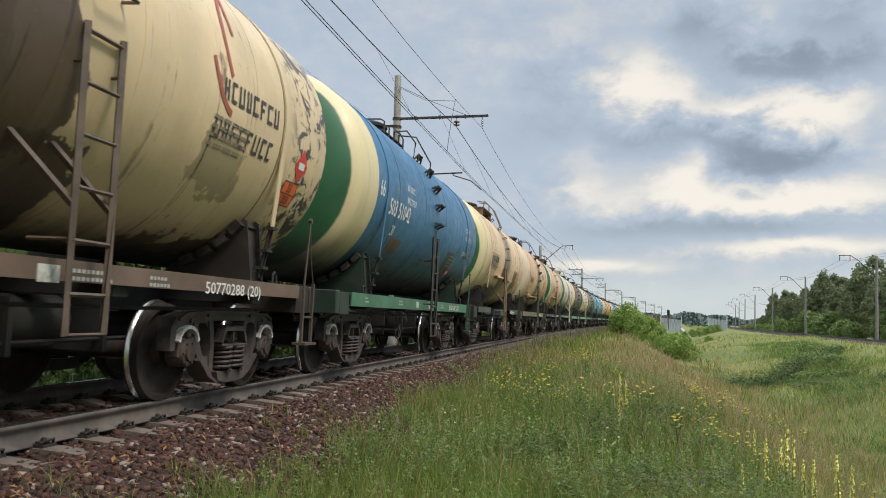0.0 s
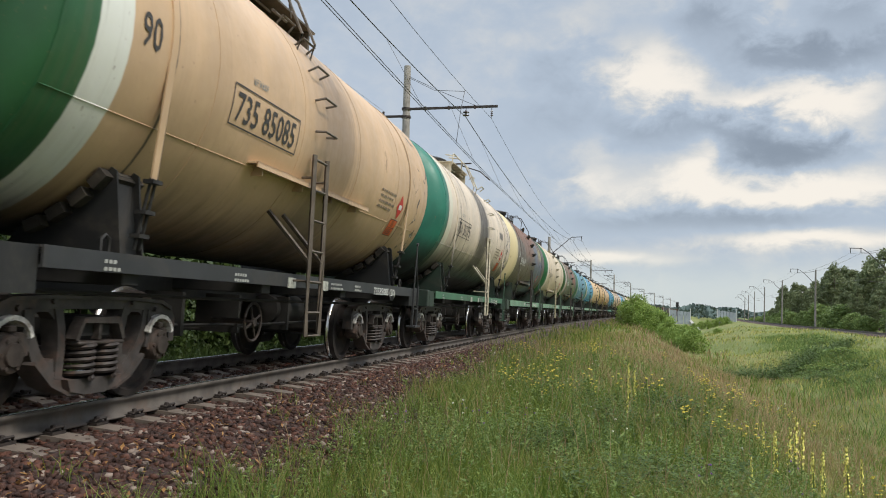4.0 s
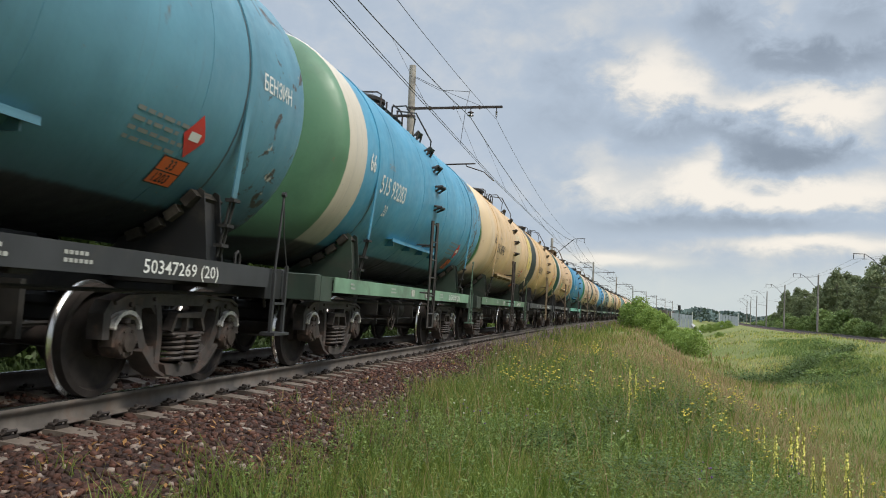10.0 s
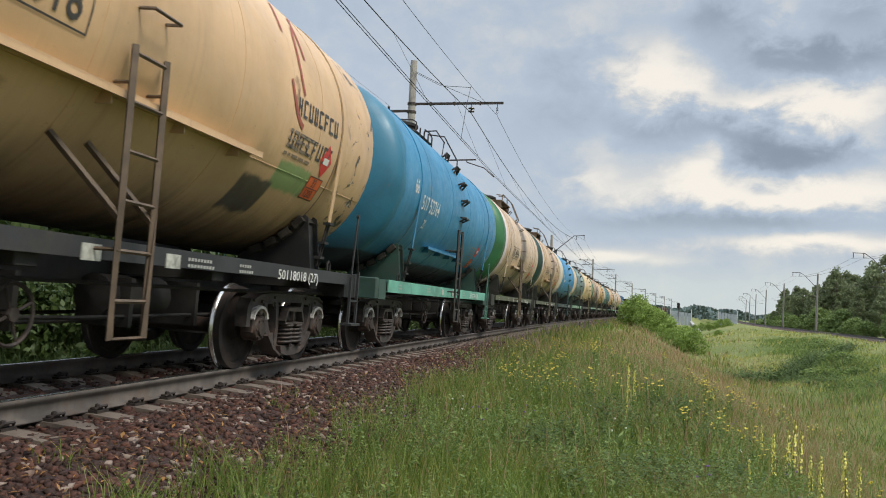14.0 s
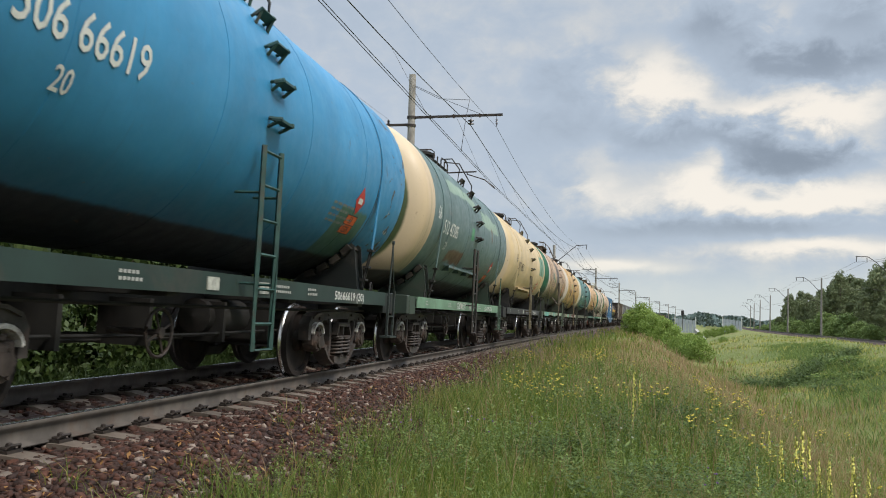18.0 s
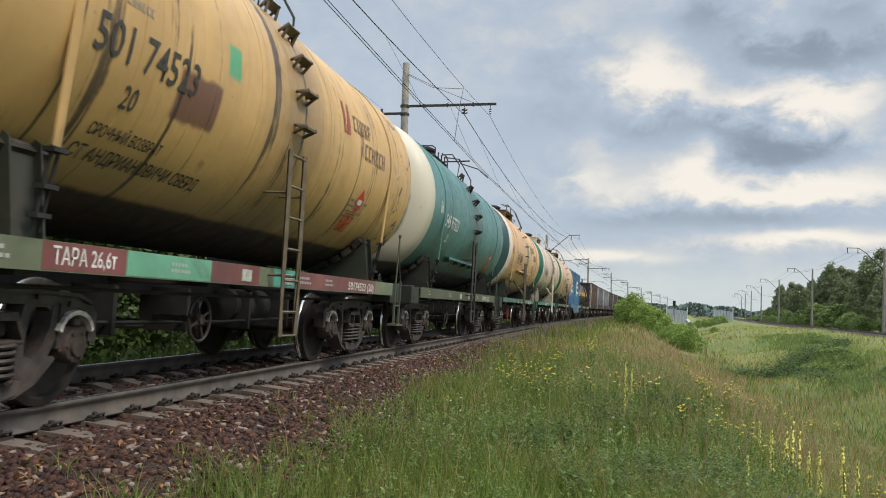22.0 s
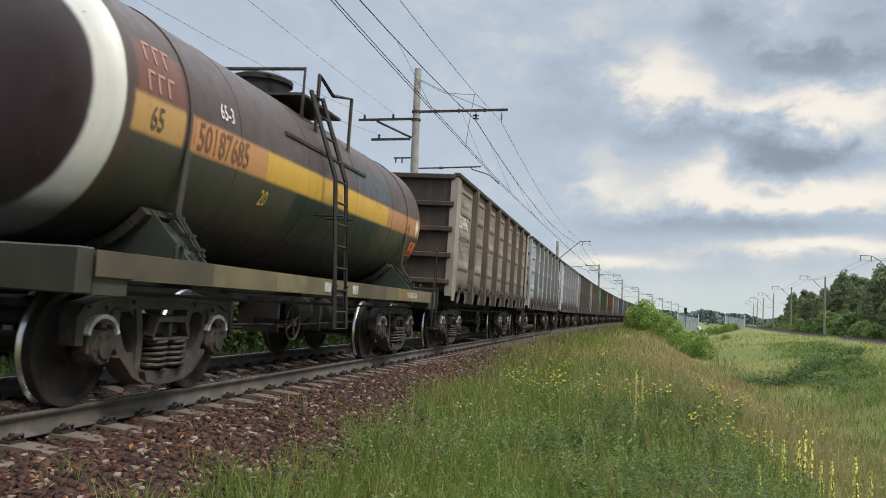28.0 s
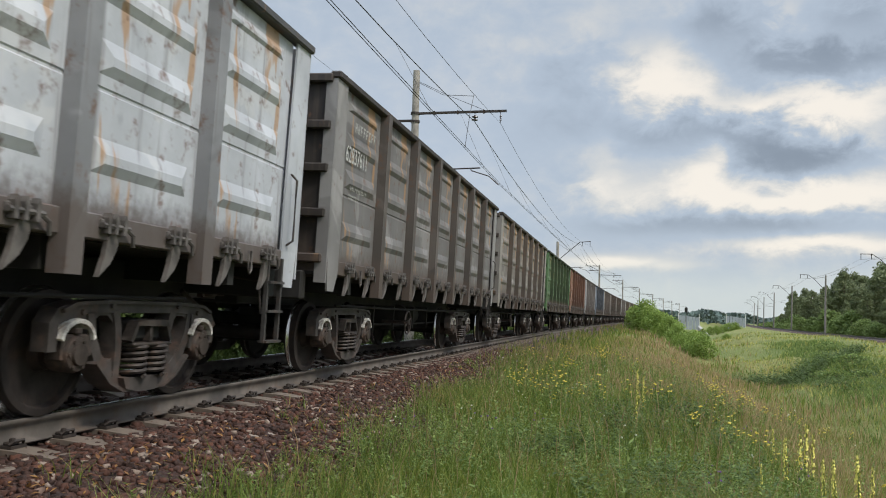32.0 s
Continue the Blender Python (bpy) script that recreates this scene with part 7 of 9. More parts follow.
    if i == 21:        # sill repainted in lengths
        for y0, y1, col, name in ((-3.80, -2.86, (0.17, 0.055, 0.05), "red"), (-2.84, -1.50, (0.13, 0.34, 0.22), "teal"), (-1.48, -0.43, (0.17, 0.055, 0.05), "red"), (-0.05, 0.55, (0.07, 0.30, 0.24), "teal"), (0.55, 3.9, (0.17, 0.060, 0.055), "red")):
            bm = bmesh.new()
            box(bm, 1.436, 1.4425, y0, y1, 1.03, 1.222)
            part("sill_panel", bm, sill_paint(col), w, "dull " + name + " length of sill")
        part("sill_lettering", flat_side(fit_width(text_mesh("ТАРА 26,6т", 0.12, 0.8), 0.72), 1.4445, -3.70, 1.07), white, w, "white tare weight")
    if i == 11:
        bm = bmesh.new()
        box(bm, 1.436, 1.4425, 0.45, 1.95, 1.03, 1.222)
        part("sill_panel", bm, sill_paint((0.13, 0.36, 0.26)), w, "pale teal length of sill")
    if i == 20:
        for y0, y1 in ((-4.6, -2.6), (-0.1, 1.0)):
            bm = bmesh.new()
            box(bm, 1.436, 1.4425, y0, y1, 1.03, 1.222)
            part("sill_panel", bm, sill_paint((0.12, 0.33, 0.28)), w, "pale teal length of sill")
    if i == 23:
        for o in w.children:
            if o.name.split(".")[0] == "hand_wheel":
                repaint(o, ink("dull_red", (0.26, 0.035, 0.025)))
                o.matrix_basis = pose(1.18, -1.82, 0.66)


def build_tanks():
    proto = {}
    for i, (kind, number, digits, mark, axle, sill, lad, code, paint, label) in enumerate(TANKS):
        if kind not in proto:
            w = proto[kind] = tank_wagon(kind)
        else:
            w = copy_thing(proto[kind], Matrix())
            w.name = "tank_wagon"
        TRAIN.append((w, TRAIN_0 + (i + 0.5) * PITCH))
        tagged(w, label, "tank wagon", "wagons of the freight train")
    for i, (kind, number, digits, mark, axle, sill, lad, code, paint, label) in enumerate(TANKS):
        w = TRAIN[i][0]
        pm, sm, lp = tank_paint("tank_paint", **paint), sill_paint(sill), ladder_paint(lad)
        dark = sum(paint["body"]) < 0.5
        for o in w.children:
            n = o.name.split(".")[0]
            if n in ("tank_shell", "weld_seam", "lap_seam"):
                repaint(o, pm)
            elif n == "side_sill":
                repaint(o, sm)
            elif n == "corner_step":
                repaint(o, sill_paint(tuple(0.45 * k + 0.015 for k in sill)))
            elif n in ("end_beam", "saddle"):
                # dark sill-coloured paint, deepened for the shade under the tank
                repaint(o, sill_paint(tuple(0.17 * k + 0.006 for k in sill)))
            elif n in ("ladder", "step_iron"):
                repaint(o, lp)
                for q in o.children:
                    repaint(q, lp)
            elif n in ("side_shelf", "tie_band"):
                repaint(o, pm)
            elif n == "platform" and kind == "old" and not dark:
                repaint(o, ladder_paint((0.16, 0.105, 0.07)))
            elif n in ("platform", "railing") and kind == "new":
                repaint(o, lp)
        if kind == "new":
            tank_lettering(w, TANK_R, TANK_Z, number, digits, mark, axle, True, -3.62 if i in (2, 5, 24) else -2.70, 2.585, 0.27, seed=i)
        else:
            tank_lettering(w, TANK_R, TANK_Z, number, digits, mark, axle, False, seed=i)
        placards(w, TANK_R, TANK_Z, *PLACARDS.get(i, (3.15, -0.66, 3.10, -1.04) if kind == "old" else (3.45, -0.38, 3.40, -0.75)), code)
        extra_marks(i, w)


def build_rest_of_train():
    x = TRAIN_0 + len(TANKS) * PITCH
    f = container_flat(FLAT_LEN)
    tagged(f, "blue container flat wagon carrying two containers", "flat wagon", "wagons of the freight train")
    TRAIN.append((f, x + FLAT_LEN / 2))
    c = container()
    tagged(c, "blue corrugated shipping container with a cream emblem on a flat wagon", "container", "containers on the flat wagon")
    c2 = copy_thing(c, Matrix())
    for ob, dy in ((c, -3.09), (c2, 3.09)):
        LOADS.append((ob, x + FLAT_LEN / 2 + dy, 1.305))
    x += FLAT_LEN
    w = tank_wagon("acid", ACID_R, ACID_Z, 4.75, 0.38)
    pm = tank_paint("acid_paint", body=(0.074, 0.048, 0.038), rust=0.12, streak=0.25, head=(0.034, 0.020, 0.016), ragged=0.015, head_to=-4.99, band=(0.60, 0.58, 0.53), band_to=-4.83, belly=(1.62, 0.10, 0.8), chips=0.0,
                    patches=[((0.050, 0.048, 0.036), -4.7, 4.9, 1.3, 2.25), ((0.012, 0.020, 0.017), -1.3, 2.2, 1.4, 2.24), ((0.150, 0.060, 0.036), -4.7, -3.95, 2.56, 3.02), ((0.47, 0.27, 0.085), -4.74, -3.95, 2.24, 2.56), ((0.50, 0.23, 0.085), -3.85, -2.2, 2.24, 2.56), ((0.58, 0.34, 0.04), -2.2, 2.6, 2.24, 2.56), ((0.42, 0.19, 0.07), 2.6, 4.9, 2.24, 2.56), ((0.05, 0.055, 0.06), 0.8, 2.9, 2.62, 3.0)], wob=0.01)
    for o in w.children:
        n = o.name.split(".")[0]
        if n in ("tank_shell", "weld_seam", "lap_seam", "tie_band"):
            repaint(o, pm)
        elif n in ("side_sill", "end_beam"):
            repaint(o, sill_paint((0.135, 0.108, 0.055) if n == "side_sill" else (0.042, 0.040, 0.028)))
        elif n == "saddle":
            repaint(o, sill_paint((0.036, 0.046, 0.032)))
    for y0, y1, col in ((-5.4, -3.7, (0.075, 0.058, 0.036)), (-2.3, -1.5, (0.17, 0.145, 0.070)), (0.5, 1.9, (0.085, 0.060, 0.036)), (2.6, 3.6, (0.19, 0.135, 0.050))):
        bm = bmesh.new()
        box(bm, 1.436, 1.4425, y0, y1, 1.03, 1.222)
        part("sill_panel", bm, sill_paint(col), w, "olive-brown grimy length of sill")
    R, zc = ACID_R, ACID_Z
    part("wagon_number", wrap(text_mesh("50187685", 0.26, 0.72), R, zc, -3.72, -0.19), ink("worn_brown", (0.17, 0.085, 0.040)), w, "worn brown wagon number")
    part("capacity_mark", wrap(text_mesh("65-3", 0.16, 0.72), R, zc, -3.30, 0.20), ink("white", WHITE), w, "small white tare mark")
    part("capacity_mark", wrap(text_mesh("65", 0.2, 0.75), R, zc, -4.5, -0.17), ink("worn_olive", (0.10, 0.075, 0.030)), w)
    part("axle_mark", wrap(text_mesh("20", 0.18, 0.75), R, zc, -2.2, -0.52), ink("yellow", (0.55, 0.38, 0.08)), w)
    rows = [r for j in (0, 1) for i in range(3) for r in ((i * 0.15, i * 0.15 + 0.03, j * 0.26, j * 0.26 + 0.18), (i * 0.15 + 0.03, i * 0.15 + 0.11, j * 0.26 + 0.15, j * 0.26 + 0.18))]
    part("owner_mark", wrap(bars(rows), R, zc, -4.55, 0.14), ink("pale_pink", (0.38, 0.19, 0.14)), w)
    bm = bars([(-0.2, 0.16, j * 0.07, j * 0.07 + 0.07) for j in range(4)])
    part("orange_plate", wrap(bm, R, zc, 4.5, -0.62), ink("orange", ORANGE), w, "orange hazard plate")
    for t, dz in (("80", -0.46), ("1830", -0.60)):
        part("plate_digits", wrap(text_mesh(t, 0.1, 0.85), R, zc, 4.33 if len(t) == 4 else 4.4, dz, 0.010), ink("black", BLACK), w)
    bm = bmesh.new()
    bm.faces.new([bm.verts.new((a, b, 0)) for a, b in ((0, -0.16), (0.11, 0), (0, 0.16), (-0.11, 0))])
    part("hazard_diamond", wrap(bm, R, zc, 4.5, -0.05, 0.012), ink("white", WHITE), w, "white hazard diamond")
    part("sill_lettering", flat_side(text_mesh("50187685 (20)", 0.095, 0.8), 1.4445, 3.2, 1.08), ink("white", WHITE), w)
    tagged(w, "slim dark brown tank wagon with a yellow stripe", "tank wagon", "wagons of the freight train")
    TRAIN.append((w, x + PITCH / 2))
    x += PITCH
    g0 = gondola()
    greys = [(0.232, 0.196, 0.152), (0.35, 0.36, 0.355), (0.50, 0.52, 0.53), (0.17, 0.163, 0.150), (0.19, 0.175, 0.15), (0.060, 0.12, 0.045), (0.19, 0.095, 0.06), (0.27, 0.27, 0.27), (0.10, 0.13, 0.17), (0.22, 0.205, 0.185), (0.13, 0.115, 0.10)]
    rusts = [0.24, 0.25, 0.48, 0.45, 0.5, 0.3, 0.6, 0.3, 0.3, 0.4, 0.5]
    words = ["grey-brown", "light grey", "pale grey", "dark sooty grey", "brownish grey", "green", "rust-brown", "grey", "blue-grey", "dusty grey", "dark brown"]
    marks = ["62334842", "62711016", "61310254", "62837611"]
    greys = [(r, g, b * 1.06) for r, g, b in greys]
    made = []
    for i in range(18):
        w = g0 if i == 0 else copy_thing(g0, Matrix())
        w.name = "gondola_wagon"
        made.append(w)
        TRAIN.append((w, x + GONDOLA_LEN * (i + 0.5)))
    for i, w in enumerate(made):
        k = i if i < 11 else 3 + (i * 5) % 8
        pm = body_paint("open_wagon_paint", greys[k], rusts[k], 0.5, [min(0.5, c * 1.5 + 0.04) for c in greys[k]])
        # posts, chords and end walls take darker copies of the wall colour
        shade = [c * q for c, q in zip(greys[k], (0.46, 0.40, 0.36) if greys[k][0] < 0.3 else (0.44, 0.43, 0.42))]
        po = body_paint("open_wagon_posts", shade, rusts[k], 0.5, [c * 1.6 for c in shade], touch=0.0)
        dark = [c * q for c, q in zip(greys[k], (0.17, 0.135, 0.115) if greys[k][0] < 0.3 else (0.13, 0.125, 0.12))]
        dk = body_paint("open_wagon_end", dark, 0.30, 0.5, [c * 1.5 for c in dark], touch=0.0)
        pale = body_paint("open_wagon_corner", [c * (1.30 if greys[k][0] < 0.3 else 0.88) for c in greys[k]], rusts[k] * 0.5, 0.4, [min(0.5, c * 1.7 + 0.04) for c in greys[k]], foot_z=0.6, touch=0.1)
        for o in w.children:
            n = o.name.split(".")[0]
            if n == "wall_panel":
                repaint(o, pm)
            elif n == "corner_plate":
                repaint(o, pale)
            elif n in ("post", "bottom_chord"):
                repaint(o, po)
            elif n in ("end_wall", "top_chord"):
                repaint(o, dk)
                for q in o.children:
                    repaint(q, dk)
        X = 1.471
        if i < 4:
            part("wagon_number", flat_side(text_mesh(marks[i], 0.28 if i == 0 else 0.22, 0.72), X + 0.020, -6.08 if i == 0 else -5.95, 2.73 if i == 0 else 2.82), ink("white", WHITE) if i == 0 else ink("pale_grey", (0.42, 0.42, 0.40)), w, "chalky white wagon number")
            part("owner_mark", flat_side(bars(word_bars(8, 0.13, 0.3, 30 + i)), X + 0.075, -5.80, 3.22), ink("grey", (0.34, 0.34, 0.31)), w, "worn pale lettering as plain blocks")
            part("repair_lettering", flat_side(bars(word_bars(11, 0.075, 0.3, 40 + i)), X + 0.02, -5.70, 2.46), ink("grey", (0.34, 0.34, 0.31)), w)
        for j in range(3 if i < 3 else 1):
            part("small_lettering", flat_side(bars(word_bars(6, 0.06, 0.35, 90 + 3 * i + j)), X + 0.02, -5.75 + 0.12 * j, 2.34 - j * 0.10), ink("grey", (0.34, 0.34, 0.31)), w, "small worn lettering")
        if i == 1:
            rows = []
            for q in (0.0, 0.40, 0.80):
                rows += [(q, q + 0.05, 0, 0.42), (q + 0.25, q + 0.30, 0, 0.42), (q + 0.05, q + 0.25, 0.37, 0.42), (q + 0.05, q + 0.25, 0.0, 0.05)]
            part("owner_mark", flat_side(bars(rows), X + 0.070, 4.75, 2.72), ink("pale_grey", (0.42, 0.42, 0.40)), w, "white owner's mark as plain frames")
        tagged(w, words[k] + " steel gondola wagon with ribbed rusty walls", "gondola wagon", "wagons of the freight train")


LOADS = []
ACID_R, ACID_Z = 1.18, 2.47
build_tanks()
build_rest_of_train()


# ---- overhead line ----
MAST_0, MAST_STEP, MAST_OFF = 35.94, 64.19, -4.46


def mast_meshes():
    bm = bmesh.new()
    n = 14
    tube(bm, [(0, 0, -0.9), (0, 0, 4.0), (0, 0, 8.0), (0, 0, 12.0)], 0.235, n, 0.155)
    out = {"pole": finish(bm, "pole", 40)}
    bm = bmesh.new()
    box(bm, 0.15, 4.25, -0.05, 0.05, 9.93, 10.03)
    for x in (0.9, 2.0, 3.2):
        box(bm, x - 0.03, x + 0.03, -0.07, 0.07, 9.9, 10.06)
    for z in (9.98, 9.6):
        lathe(bm, [(0.20, z - 0.05), (0.215, z - 0.05), (0.215, z + 0.05), (0.20, z + 0.05)], (0, 0, 1), (0, 0, 0), 14)
    out["cross_arm"] = finish(bm, "cross_arm")
    bm = bmesh.new()
    box(bm, -2.78, -0.15, -0.05, 0.05, 9.60, 9.70)
    box(bm, -2.12, -0.25, -0.05, 0.05, 8.66, 8.76)
    tube(bm, [(-1.9, 0, 9.58), (-0.2, 0, 8.78)], 0.05, 4)
    for x in (-2.5, -1.1):
        lathe(bm, [(0.0, 0.0), (0.05, 0.0), (0.07, 0.07), (0.03, 0.09), (0.07, 0.15), (0.0, 0.22)], (0, 0, 1), (x, 0, 9.70), 8)
    lathe(bm, [(0.0, 0.0), (0.05, 0.0), (0.07, 0.07), (0.03, 0.09), (0.07, 0.15), (0.0, 0.22)], (0, 0, 1), (-1.75, 0, 8.76), 8)
    out["feeder_arm"] = finish(bm, "feeder_arm")
    bm = bmesh.new()
    tube(bm, [(0.2, 0, 7.34), (1.5, 0, 7.36), (3.1, 0, 7.40)], 0.035, 6)
    lathe(bm, [(0.0, 1.15), (0.06, 1.15), (0.05, 1.2), (0.07, 1.25), (0.05, 1.3), (0.06, 1.35), (0.0, 1.36)], (1, 0, 0), (0, 0, 7.355), 8)
    tube(bm, [(2.65, 0, 7.40), (2.70, 0, 7.28), (3.5, 0, 7.02), (3.95, 0, 6.62)], 0.025, 5)
    box(bm, -1.0, 0.1, -0.03, 0.03, 7.80, 7.86)
    for x in (-0.9, -0.6):
        tube(bm, [(x, 0, 7.8), (x, 0, 7.6)], 0.035, 5)
    out["registration_arm"] = finish(bm, "registration_arm")
    bm = bmesh.new()
    tube(bm, [(2.80, 0, 9.93), (2.80, 0, 9.86)], 0.02, 5)
    for z in (9.76, 9.62):
        lathe(bm, [(0.0, -0.05), (0.05, -0.05), (0.15, -0.03), (0.14, 0.0), (0.05, 0.03), (0.04, 0.07), (0.0, 0.07)], (0, 0, 1), (2.80, 0, z), 12)
    tube(bm, [(3.98, 0, 9.93), (3.98, 0, 9.45)], 0.015, 5)
    for z in (9.75, 9.66, 9.57):
        lathe(bm, [(0.0, -0.02), (0.06, -0.015), (0.05, 0.015), (0.0, 0.03)], (0, 0, 1), (3.98, 0, z), 8)
    out["insulators"] = finish(bm, "insulator", 50)
    return out


def build_masts():
    mm = mast_meshes()
    mats = dict(pole=M_CONCRETE, cross_arm=M_IRON, feeder_arm=M_IRON, registration_arm=M_IRON, insulators=M_INSUL)
    labels = dict(pole="tapered grey concrete pole", cross_arm="dark steel cross arm", feeder_arm="pair of steel brackets", registration_arm="thin arm that holds the contact wire", insulators="brown insulators")
    names = dict(insulators="insulator")
    for k, me in mm.items():
        me.materials.append(mats[k])
    bm = bmesh.new()
    tube(bm, [(0, 0, -0.9), (0, 0, 5.0), (0, 0, 9.9)], 0.225, 14, 0.16)
    short = finish(bm, "pole", 40)
    short.materials.append(M_CONCRETE)
    bm = bmesh.new()
    tube(bm, [(0.1, 0, 7.65), (1.4, 0, 8.75), (2.7, 0, 9.85), (4.0, 0, 9.92)], 0.045, 5)
    tube(bm, [(0.1, 0, 9.6), (1.4, 0, 8.80)], 0.012, 4)
    for x in (3.0, 3.9):
        tube(bm, [(x, 0, 9.88), (x, 0, 9.35)], 0.03, 6)
    bracket = finish(bm, "bracket_arm")
    bracket.materials.append(M_IRON)
    for i in range(-1, 9):
        w = tagged(new("catenary_mast"), "concrete catenary mast with steel arms beside the track", "catenary mast", "overhead line masts")
        w.matrix_basis = at_line(MAST_0 + i * MAST_STEP, MAST_OFF, -0.85 if i > 1 else 0.0)
        if i == 1:
            tagged(w, "shorter concrete catenary mast with a raised bracket")
            sub("pole", short, w, None, labels["pole"])
            sub("bracket_arm", bracket, w, None, "bent steel bracket arm")
            sub("registration_arm", mm["registration_arm"], w, pose(0, 0, -0.6), labels["registration_arm"])
            continue
        for k, me in mm.items():
            lift = pose(0, 0, 2.1) if k == "feeder_arm" and i > 1 else None
            sub(names.get(k, k), me, w, lift, labels[k])
        w.matrix_basis = w.matrix_basis @ pose(0, 0, 0, 0, -0.4 * math.sin(i * 2.1), 0)


def wire(name, lab, o_a, z_a, sag, r, i, seg=14):
    """One span of an overhead wire, from mast i to the next."""
    bm = bmesh.new()
    pts = []
    for j in range(seg + 1):
        t = j / seg
        x, y, _t = line(MAST_0 + (i + t) * MAST_STEP, o_a)
        pts.append((x, y, z_a - sag * 4 * t * (1 - t)))
    tube(bm, pts, r, 4)
    tagged(part(name, bm, M_WIRE), lab + " of the overhead line", "overhead wire", "overhead wires")


def build_wires():
    for name, o, z, sag, r, lab in (("messenger_wire", MAST_OFF + 2.80, 9.52, 0.98, 0.020, "thick dark carrying cable"), ("contact_wire", MAST_OFF + 3.95, 6.66, -0.14, 0.012, "double contact wire"),
                                    ("contact_wire", MAST_OFF + 4.03, 6.66, -0.14, 0.012, "double contact wire"), ("feeder_wire", MAST_OFF + 3.98, 9.42, 1.1, 0.010, "thin feeder wire"),
                                    ("feeder_wire", MAST_OFF - 2.5, 9.92, 1.8, 0.006, "thin feeder wire"), ("feeder_wire", MAST_OFF - 1.1, 9.92, 0.5, 0.006, "thin feeder wire"), ("feeder_wire", MAST_OFF - 1.75, 8.95, 2.0, 0.006, "thin feeder wire")):
        for i in (range(-1, 6) if o > MAST_OFF else (-1, 2, 3)):
            wire(name, lab, o, z, sag, r, i)
    for i in range(-1, 2):
        for t in (0.06, 0.2, 0.35, 0.5, 0.65, 0.8, 0.94):
            s = MAST_0 + (i + t) * MAST_STEP
            f = 4 * t * (1 - t)
            x0, y0, _t = line(s, MAST_OFF + 2.80)
            x1, y1, _t = line(s, MAST_OFF + 3.97)
            bm = bmesh.new()
            tube(bm, [(x0, y0, 9.52 - 0.98 * f), (x1, y1, 6.67 + 0.14 * f)], 0.006, 4)
            tagged(part("dropper_wire", bm, M_WIRE), "thin dropper between the carrying cable and contact wire", "overhead wire", "droppers")


def build_right_poles():
    bm = bmesh.new()
    tube(bm, [(0, 0, -0.6), (0, 0, 5.0), (0, 0, 10.9)], 0.22, 12, 0.15)
    pole = finish(bm, "pole", 40)
    pole.materials.append(M_OLDPOLE)
    bm = bmesh.new()
    tube(bm, [(-0.1, 0, 8.0), (-2.2, 0, 10.2), (-3.2, 0, 10.9), (-4.7, 0, 10.9)], 0.05, 5)
    tube(bm, [(-0.1, 0, 10.6), (-2.2, 0, 10.2)], 0.012, 4)
    tube(bm, [(-0.1, 0, 6.3), (-2.6, 0, 6.5)], 0.03, 4)
    for x in (-3.3, -4.6):
        tube(bm, [(x, 0, 10.9), (x, 0, 10.2)], 0.05, 6)
    arm = finish(bm, "bracket_arm")
    arm.materials.append(M_IRON)
    for s in RIGHT_POLES:
        w = tagged(new("catenary_mast"), "concrete mast with a bent bracket beside the second track", "catenary mast", "masts of the second track")
        w.matrix_basis = at_line(s, RIGHT_LINE + 3.3, -0.7) @ pose(0, 0, 0, 0, 1.2, 0)
        sub("pole", pole, w)
        sub("bracket_arm", arm, w)
    for o, z in ((RIGHT_LINE + 0.0, 9.5), (RIGHT_LINE - 1.3, 9.5), (RIGHT_LINE, 6.0)):
        for s0, s1 in zip(RIGHT_POLES, RIGHT_POLES[1:]):
            bm = bmesh.new()
            pts = [(*line(s0 + (s1 - s0) * t, o)[:2], z - (3.0 * t * (1 - t) if z > 6 else 0)) for t in np.linspace(0, 1, 9)]
            tube(bm, pts, 0.014, 4)
            tagged(part("overhead_wire", bm, M_WIRE), "overhead wire of the second track", "overhead wire", "overhead wires")


RIGHT_POLES = [67, 121.5, 176, 230.5, 285, 339.5, 394, 448.5]
def build_jumpers():
    """Loose leads beside the first mast that join the wires, and the stay of its arm."""
    def at(s, o, z):
        return (*line(s, o)[:2], z)
    for pts, lab in (([at(29.6, MAST_OFF + 3.98, 9.02), at(29.3, MAST_OFF + 3.9, 8.2), at(28.6, MAST_OFF + 3.95, 7.3), at(28.2, MAST_OFF + 3.97, 6.7)], "looped lead between feeder and contact wire"),
                     ([at(MAST_0, MAST_OFF + 0.1, 11.5), at(MAST_0, MAST_OFF + 1.6, 10.75), at(MAST_0, MAST_OFF + 3.3, 10.02)], "thin stay of the cross arm"),
                     ([at(MAST_0, MAST_OFF + 0.1, 11.45), at(33.0, MAST_OFF + 2.0, 10.0), at(29.9, MAST_OFF + 3.9, 9.05)], "slack lead from the mast")):
        bm = bmesh.new()
        tube(bm, pts, 0.011, 4)
        tagged(part("jumper_wire", bm, M_WIRE), lab, "overhead wire", "overhead wires")


build_masts()
build_wires()
build_jumpers()
build_right_poles()


# ---- plants ----
def camera_ring(rng, n, r0, r1, a0=-42.0, a1=24.0):
    """Random plan places, even over the ground, in a wedge seen from where the walk begins; returned along and across the line."""
    r = np.sqrt(r0 * r0 + (r1 * r1 - r0 * r0) * rng.random(n))
    a = np.radians(a0 + (a1 - a0) * rng.random(n))
    return r * np.sin(a), r * np.cos(a)


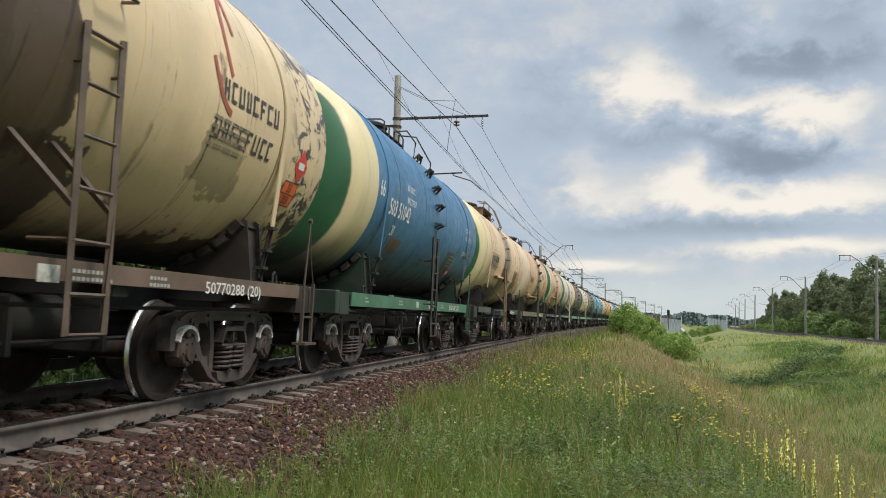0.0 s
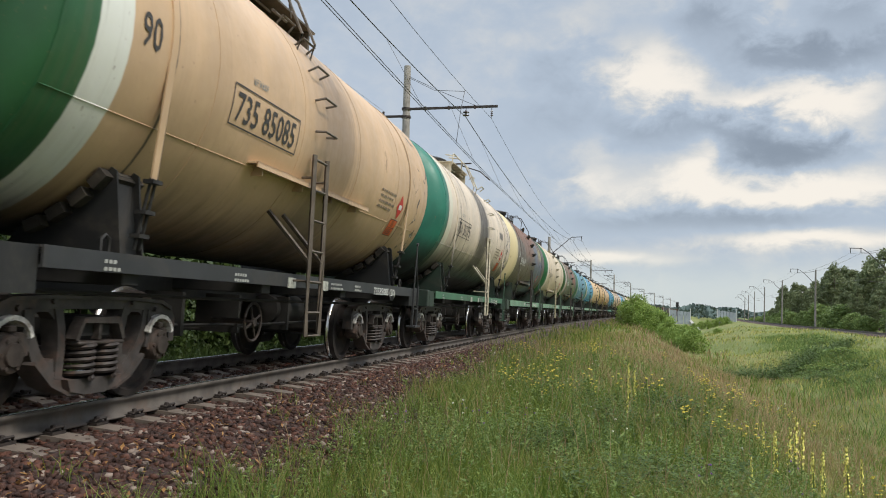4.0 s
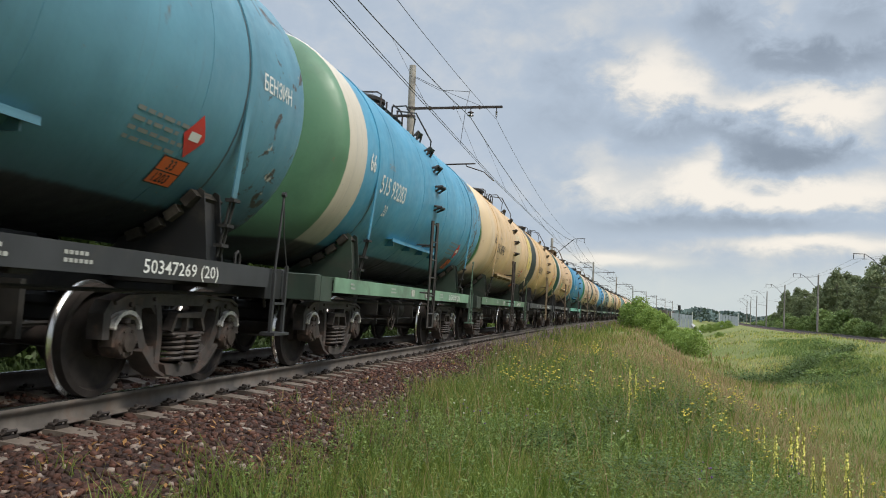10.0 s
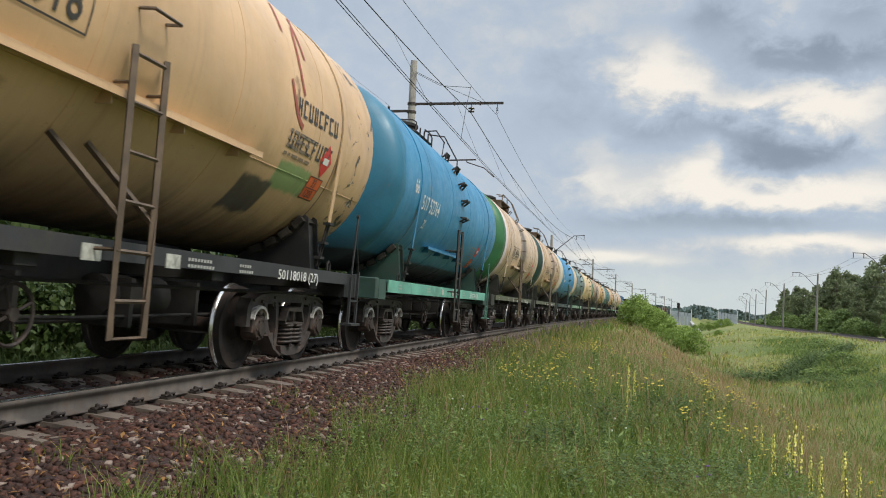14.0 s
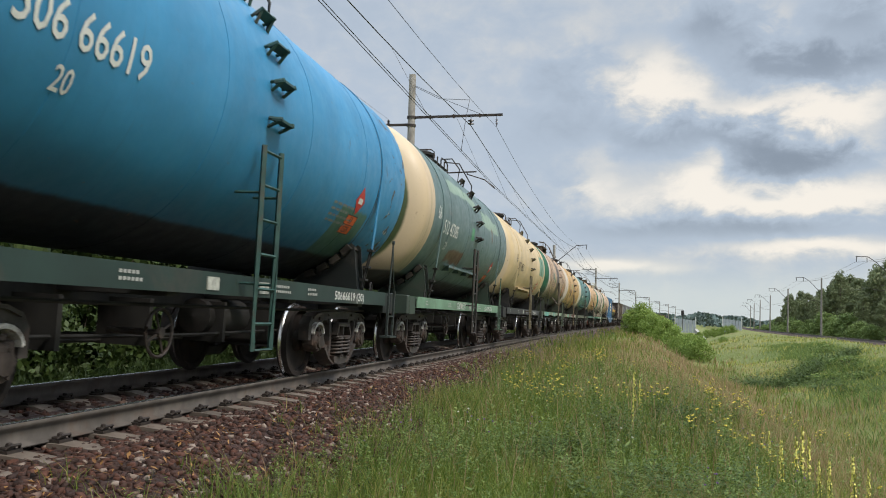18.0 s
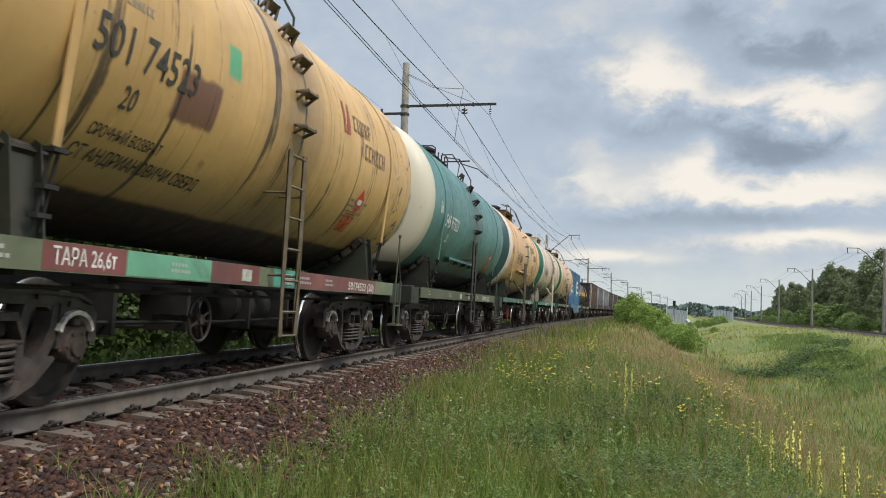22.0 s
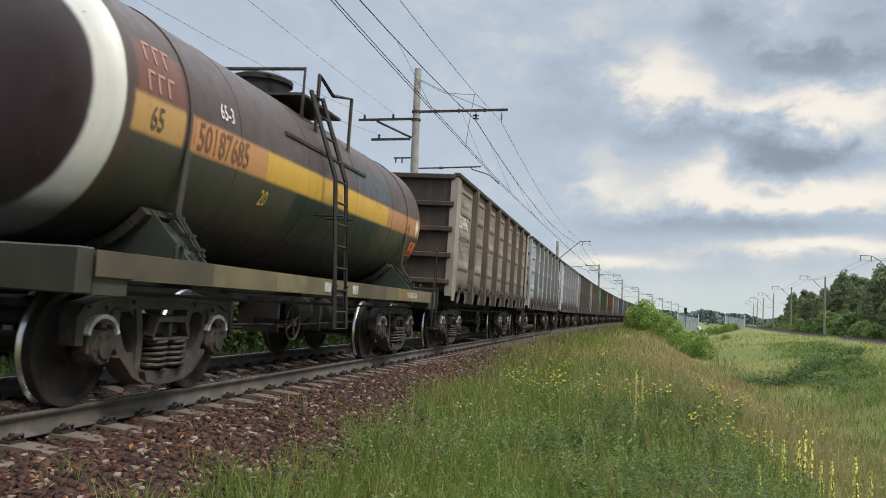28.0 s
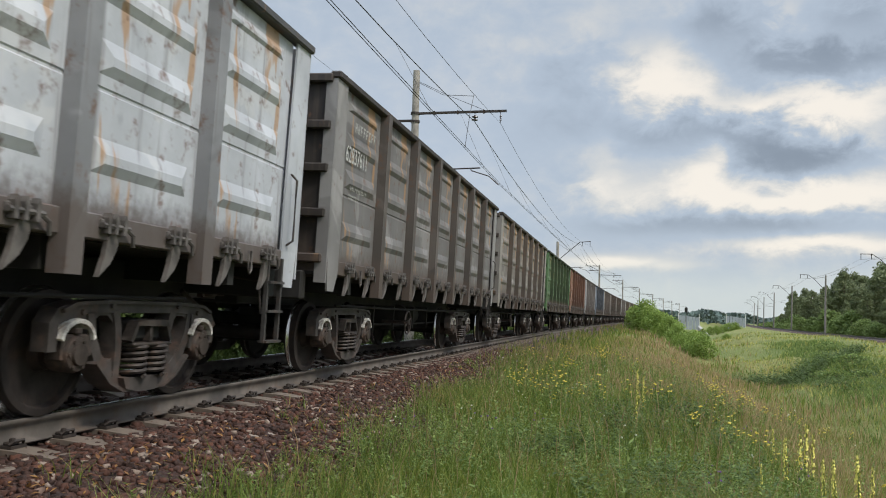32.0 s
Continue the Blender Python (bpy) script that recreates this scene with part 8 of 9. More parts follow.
def to_line(x, y):
    """Along and across the near track for plan places."""
    s = y.copy()
    for _ in range(3):
        cx, cy, th = line(s)
        s = s + (x - cx) * np.sin(th) + (y - cy) * np.cos(th)
    cx, cy, th = line(s)
    return s, (x - cx) * np.cos(th) - (y - cy) * np.sin(th)


def blade_mesh(name, x, y, z, h, w, bend, rng, mat):
    n = len(x)
    a = rng.random(n) * 6.283
    ux, uy = np.cos(a), np.sin(a)
    b = rng.random(n) * 6.283
    bx, by = np.cos(b) * bend * h, np.sin(b) * bend * h
    co = np.empty((n, 5, 3))
    for k, (f, up, lean) in enumerate(((-1, 0, 0), (1, 0, 0), (-0.75, 0.55, 0.3), (0.75, 0.55, 0.3), (0, 1, 1))):
        co[:, k, 0] = x + f * ux * w * 0.5 + bx * lean
        co[:, k, 1] = y + f * uy * w * 0.5 + by * lean
        co[:, k, 2] = z + h * up * (1 - 0.12 * lean)
    i = np.arange(n)[:, None] * 5
    faces = np.concatenate([i + [0, 1, 3], i + [0, 3, 2], i + [2, 3, 4]])
    return from_arrays(name, co.reshape(-1, 3), faces, mat)


def patchy(x, y, k=0.35):
    return 0.5 + 0.5 * np.sin(x * k + 1.7 * np.sin(y * k * 0.7)) * np.cos(y * k * 1.3 + np.sin(x * k * 1.9))


def grass_edge(s):
    """How far from the track the grass begins."""
    return 2.36 + 0.16 * np.sin(s * 0.9) + 0.14 * np.sin(s * 2.3 + 1) - np.clip((s - 9) * 0.06, 0, 0.86)


def build_grass():
    rng = np.random.default_rng(11)
    rings = [(5.0, 9.0, 52000, 0.34, 0.0070), (9.0, 16.0, 78000, 0.36, 0.0095), (16.0, 30.0, 62000, 0.40, 0.016), (30.0, 60.0, 80000, 0.42, 0.034), (60.0, 140.0, 46000, 0.55, 0.085)]
    for r0, r1, n, h, w in rings:
        x, y = camera_ring(rng, n, r0, r1)
        s, o = to_line(x, y)
        edge = grass_edge(s)
        keep = (o > edge) & (np.abs(o - RIGHT_LINE) > 2.4) & (rng.random(n) < 0.25 + 0.75 * patchy(x, y, 0.9))
        keep &= rng.random(n) < np.clip((o - edge) / 0.7, 0.12, 1)
        x, y, s, o = x[keep], y[keep], s[keep], o[keep]
        hh = h * (0.45 + 0.9 * rng.random(len(x))) * (0.65 + 0.6 * patchy(x, y, 0.6))
        hh = hh * np.where(o > 12, 0.62, 1.0)
        z = ground_z(s, o) - 0.03
        dry = rng.random(len(x)) < (0.035 + 0.30 * np.exp(-((o - 10.5) / 3.2) ** 2) + 0.55 * np.exp(-((o - 7.2) / 2.4) ** 2) * np.clip((s - 11) / 12, 0, 1))
        for name, m, mat, lab in (("grass", ~dry & (o < 12.5), M_GRASS, "green meadow grass"), ("slope_grass", ~dry & (o >= 12.5), M_SLOPE, "yellowish green grass"), ("dry_grass", dry, M_DRY, "reddish dry grass stalks")):
            if not m.any():
                continue
            me = blade_mesh(name, x[m], y[m], z[m], hh[m] * (1.2 if name == "dry_grass" else 1), w * (0.8 if name == "dry_grass" else 1), 0.35, rng, mat)
            tagged(new(name, me), lab + " on the bank beside the track", "grass", kind="stuff")
    n = 52000
    s = 24 + 62 * rng.random(n)
    o = 15.0 + (s - 37) * 0.12 + 1.5 * rng.standard_normal(n)
    m = (rng.random(n) < patchy(s, o, 0.55) ** 1.3) & (np.abs(o - RIGHT_LINE) > 4)
    s, o = s[m], o[m]
    x, y, _t = line(s, o)
    me = blade_mesh("rank_grass", x, y, ground_z(s, o) - 0.03, 0.20 + 0.28 * rng.random(len(s)), 0.020, 0.6, rng, M_WEED)
    tagged(new("rank_grass", me), "rank dark green growth on the far slope", "grass", kind="stuff")
    # rough growth beyond the train, seen below the wagons; its leaf colour holds their shade
    n = 26000
    s, o = 2 + 88 * rng.random(n) ** 1.6, -3.1 - 9 * rng.random(n)
    x, y, _t = line(s, o)
    me = blade_mesh("grass", x, y, ground_z(s, o) - 0.02, 0.35 + 0.5 * rng.random(n), 0.014 + 0.0 * s, 0.35, rng, M_SHADED_GROWTH)
    tagged(new("grass", me), "rough grass beyond the train, the train's shade put into its dark green", "grass", kind="stuff")
    # tufts of taller, brighter grass along the ballast edge and here and there on the bank
    n, tufts = 9000, 150
    ts, to = 3.5 + 20 * rng.random(tufts) ** 1.3, 2.45 + 5.0 * rng.random(tufts) ** 1.6
    c = rng.integers(0, tufts, n)
    s, o = ts[c] + 0.13 * rng.standard_normal(n), to[c] + 0.13 * rng.standard_normal(n)
    x, y, _t = line(s, o)
    me = blade_mesh("grass_tuft", x, y, ground_z(s, o) - 0.02, 0.22 + 0.32 * rng.random(n), 0.009, 0.45, rng, M_TUFT)
    tagged(new("grass_tuft", me), "tall bright green grass tufts on the bank", "grass", kind="stuff")
    # sprouts in the ballast edge
    n = 900
    s, o = 3 + 40 * rng.random(n) ** 1.5, 1.6 + 0.9 * rng.random(n)
    c = rng.integers(0, 60, n)
    s = s[c] + 0.06 * rng.standard_normal(n)
    o = o[c] + 0.06 * rng.standard_normal(n)
    x, y, _t = line(s, o)
    me = blade_mesh("grass_tuft", x, y, np.interp(o, PROFILE_O, PROFILE_Z), 0.10 + 0.18 * rng.random(n), 0.008, 0.5, rng, M_GRASS)
    tagged(new("grass_tuft", me), "small grass tufts in the ballast", "grass", kind="stuff")


def leaf_cloud(bm_unused, centres, radii, count, size, rng, flat=0.5):
    """Many small leaf faces over the outer part of a set of rounded clumps; arrays of points and quads."""
    k = rng.choice(len(centres), count, p=radii ** 2 / (radii ** 2).sum())
    d = rng.standard_normal((count, 3))
    d /= np.linalg.norm(d, axis=1)[:, None]
    rad = radii[k] * (0.55 + 0.5 * rng.random(count)) * (1 + 0.18 * np.sin(d[:, 0] * 7 + d[:, 2] * 5 + k))
    c = centres[k] + d * rad[:, None] * np.array([1, 1, 0.85])
    u = rng.standard_normal((count, 3))
    u -= d * (u * d).sum(1)[:, None] * flat
    u /= np.linalg.norm(u, axis=1)[:, None]
    v = np.cross(u, d + 0.6 * rng.standard_normal((count, 3)))
    v /= np.linalg.norm(v, axis=1)[:, None] + 1e-9
    sz = size * (0.6 + 0.8 * rng.random(count))[:, None]
    co = np.stack([c - u * sz, c + v * sz * 0.55, c + u * sz, c - v * sz * 0.55], 1).reshape(-1, 3)
    return co, np.arange(count * 4).reshape(-1, 4)


def tree_kind(seed, height, spread, leaves, size, mat, trunk=True):
    rng = np.random.default_rng(seed)
    n = 46 if trunk else 22
    cen = np.empty((n, 3))
    lo = 0.20 if trunk else 0.12
    for i in range(n):
        f = lo + (0.96 - lo) * (i + 0.5) / n
        w = spread * (math.sin(math.pi * min(1, (f - lo) / (1 - lo) * 0.80 + 0.20))) * (0.45 + 0.75 * rng.random())
        a = i * 2.4 + rng.random()
        cen[i] = (w * 0.72 * math.cos(a), w * 0.72 * math.sin(a), height * f * (0.97 + 0.08 * rng.random()))
    rad = spread * (0.13 + 0.20 * rng.random(n)) * (1.0 if trunk else 1.45)
    co, fs = leaf_cloud(None, cen, rad, leaves, size, rng)
    co[:, 2] = np.maximum(co[:, 2], 0.05)
    crown = from_arrays("crown", co, fs, mat)
    bm = bmesh.new()
    if trunk:
        tube(bm, [(0, 0, -0.3), (0.05, 0.03, height * 0.4), (0.0, 0.1, height * 0.9)], height * 0.018 + 0.04, 7, 0.03)
    for i in range(0, n, 4 if trunk else 2):
        b = cen[i]
        z0 = height * 0.12 if not trunk else b[2] * 0.72
        tube(bm, [(0.02, 0.02, z0 if trunk else 0.0), (b[0] * 0.5, b[1] * 0.5, (z0 + b[2]) / 2), tuple(b)], 0.035 if trunk else 0.018, 5, 0.01)
    trunk_me = finish(bm, "trunk" if trunk else "branching_stem", 40)
    trunk_me.materials.append(M_BARK)
    return crown, trunk_me


def plant_one(name, kind, m, label, category, group):
    w = tagged(new(name), label, category, group)
    w.matrix_basis = m
    sub("crown", kind[0], w)
    sub("trunk" if name == "tree" else "branching_stem", kind[1], w)


def build_trees():
    rng = random.Random(5)
    kinds = [tree_kind(20 + i, 10.0 + 0.8 * i, 2.8 + 0.35 * (i % 3), 4600, 0.19, M_TREE) for i in range(5)]
    for i in range(130):
        s = 120 + 225 * rng.random()
        o = 43.5 + 38 * rng.random() ** 1.3
        if o < 60 and s < 125:
            o += 8
        k = (0.80 + 0.56 * rng.random()) * (0.66 if o < 46 else 1.0) * (1.06 - 0.0012 * (s - 120))
        x, y, _t = line(s, o)
        plant_one("tree", kinds[i % 5], pose(x, y, float(ground_z(s, o)) - 0.1, 0, 0, rng.random() * 360) @ Matrix.Diagonal((k, k, k, 1)), "leafy green tree in the wood edge beyond the second track", "tree", "trees of the wood")
    shrubs = [tree_kind(40 + i, 2.6 + 0.3 * i, 1.7, 3000, 0.105, M_LEAF, False) for i in range(3)]
    for s, o, k in ((106, 4.9, 0.95), (101, 6.0, 1.15), (94, 7.4, 0.95), (112, 6.6, 1.20), (86, 8.5, 0.85), (80, 9.0, 0.70), (118, 8.0, 1.0), (70, 9.9, 0.66), (67.5, 10.5, 0.62), (104, 8.8, 0.8), (126, 5.8, 1.1), (76, 9.2, 0.55), (134, 11.5, 0.7), (146, 8.4, 1.1), (120, 16.6, 0.42), (170, 13.6, 0.6), (190, 15.0, 0.55), (232, 23.0, 0.8), (240, 25.0, 0.9), (205, 14.0, 0.7), (215, 16.2, 0.6), (260, 20.5, 0.8), (275, 18.8, 0.9), (180, 16.5, 0.4), (265, 22.5, 0.8)):
        x, y, _t = line(s, o)
        plant_one("bush", shrubs[int(s) % 3], pose(x, y, float(ground_z(s, o)) - 0.05, 0, 0, s * 37) @ Matrix.Diagonal((k * 1.15, k * 1.15, k, 1)), "bright green leafy bush on the bank", "bush", "bushes on the bank")
    edge = [tree_kind(50 + i, 2.6 + 0.3 * i, 1.7, 2600, 0.13, M_EDGE, False) for i in range(3)]
    for i in range(70):
        s, o = 98 + 250 * rng.random() ** 1.2, 40.2 + 6 * rng.random()
        k = 0.40 + 1.15 * rng.random() ** 2.2
        x, y, _t = line(s, o)
        plant_one("bush", edge[i % 3], pose(x, y, float(ground_z(s, o)) - 0.05, 0, 0, i * 77) @ Matrix.Diagonal((k * 1.35, k * 1.35, k, 1)), "green bush before the wood", "bush", "bushes before the wood")
    thick = [tree_kind(80 + i, 2.5, 1.5, 3600, 0.10, M_SHADED_GROWTH, False) for i in range(2)]
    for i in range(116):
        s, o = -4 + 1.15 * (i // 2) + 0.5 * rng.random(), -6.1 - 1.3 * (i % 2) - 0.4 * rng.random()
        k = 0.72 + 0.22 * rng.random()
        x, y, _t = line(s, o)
        plant_one("bush", thick[i % 2], pose(x, y, float(ground_z(s, o)) - 0.05, 0, 0, i * 67) @ Matrix.Diagonal((k, k, k, 1)), "thicket bush beyond the train, shade put into its dark green", "bush", "thicket beyond the train")
    for i in range(60):
        s, o = -8 + 2.2 * i + rng.random(), -11.0 - 2.5 * rng.random()
        k = 1.75 + 0.4 * rng.random()
        x, y, _t = line(s, o)
        plant_one("bush", thick[i % 2], pose(x, y, float(ground_z(s, o)) - 0.05, 0, 0, i * 67) @ Matrix.Diagonal((k, k, k, 1)), "tall bush beyond the train, shade put into its dark green", "bush", "thicket beyond the train")
    for i in range(40):
        s, o = 55 + 50 * rng.random() ** 1.1, -5.2 - 4.5 * rng.random()
        k = 0.62 + 0.30 * rng.random()
        x, y, _t = line(s, o)
        plant_one("bush", shrubs[i % 3], pose(x, y, float(ground_z(s, o)) - 0.05, 0, 0, i * 51) @ Matrix.Diagonal((k, k, k, 1)), "dark green bush beyond the train", "bush", "bushes beyond the train")
    for i in range(40):
        s, o = 240 + 180 * rng.random(), 39.0 + 3.2 * rng.random()
        k = 0.35 + 0.3 * rng.random()
        x, y, _t = line(s, o)
        plant_one("bush", edge[i % 3], pose(x, y, float(ground_z(s, o)) - 0.05, 0, 0, i * 77) @ Matrix.Diagonal((k * 1.8, k * 1.8, k, 1)), "low green bush beyond the second track", "bush", "bushes along the second track")
    low = [tree_kind(60 + i, 0.75, 0.62, 700, 0.05, M_WEED, False) for i in range(3)]
    for i in range(16):
        s = 34 + 50 * rng.random()
        o = 15.2 + (s - 37) * 0.13 + rng.uniform(-2.0, 1.6)
        k = 0.5 + 0.8 * rng.random()
        x, y, _t = line(s, o)
        plant_one("bush", low[i % 3], pose(x, y, float(ground_z(s, o)) - 0.08, 0, 0, i * 51) @ Matrix.Diagonal((k * 1.5, k * 1.5, k * 0.55, 1)), "low green bush on the far slope", "bush", "low bushes on the slope")


def build_far_wood():
    rng = np.random.default_rng(9)
    n = 70000
    a = np.radians(-25 + 62 * rng.random(n))
    r = 620 + 420 * rng.random(n)
    top = 5.5 + 1.6 * np.sin(a * 23) + 1.0 * np.sin(a * 61 + 1) + 0.8 * np.sin(a * 143)
    cen = np.stack([r * np.sin(a), r * np.cos(a), -2.0 + (top + 2) * rng.random(n) ** 0.6], -1)
    d = rng.standard_normal((n, 3))
    u = np.cross(d, rng.standard_normal((n, 3)))
    u /= np.linalg.norm(u, axis=1)[:, None]
    v = np.cross(u, d / np.linalg.norm(d, axis=1)[:, None])
    sz = (0.8 + 1.0 * rng.random(n))[:, None]
    co = np.stack([cen - u * sz, cen + v * sz, cen + u * sz, cen - v * sz], 1).reshape(-1, 3)
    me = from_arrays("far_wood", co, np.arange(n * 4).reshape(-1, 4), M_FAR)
    tagged(new("far_wood", me), "woods along the horizon, haze put into their blue-green colour", "woods", kind="stuff")


M_PETAL = plain("yellow_petals", (0.62, 0.48, 0.055), 0.6, 0, 0.2, scale=30)
M_WHITEPETAL = plain("white_petals", (0.62, 0.62, 0.50), 0.6, 0, 0.15, scale=30)
M_SPIKE = plain("pale_yellow_petals", (0.62, 0.56, 0.13), 0.6, 0, 0.3, scale=30)
M_PURPLE = plain("purple_petals", (0.20, 0.09, 0.30), 0.6, 0, 0.3, scale=30)


def flower_kind(style, seed):
    rng = random.Random(seed)
    bm, fl = bmesh.new(), bmesh.new()
    if style == "mullein":
        tube(bm, [(0, 0, -0.1), (0.01, 0, 0.5), (0.03, 0.01, 1.0)], 0.009, 5, 0.004)
        for i in range(80):
            z = 0.42 + 0.56 * (i + 0.8 * rng.random()) / 80
            a, r = rng.random() * 6.283, (0.012 + 0.024 * rng.random()) * (1.25 - (z - 0.42))
            c = Vector((0.03 * z + r * math.cos(a), r * math.sin(a), z))
            u, w = frame_of(Vector((math.cos(a), math.sin(a), 0.6 * rng.random())))
            fl.faces.new(ring(fl, c, u, w, 0.010 + 0.008 * rng.random(), 5))
        for i in range(12):
            a, z = i * 2.4, 0.05 + 0.03 * i
            t = Vector((math.cos(a), math.sin(a), 0.7)) * (0.11 - 0.004 * i)
            s = Vector((-math.sin(a), math.cos(a), 0)) * 0.025
            q = Vector((0, 0, z))
            bm.faces.new([bm.verts.new(p) for p in (q, q + t * 0.5 + s, q + t, q + t * 0.5 - s)])
    else:
        h = {"yellow": 0.62, "white": 0.55, "purple": 0.45}[style]
        heads = []
        for k in range(5 if style == "yellow" else 3):
            a = k * 2.1 + rng.random()
            e = Vector((0.06 * math.cos(a), 0.06 * math.sin(a), h * (0.75 + 0.3 * rng.random())))
            tube(bm, [(0, 0, -0.08), (e.x * 0.3, e.y * 0.3, h * 0.5), tuple(e)], 0.0045, 4, 0.003)
            heads.append(e)
        # a lumpy dome of small florets
        r = 0.017 if style == "yellow" else 0.009
        rings = []
        for q, up in ((0.25, -0.006), (1.0, 0.0), (0.8, 0.004), (0.35, 0.005)):
            rings.append([fl.verts.new((q * r * (1 + 0.3 * rng.uniform(-1, 1)) * math.cos(j * 0.6283), q * r * (1 + 0.3 * rng.uniform(-1, 1)) * math.sin(j * 0.6283), up + 0.004 * rng.uniform(-1, 1))) for j in range(10)])
        for p, q in zip(rings, rings[1:]):
            bridge(fl, p, q)
        fl.faces.new(rings[-1]), fl.faces.new(rings[0][::-1])
        for i in range(14):
            a, z = i * 2.4, h * (0.08 + 0.05 * i)
            t = Vector((math.cos(a), math.sin(a), 0.5)) * 0.085
            s = Vector((-math.sin(a), math.cos(a), 0)) * 0.014
            q = Vector((0, 0, z))
            bm.faces.new([bm.verts.new(p) for p in (q, q + t * 0.5 + s, q + t, q + t * 0.5 - s)])
    st, he = finish(bm, "stem"), finish(fl, "flower_head")
    st.materials.append(M_WEED)
    he.materials.append({"mullein": M_SPIKE, "yellow": M_PETAL, "white": M_WHITEPETAL, "purple": M_PURPLE}[style])
    return st, he, ([Vector((0, 0, 0))] if style == "mullein" else heads)


def leafy(name, x, y, s, o, h, k, size, rng, label):
    """Upright leafy plants: k leaves up each stem."""
    z = ground_z(s, o)
    X, Y, H = np.repeat(x, k), np.repeat(y, k), np.repeat(h, k)
    f = np.tile((np.arange(k) + 0.5) / k, len(x)) + 0.05 * rng.standard_normal(len(X))
    a = rng.random(len(X)) * 6.283
    lean = np.repeat(0.25 * rng.standard_normal((len(x), 2)), k, axis=0)
    X, Y, Z = X + lean[:, 0] * H * f, Y + lean[:, 1] * H * f, np.repeat(z, k) + H * f
    L = size * (0.7 + 0.9 * rng.random(len(X))) * (1.5 - 0.9 * f)
    dx, dy, up = np.cos(a) * L, np.sin(a) * L, 0.5 * rng.random(len(X)) * L
    w = 0.30
    co = np.stack([np.stack([X, Y, Z], -1), np.stack([X + dx * 0.5 - dy * w, Y + dy * 0.5 + dx * w, Z + up * 0.8], -1), np.stack([X + dx, Y + dy, Z + up], -1), np.stack([X + dx * 0.5 + dy * w, Y + dy * 0.5 - dx * w, Z + up * 0.8], -1)], 1).reshape(-1, 3)
    me = from_arrays(name, co, np.arange(len(co)).reshape(-1, 4), M_RANK)
    tagged(new(name, me), label, "weeds", kind="stuff")


def build_flowers():
    rng = np.random.default_rng(4)
    words = {"mullein": "tall spike of small yellow flowers in the grass", "yellow": "yellow clustered wild flower in the grass", "white": "pale cream wild flower in the grass", "purple": "small purple wild flower in the grass"}
    for style, n, r0, r1, scale in (("yellow", 150, 9.5, 30.0, 0.9), ("white", 16, 8, 22, 1.0), ("purple", 18, 6.5, 14, 0.9)):
        kinds = [flower_kind(style, i) for i in range(3)]
        done = 0
        while done < n:
            x, y = camera_ring(rng, 1, r0, r1, -40, 17)
            s, o = to_line(x, y)
            s, o = float(s[0]), float(o[0])
            if style == "yellow" and done % 3:        # most of them stand in loose tufts
                s, o = tuft[0] + 0.35 * rng.standard_normal(), tuft[1] + 0.22 * rng.standard_normal()
                x, y, _z = line(np.array([s]), np.array([o]))
            if o < 2.4 or o > 11 or float(patchy(x, y, 0.5)[0]) < (0.1 if o < 5 and s > 8 else 0.45):
                continue
            k = scale * (0.75 + 0.5 * rng.random())
            w = tagged(new("wildflower"), words[style], "flower", "wild flowers on the bank")
            w.matrix_basis = at_line(s, o, float(ground_z(s, o)), 360 * rng.random()) @ Matrix.Diagonal((k, k, k, 1))
            st, he, tops = kinds[done % 3]
            sub("stem", st, w)
            for p in tops:
                sub("flower_head", he, w, pose(*p, 12, 0, 40))
            tuft = (s, o)
            done += 1
    st, he, _tops = flower_kind("mullein", 1)
    for s, o, k in MULLEINS:
        w = tagged(new("wildflower"), words["mullein"], "flower", "flower spikes on the bank")
        w.matrix_basis = at_line(s, o, float(ground_z(s, o)), s * 99) @ Matrix.Diagonal((k, k, k, 1))
        sub("stem", st, w)
        sub("flower_head", he, w)
    # leafy weeds between the grass: upright stems with leaves all the way up
    for n, r0, r1, k, size in ((4600, 5.2, 10.5, 34, 0.024), (6200, 10.5, 24.0, 18, 0.040)):
        x, y = camera_ring(rng, n, r0, r1, -40, 20)
        s, o = to_line(x, y)
        m = (o > grass_edge(s) + 0.05) & (rng.random(n) < np.clip(0.25 + 0.9 * patchy(x, y, 0.8) - 0.055 * np.clip(o - 4, 0, 9), 0.08, 1))
        x, y, s, o = x[m], y[m], s[m], o[m]
        z = ground_z(s, o)
        h = (0.20 + 0.46 * rng.random(len(x)) ** 1.5) * np.clip((o - 1.6) / 1.2, 0.45, 1)
        X, Y, H = np.repeat(x, k), np.repeat(y, k), np.repeat(h, k)
        f = np.tile((np.arange(k) + 0.5) / k, len(x)) + 0.05 * rng.standard_normal(len(X))
        a = rng.random(len(X)) * 6.283
        lean = np.repeat(0.25 * rng.standard_normal((len(x), 2)), k, axis=0)
        X, Y, zz = X + lean[:, 0] * H * f, Y + lean[:, 1] * H * f, np.repeat(z, k) + H * f
        L = size * np.repeat(0.6 + 1.1 * rng.random(len(x)) ** 2, k) * (0.7 + 0.9 * rng.random(len(X))) * (1.45 - 0.8 * f)
        dx, dy = np.cos(a) * L, np.sin(a) * L
        w, up = 0.26, 0.55 * rng.random(len(X)) * L
        co = np.stack([np.stack([X, Y, zz], -1), np.stack([X + dx * 0.5 - dy * w, Y + dy * 0.5 + dx * w, zz + up * 0.8], -1), np.stack([X + dx, Y + dy, zz + up], -1), np.stack([X + dx * 0.5 + dy * w, Y + dy * 0.5 - dx * w, zz + up * 0.8], -1)], 1).reshape(-1, 3)
        me = from_arrays("weeds", co, np.arange(len(co)).reshape(-1, 4), M_WEED)
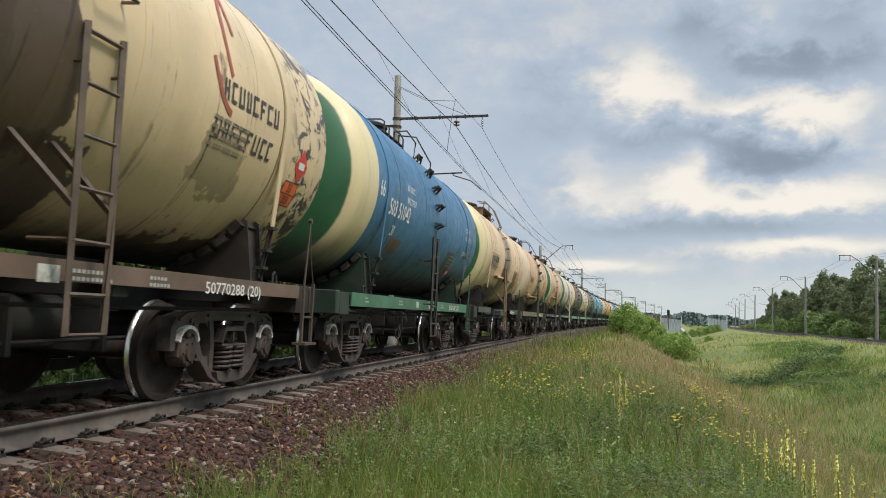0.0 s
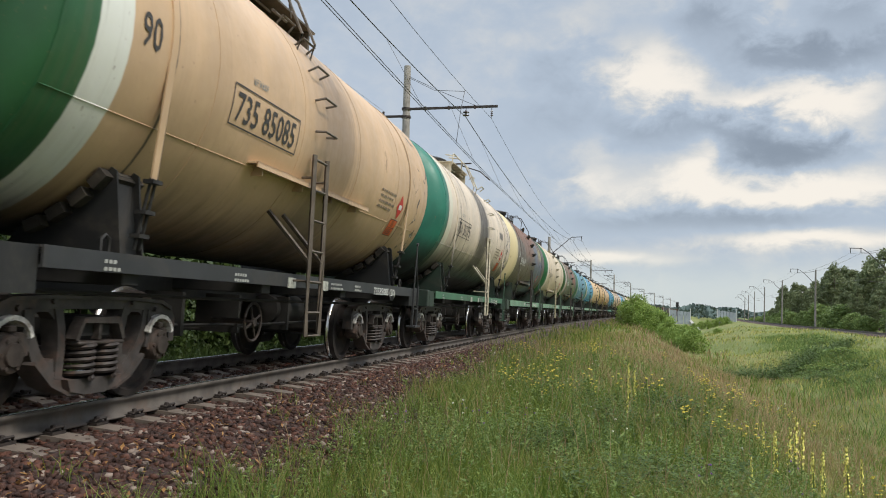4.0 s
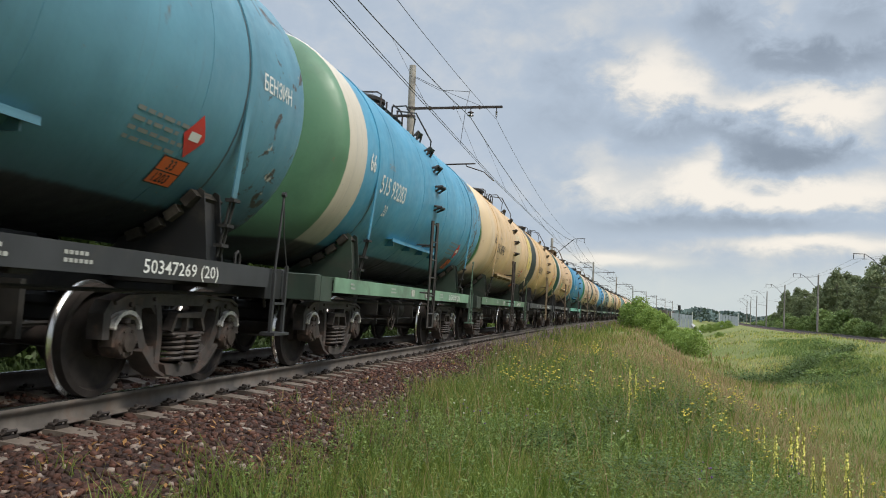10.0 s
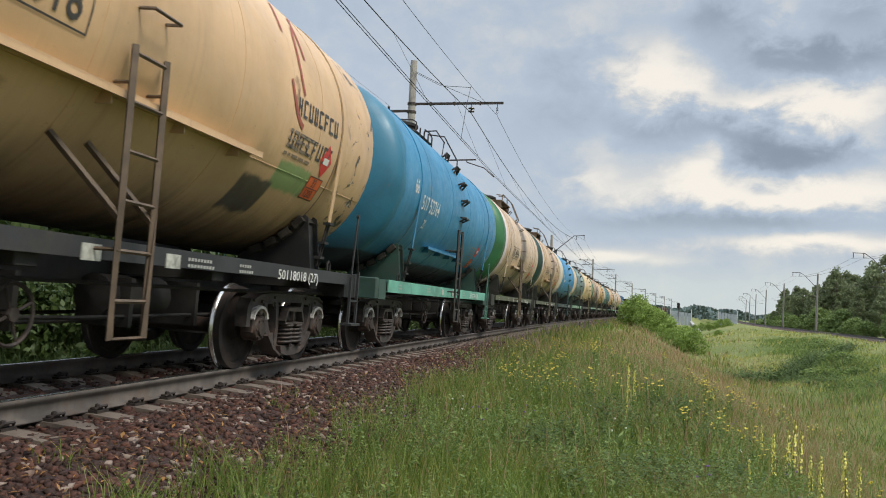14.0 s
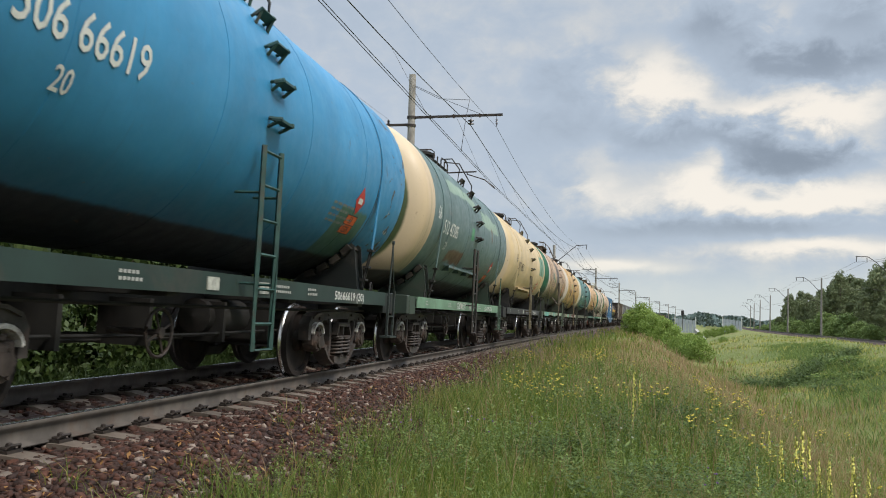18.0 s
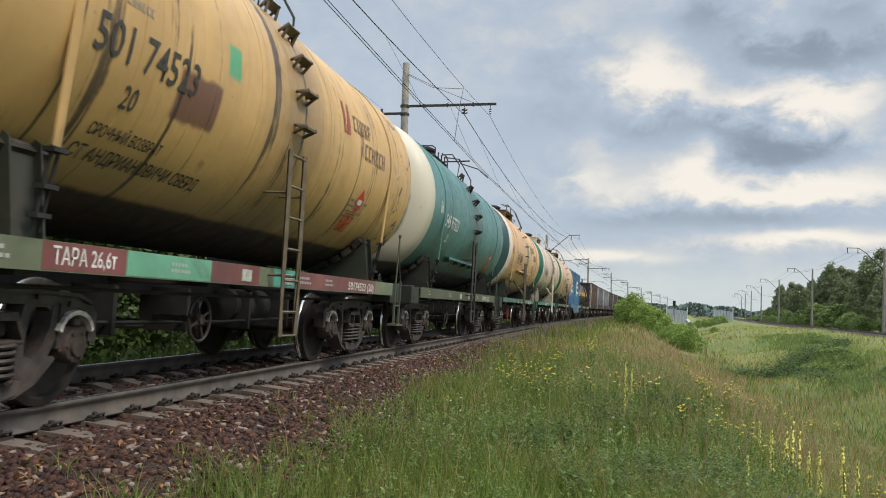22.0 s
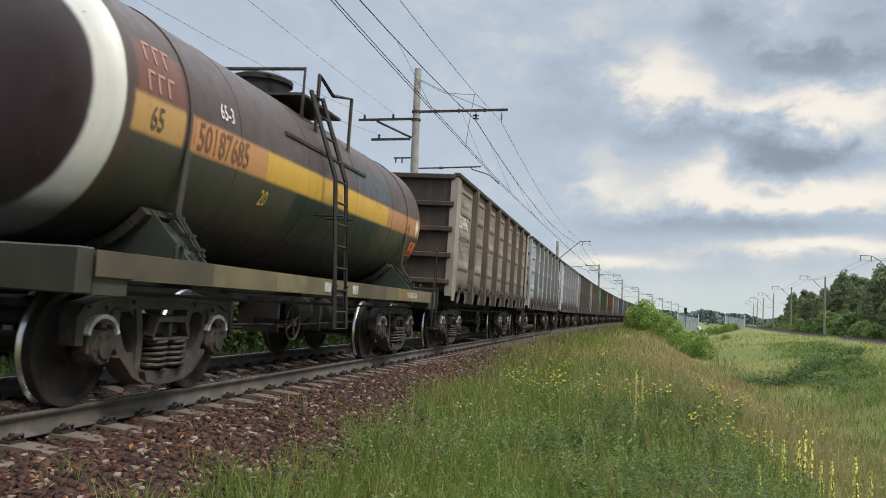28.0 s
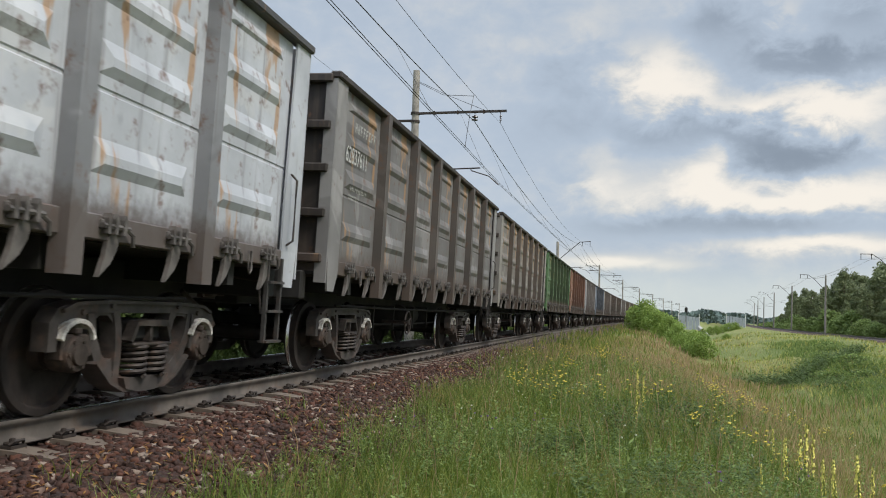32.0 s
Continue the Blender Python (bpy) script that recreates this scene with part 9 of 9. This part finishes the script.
        tagged(new("weeds", me), "leafy green weeds among the grass", "weeds", kind="stuff")
    # broad-leaved dark growth: in the runnel of the far slope, and in clumps on the near bank
    n = 1500
    f = rng.random(n) * (len(GULLY) - 1)
    s = np.interp(f, range(len(GULLY)), [q[0] for q in GULLY]) + 0.55 * rng.standard_normal(n)
    o = np.interp(f, range(len(GULLY)), [q[1] for q in GULLY]) + 0.55 * rng.standard_normal(n)
    x, y, _t = line(s, o)
    leafy("rank_weeds", x, y, s, o, 0.35 + 0.55 * rng.random(n), 16, 0.13, rng, "rank dark green weeds in a runnel on the far slope")
    n = 900
    s, o = 36 + 14 * rng.random(n), 13.2 + 4.5 * rng.random(n)
    m = rng.random(n) < patchy(s, o, 0.9)
    s, o = s[m], o[m]
    x, y, _t = line(s, o)
    leafy("rank_weeds", x, y, s, o, 0.15 + 0.30 * rng.random(len(s)), 14, 0.10, rng, "rank dark green weeds in the grassy dip")
    n, clumps = 850, 36
    cs, co = 6.0 + 11.0 * rng.random(clumps), 3.6 + 3.6 * rng.random(clumps)
    c = rng.integers(0, clumps, n)
    s, o = cs[c] + 0.22 * rng.standard_normal(n), co[c] + 0.22 * rng.standard_normal(n)
    x, y, _t = line(s, o)
    leafy("herb_clumps", x, y, s, o, 0.24 + 0.28 * rng.random(n), 22, 0.052, rng, "dark green broad-leaved herbs in clumps on the bank")
    # dry leaves and stalks fallen on the stones beside the track
    n = 2600
    s, o = 2.0 + 20 * rng.random(n) ** 1.7, 1.45 + 1.9 * rng.random(n) ** 0.8
    x, y, _t = line(s, o)
    z = np.interp(o, [1.4, 1.75, 2.15, 2.6, 2.9, 3.6], [-0.20, -0.235, -0.40, -0.555, -0.645, -0.68])
    a, L = rng.random(n) * 6.283, 0.012 + 0.022 * rng.random(n)
    dx, dy, t1 = np.cos(a) * L, np.sin(a) * L, 0.012 * rng.standard_normal(n)
    co = np.stack([np.stack([x - dx, y - dy, z - t1], -1), np.stack([x - dy * 0.5, y + dx * 0.5, z + 0.004], -1), np.stack([x + dx, y + dy, z + t1], -1), np.stack([x + dy * 0.5, y - dx * 0.5, z + 0.004], -1)], 1).reshape(-1, 3)
    tagged(new("fallen_leaves", from_arrays("fallen_leaves", co, np.arange(n * 4).reshape(-1, 4), M_LITTER)), "dry orange-brown leaves fallen on the ballast", "leaves", kind="stuff")
    # thin seeding stalks that stand over the grass
    n = 6500
    x, y = camera_ring(rng, n, 6.0, 34.0, -36, 21)
    s, o = to_line(x, y)
    m = (o > 2.4) & (np.abs(o - RIGHT_LINE) > 3) & (rng.random(n) < 0.35 + 0.6 * patchy(x, y, 0.4))
    x, y, s, o = x[m], y[m], s[m], o[m]
    me = blade_mesh("seed_stalks", x, y, ground_z(s, o), 0.45 + 0.35 * rng.random(len(x)), 0.004 + 0.0004 * np.hypot(x, y), 0.22, rng, M_DRY)
    tagged(new("seed_stalks", me), "thin straw-coloured seeding stalks above the grass", "grass", kind="stuff")


MULLEINS = [(9.41, 6.82, 0.8), (10.63, 7.24, 0.95), (10.7, 7.33, 0.85), (10.55, 7.16, 0.8), (9.26, 7.16, 0.75), (9.09, 7.45, 0.95), (10.98, 8.06, 0.75), (11.87, 7.10, 0.6), (8.43, 6.42, 0.5), (13.36, 5.36, 0.8), (13.3, 5.45, 0.7), (11.5, 5.3, 0.6), (8.7, 7.9, 0.7), (8.2, 7.0, 0.6), (9.2, 7.25, 0.8)]


# ---- far things ----
def build_far():
    mg = plain("grey_panel", (0.30, 0.33, 0.36), 0.7, 0, 0.1, scale=0.5)
    mw = plain("white_post", (0.55, 0.55, 0.53), 0.7, 0, 0.1)
    for s, o0, o1, h in ((292, 8.6, 15.4, 2.8), (300, 24.2, 30.4, 3.0)):
        w = tagged(new("noise_barrier"), "grey panel barrier on the bridge far down the line", "barrier", "barriers on the far bridge")
        w.matrix_basis = at_line(s, 0, -0.6)
        k = 6
        for i in range(k):
            bm = bmesh.new()
            box(bm, o0 + (o1 - o0) * i / k + 0.06, o0 + (o1 - o0) * (i + 1) / k - 0.06, -0.08, 0.08, -2.0, h * (1.0 - 0.22 * i / (k - 1)))
            part("panel", bm, mg, w)
        for i in (0, k):
            bm = bmesh.new()
            x = o0 + (o1 - o0) * i / k
            box(bm, x - 0.12, x + 0.12, -0.15, 0.15, -3.0, h + 0.6)
            part("post", bm, mw, w)
    bm = bmesh.new()
    tube(bm, [(0, 0, -1.0), (0, 0, 4.6)], 0.09, 8)
    w = tagged(new("railway_signal"), "dark railway signal on a thin mast", "signal")
    w.matrix_basis = at_line(270, 11.6, -0.6)
    part("signal_mast", bm, M_IRON, w)
    bm = bmesh.new()
    box(bm, -0.45, 0.45, -0.15, 0.15, 3.6, 5.2, 0.1)
    part("signal_head", bm, M_UNDER, w)
    bm = bmesh.new()
    ends = [bm.verts.new((*line(s, o + d)[:2], z)) for s, o, z in ((291, 15.4, -1.2), (250, 18.2, -3.9)) for d in (-0.45, 0.45)]
    low = [bm.verts.new(v.co - Vector((0, 0, 1.5))) for v in ends]
    bm.faces.new((ends[0], ends[1], ends[3], ends[2]))
    for a, b in ((0, 1), (1, 3), (3, 2), (2, 0)):
        bm.faces.new((ends[a], low[a], low[b], ends[b]))
    tagged(part("drain_chute", bm, plain("chute_concrete", (0.30, 0.29, 0.27), 0.9, 0, 0.15, scale=0.4)), "pale concrete drain chute down the far cutting", "drain")
    me = strip("road", [(17.5, -5.0), (20.0, -5.0)], np.arange(195, 285, 6.0), plain("pale_concrete", (0.42, 0.41, 0.38), 0.9, 0, 0.15, scale=0.4), 0.75)
    tagged(new("road", me), "pale concrete road in the cutting far off", "road", kind="structure")


build_grass()
build_trees()
build_far_wood()
build_flowers()
build_far()
scatter_stones("ballast_stones", 21000, 2.0, 26.0, 1.05, 3.3, 0.032, "loose reddish brown ballast stones", 3, 1.5)
scatter_stones("ballast_stones", 8000, 2.0, 40.0, -2.6, 1.1, 0.034, "loose brown ballast stones between the sleepers", 4, 1.5)


# ---- movement ----
def travelled(t):
    """Metres that the train has gone after t seconds: it gathers speed a little."""
    return 10.6353 * t + 0.031367 * t * t - 7.1272e-5 * t ** 3 - float(np.interp(t, PACE_T, PACE_M))


# small unevenness of the train's pace: seconds, metres
PACE_T = [0, 1, 2, 3, 4.5, 6, 7, 8, 11, 11.5, 12, 13, 32]
PACE_M = [0, -0.03, 0.05, 0.20, 0.1, 0, -0.07, 0, 0, -0.10, -0.15, 0, 0]


def motions():
    ts = [0.5 * i for i in range(65)]
    for thing, x in TRAIN:
        walk(thing, [(t, on_track(x - travelled(t))) for t in ts])
    for thing, x, z in LOADS:
        walk(thing, [(t, on_track(x - travelled(t), 0, z)) for t in ts])
    # every wheel pair of the train turns at the same rate, so they share one set of keys
    wheels = [o for o in scene.objects if o.name.split(".")[0] == "wheelset"]
    walk(wheels[0], [(i / FPS, pose(0, 0, 0, math.degrees(travelled(i / FPS) / 0.475))) for i in range(32 * FPS + 1)])
    keys = wheels[0].animation_data
    for w in wheels[1:]:
        w.rotation_mode = "QUATERNION"
        w.animation_data_create()
        w.animation_data.action = keys.action
        w.animation_data.action_slot = keys.action_slot


motions()
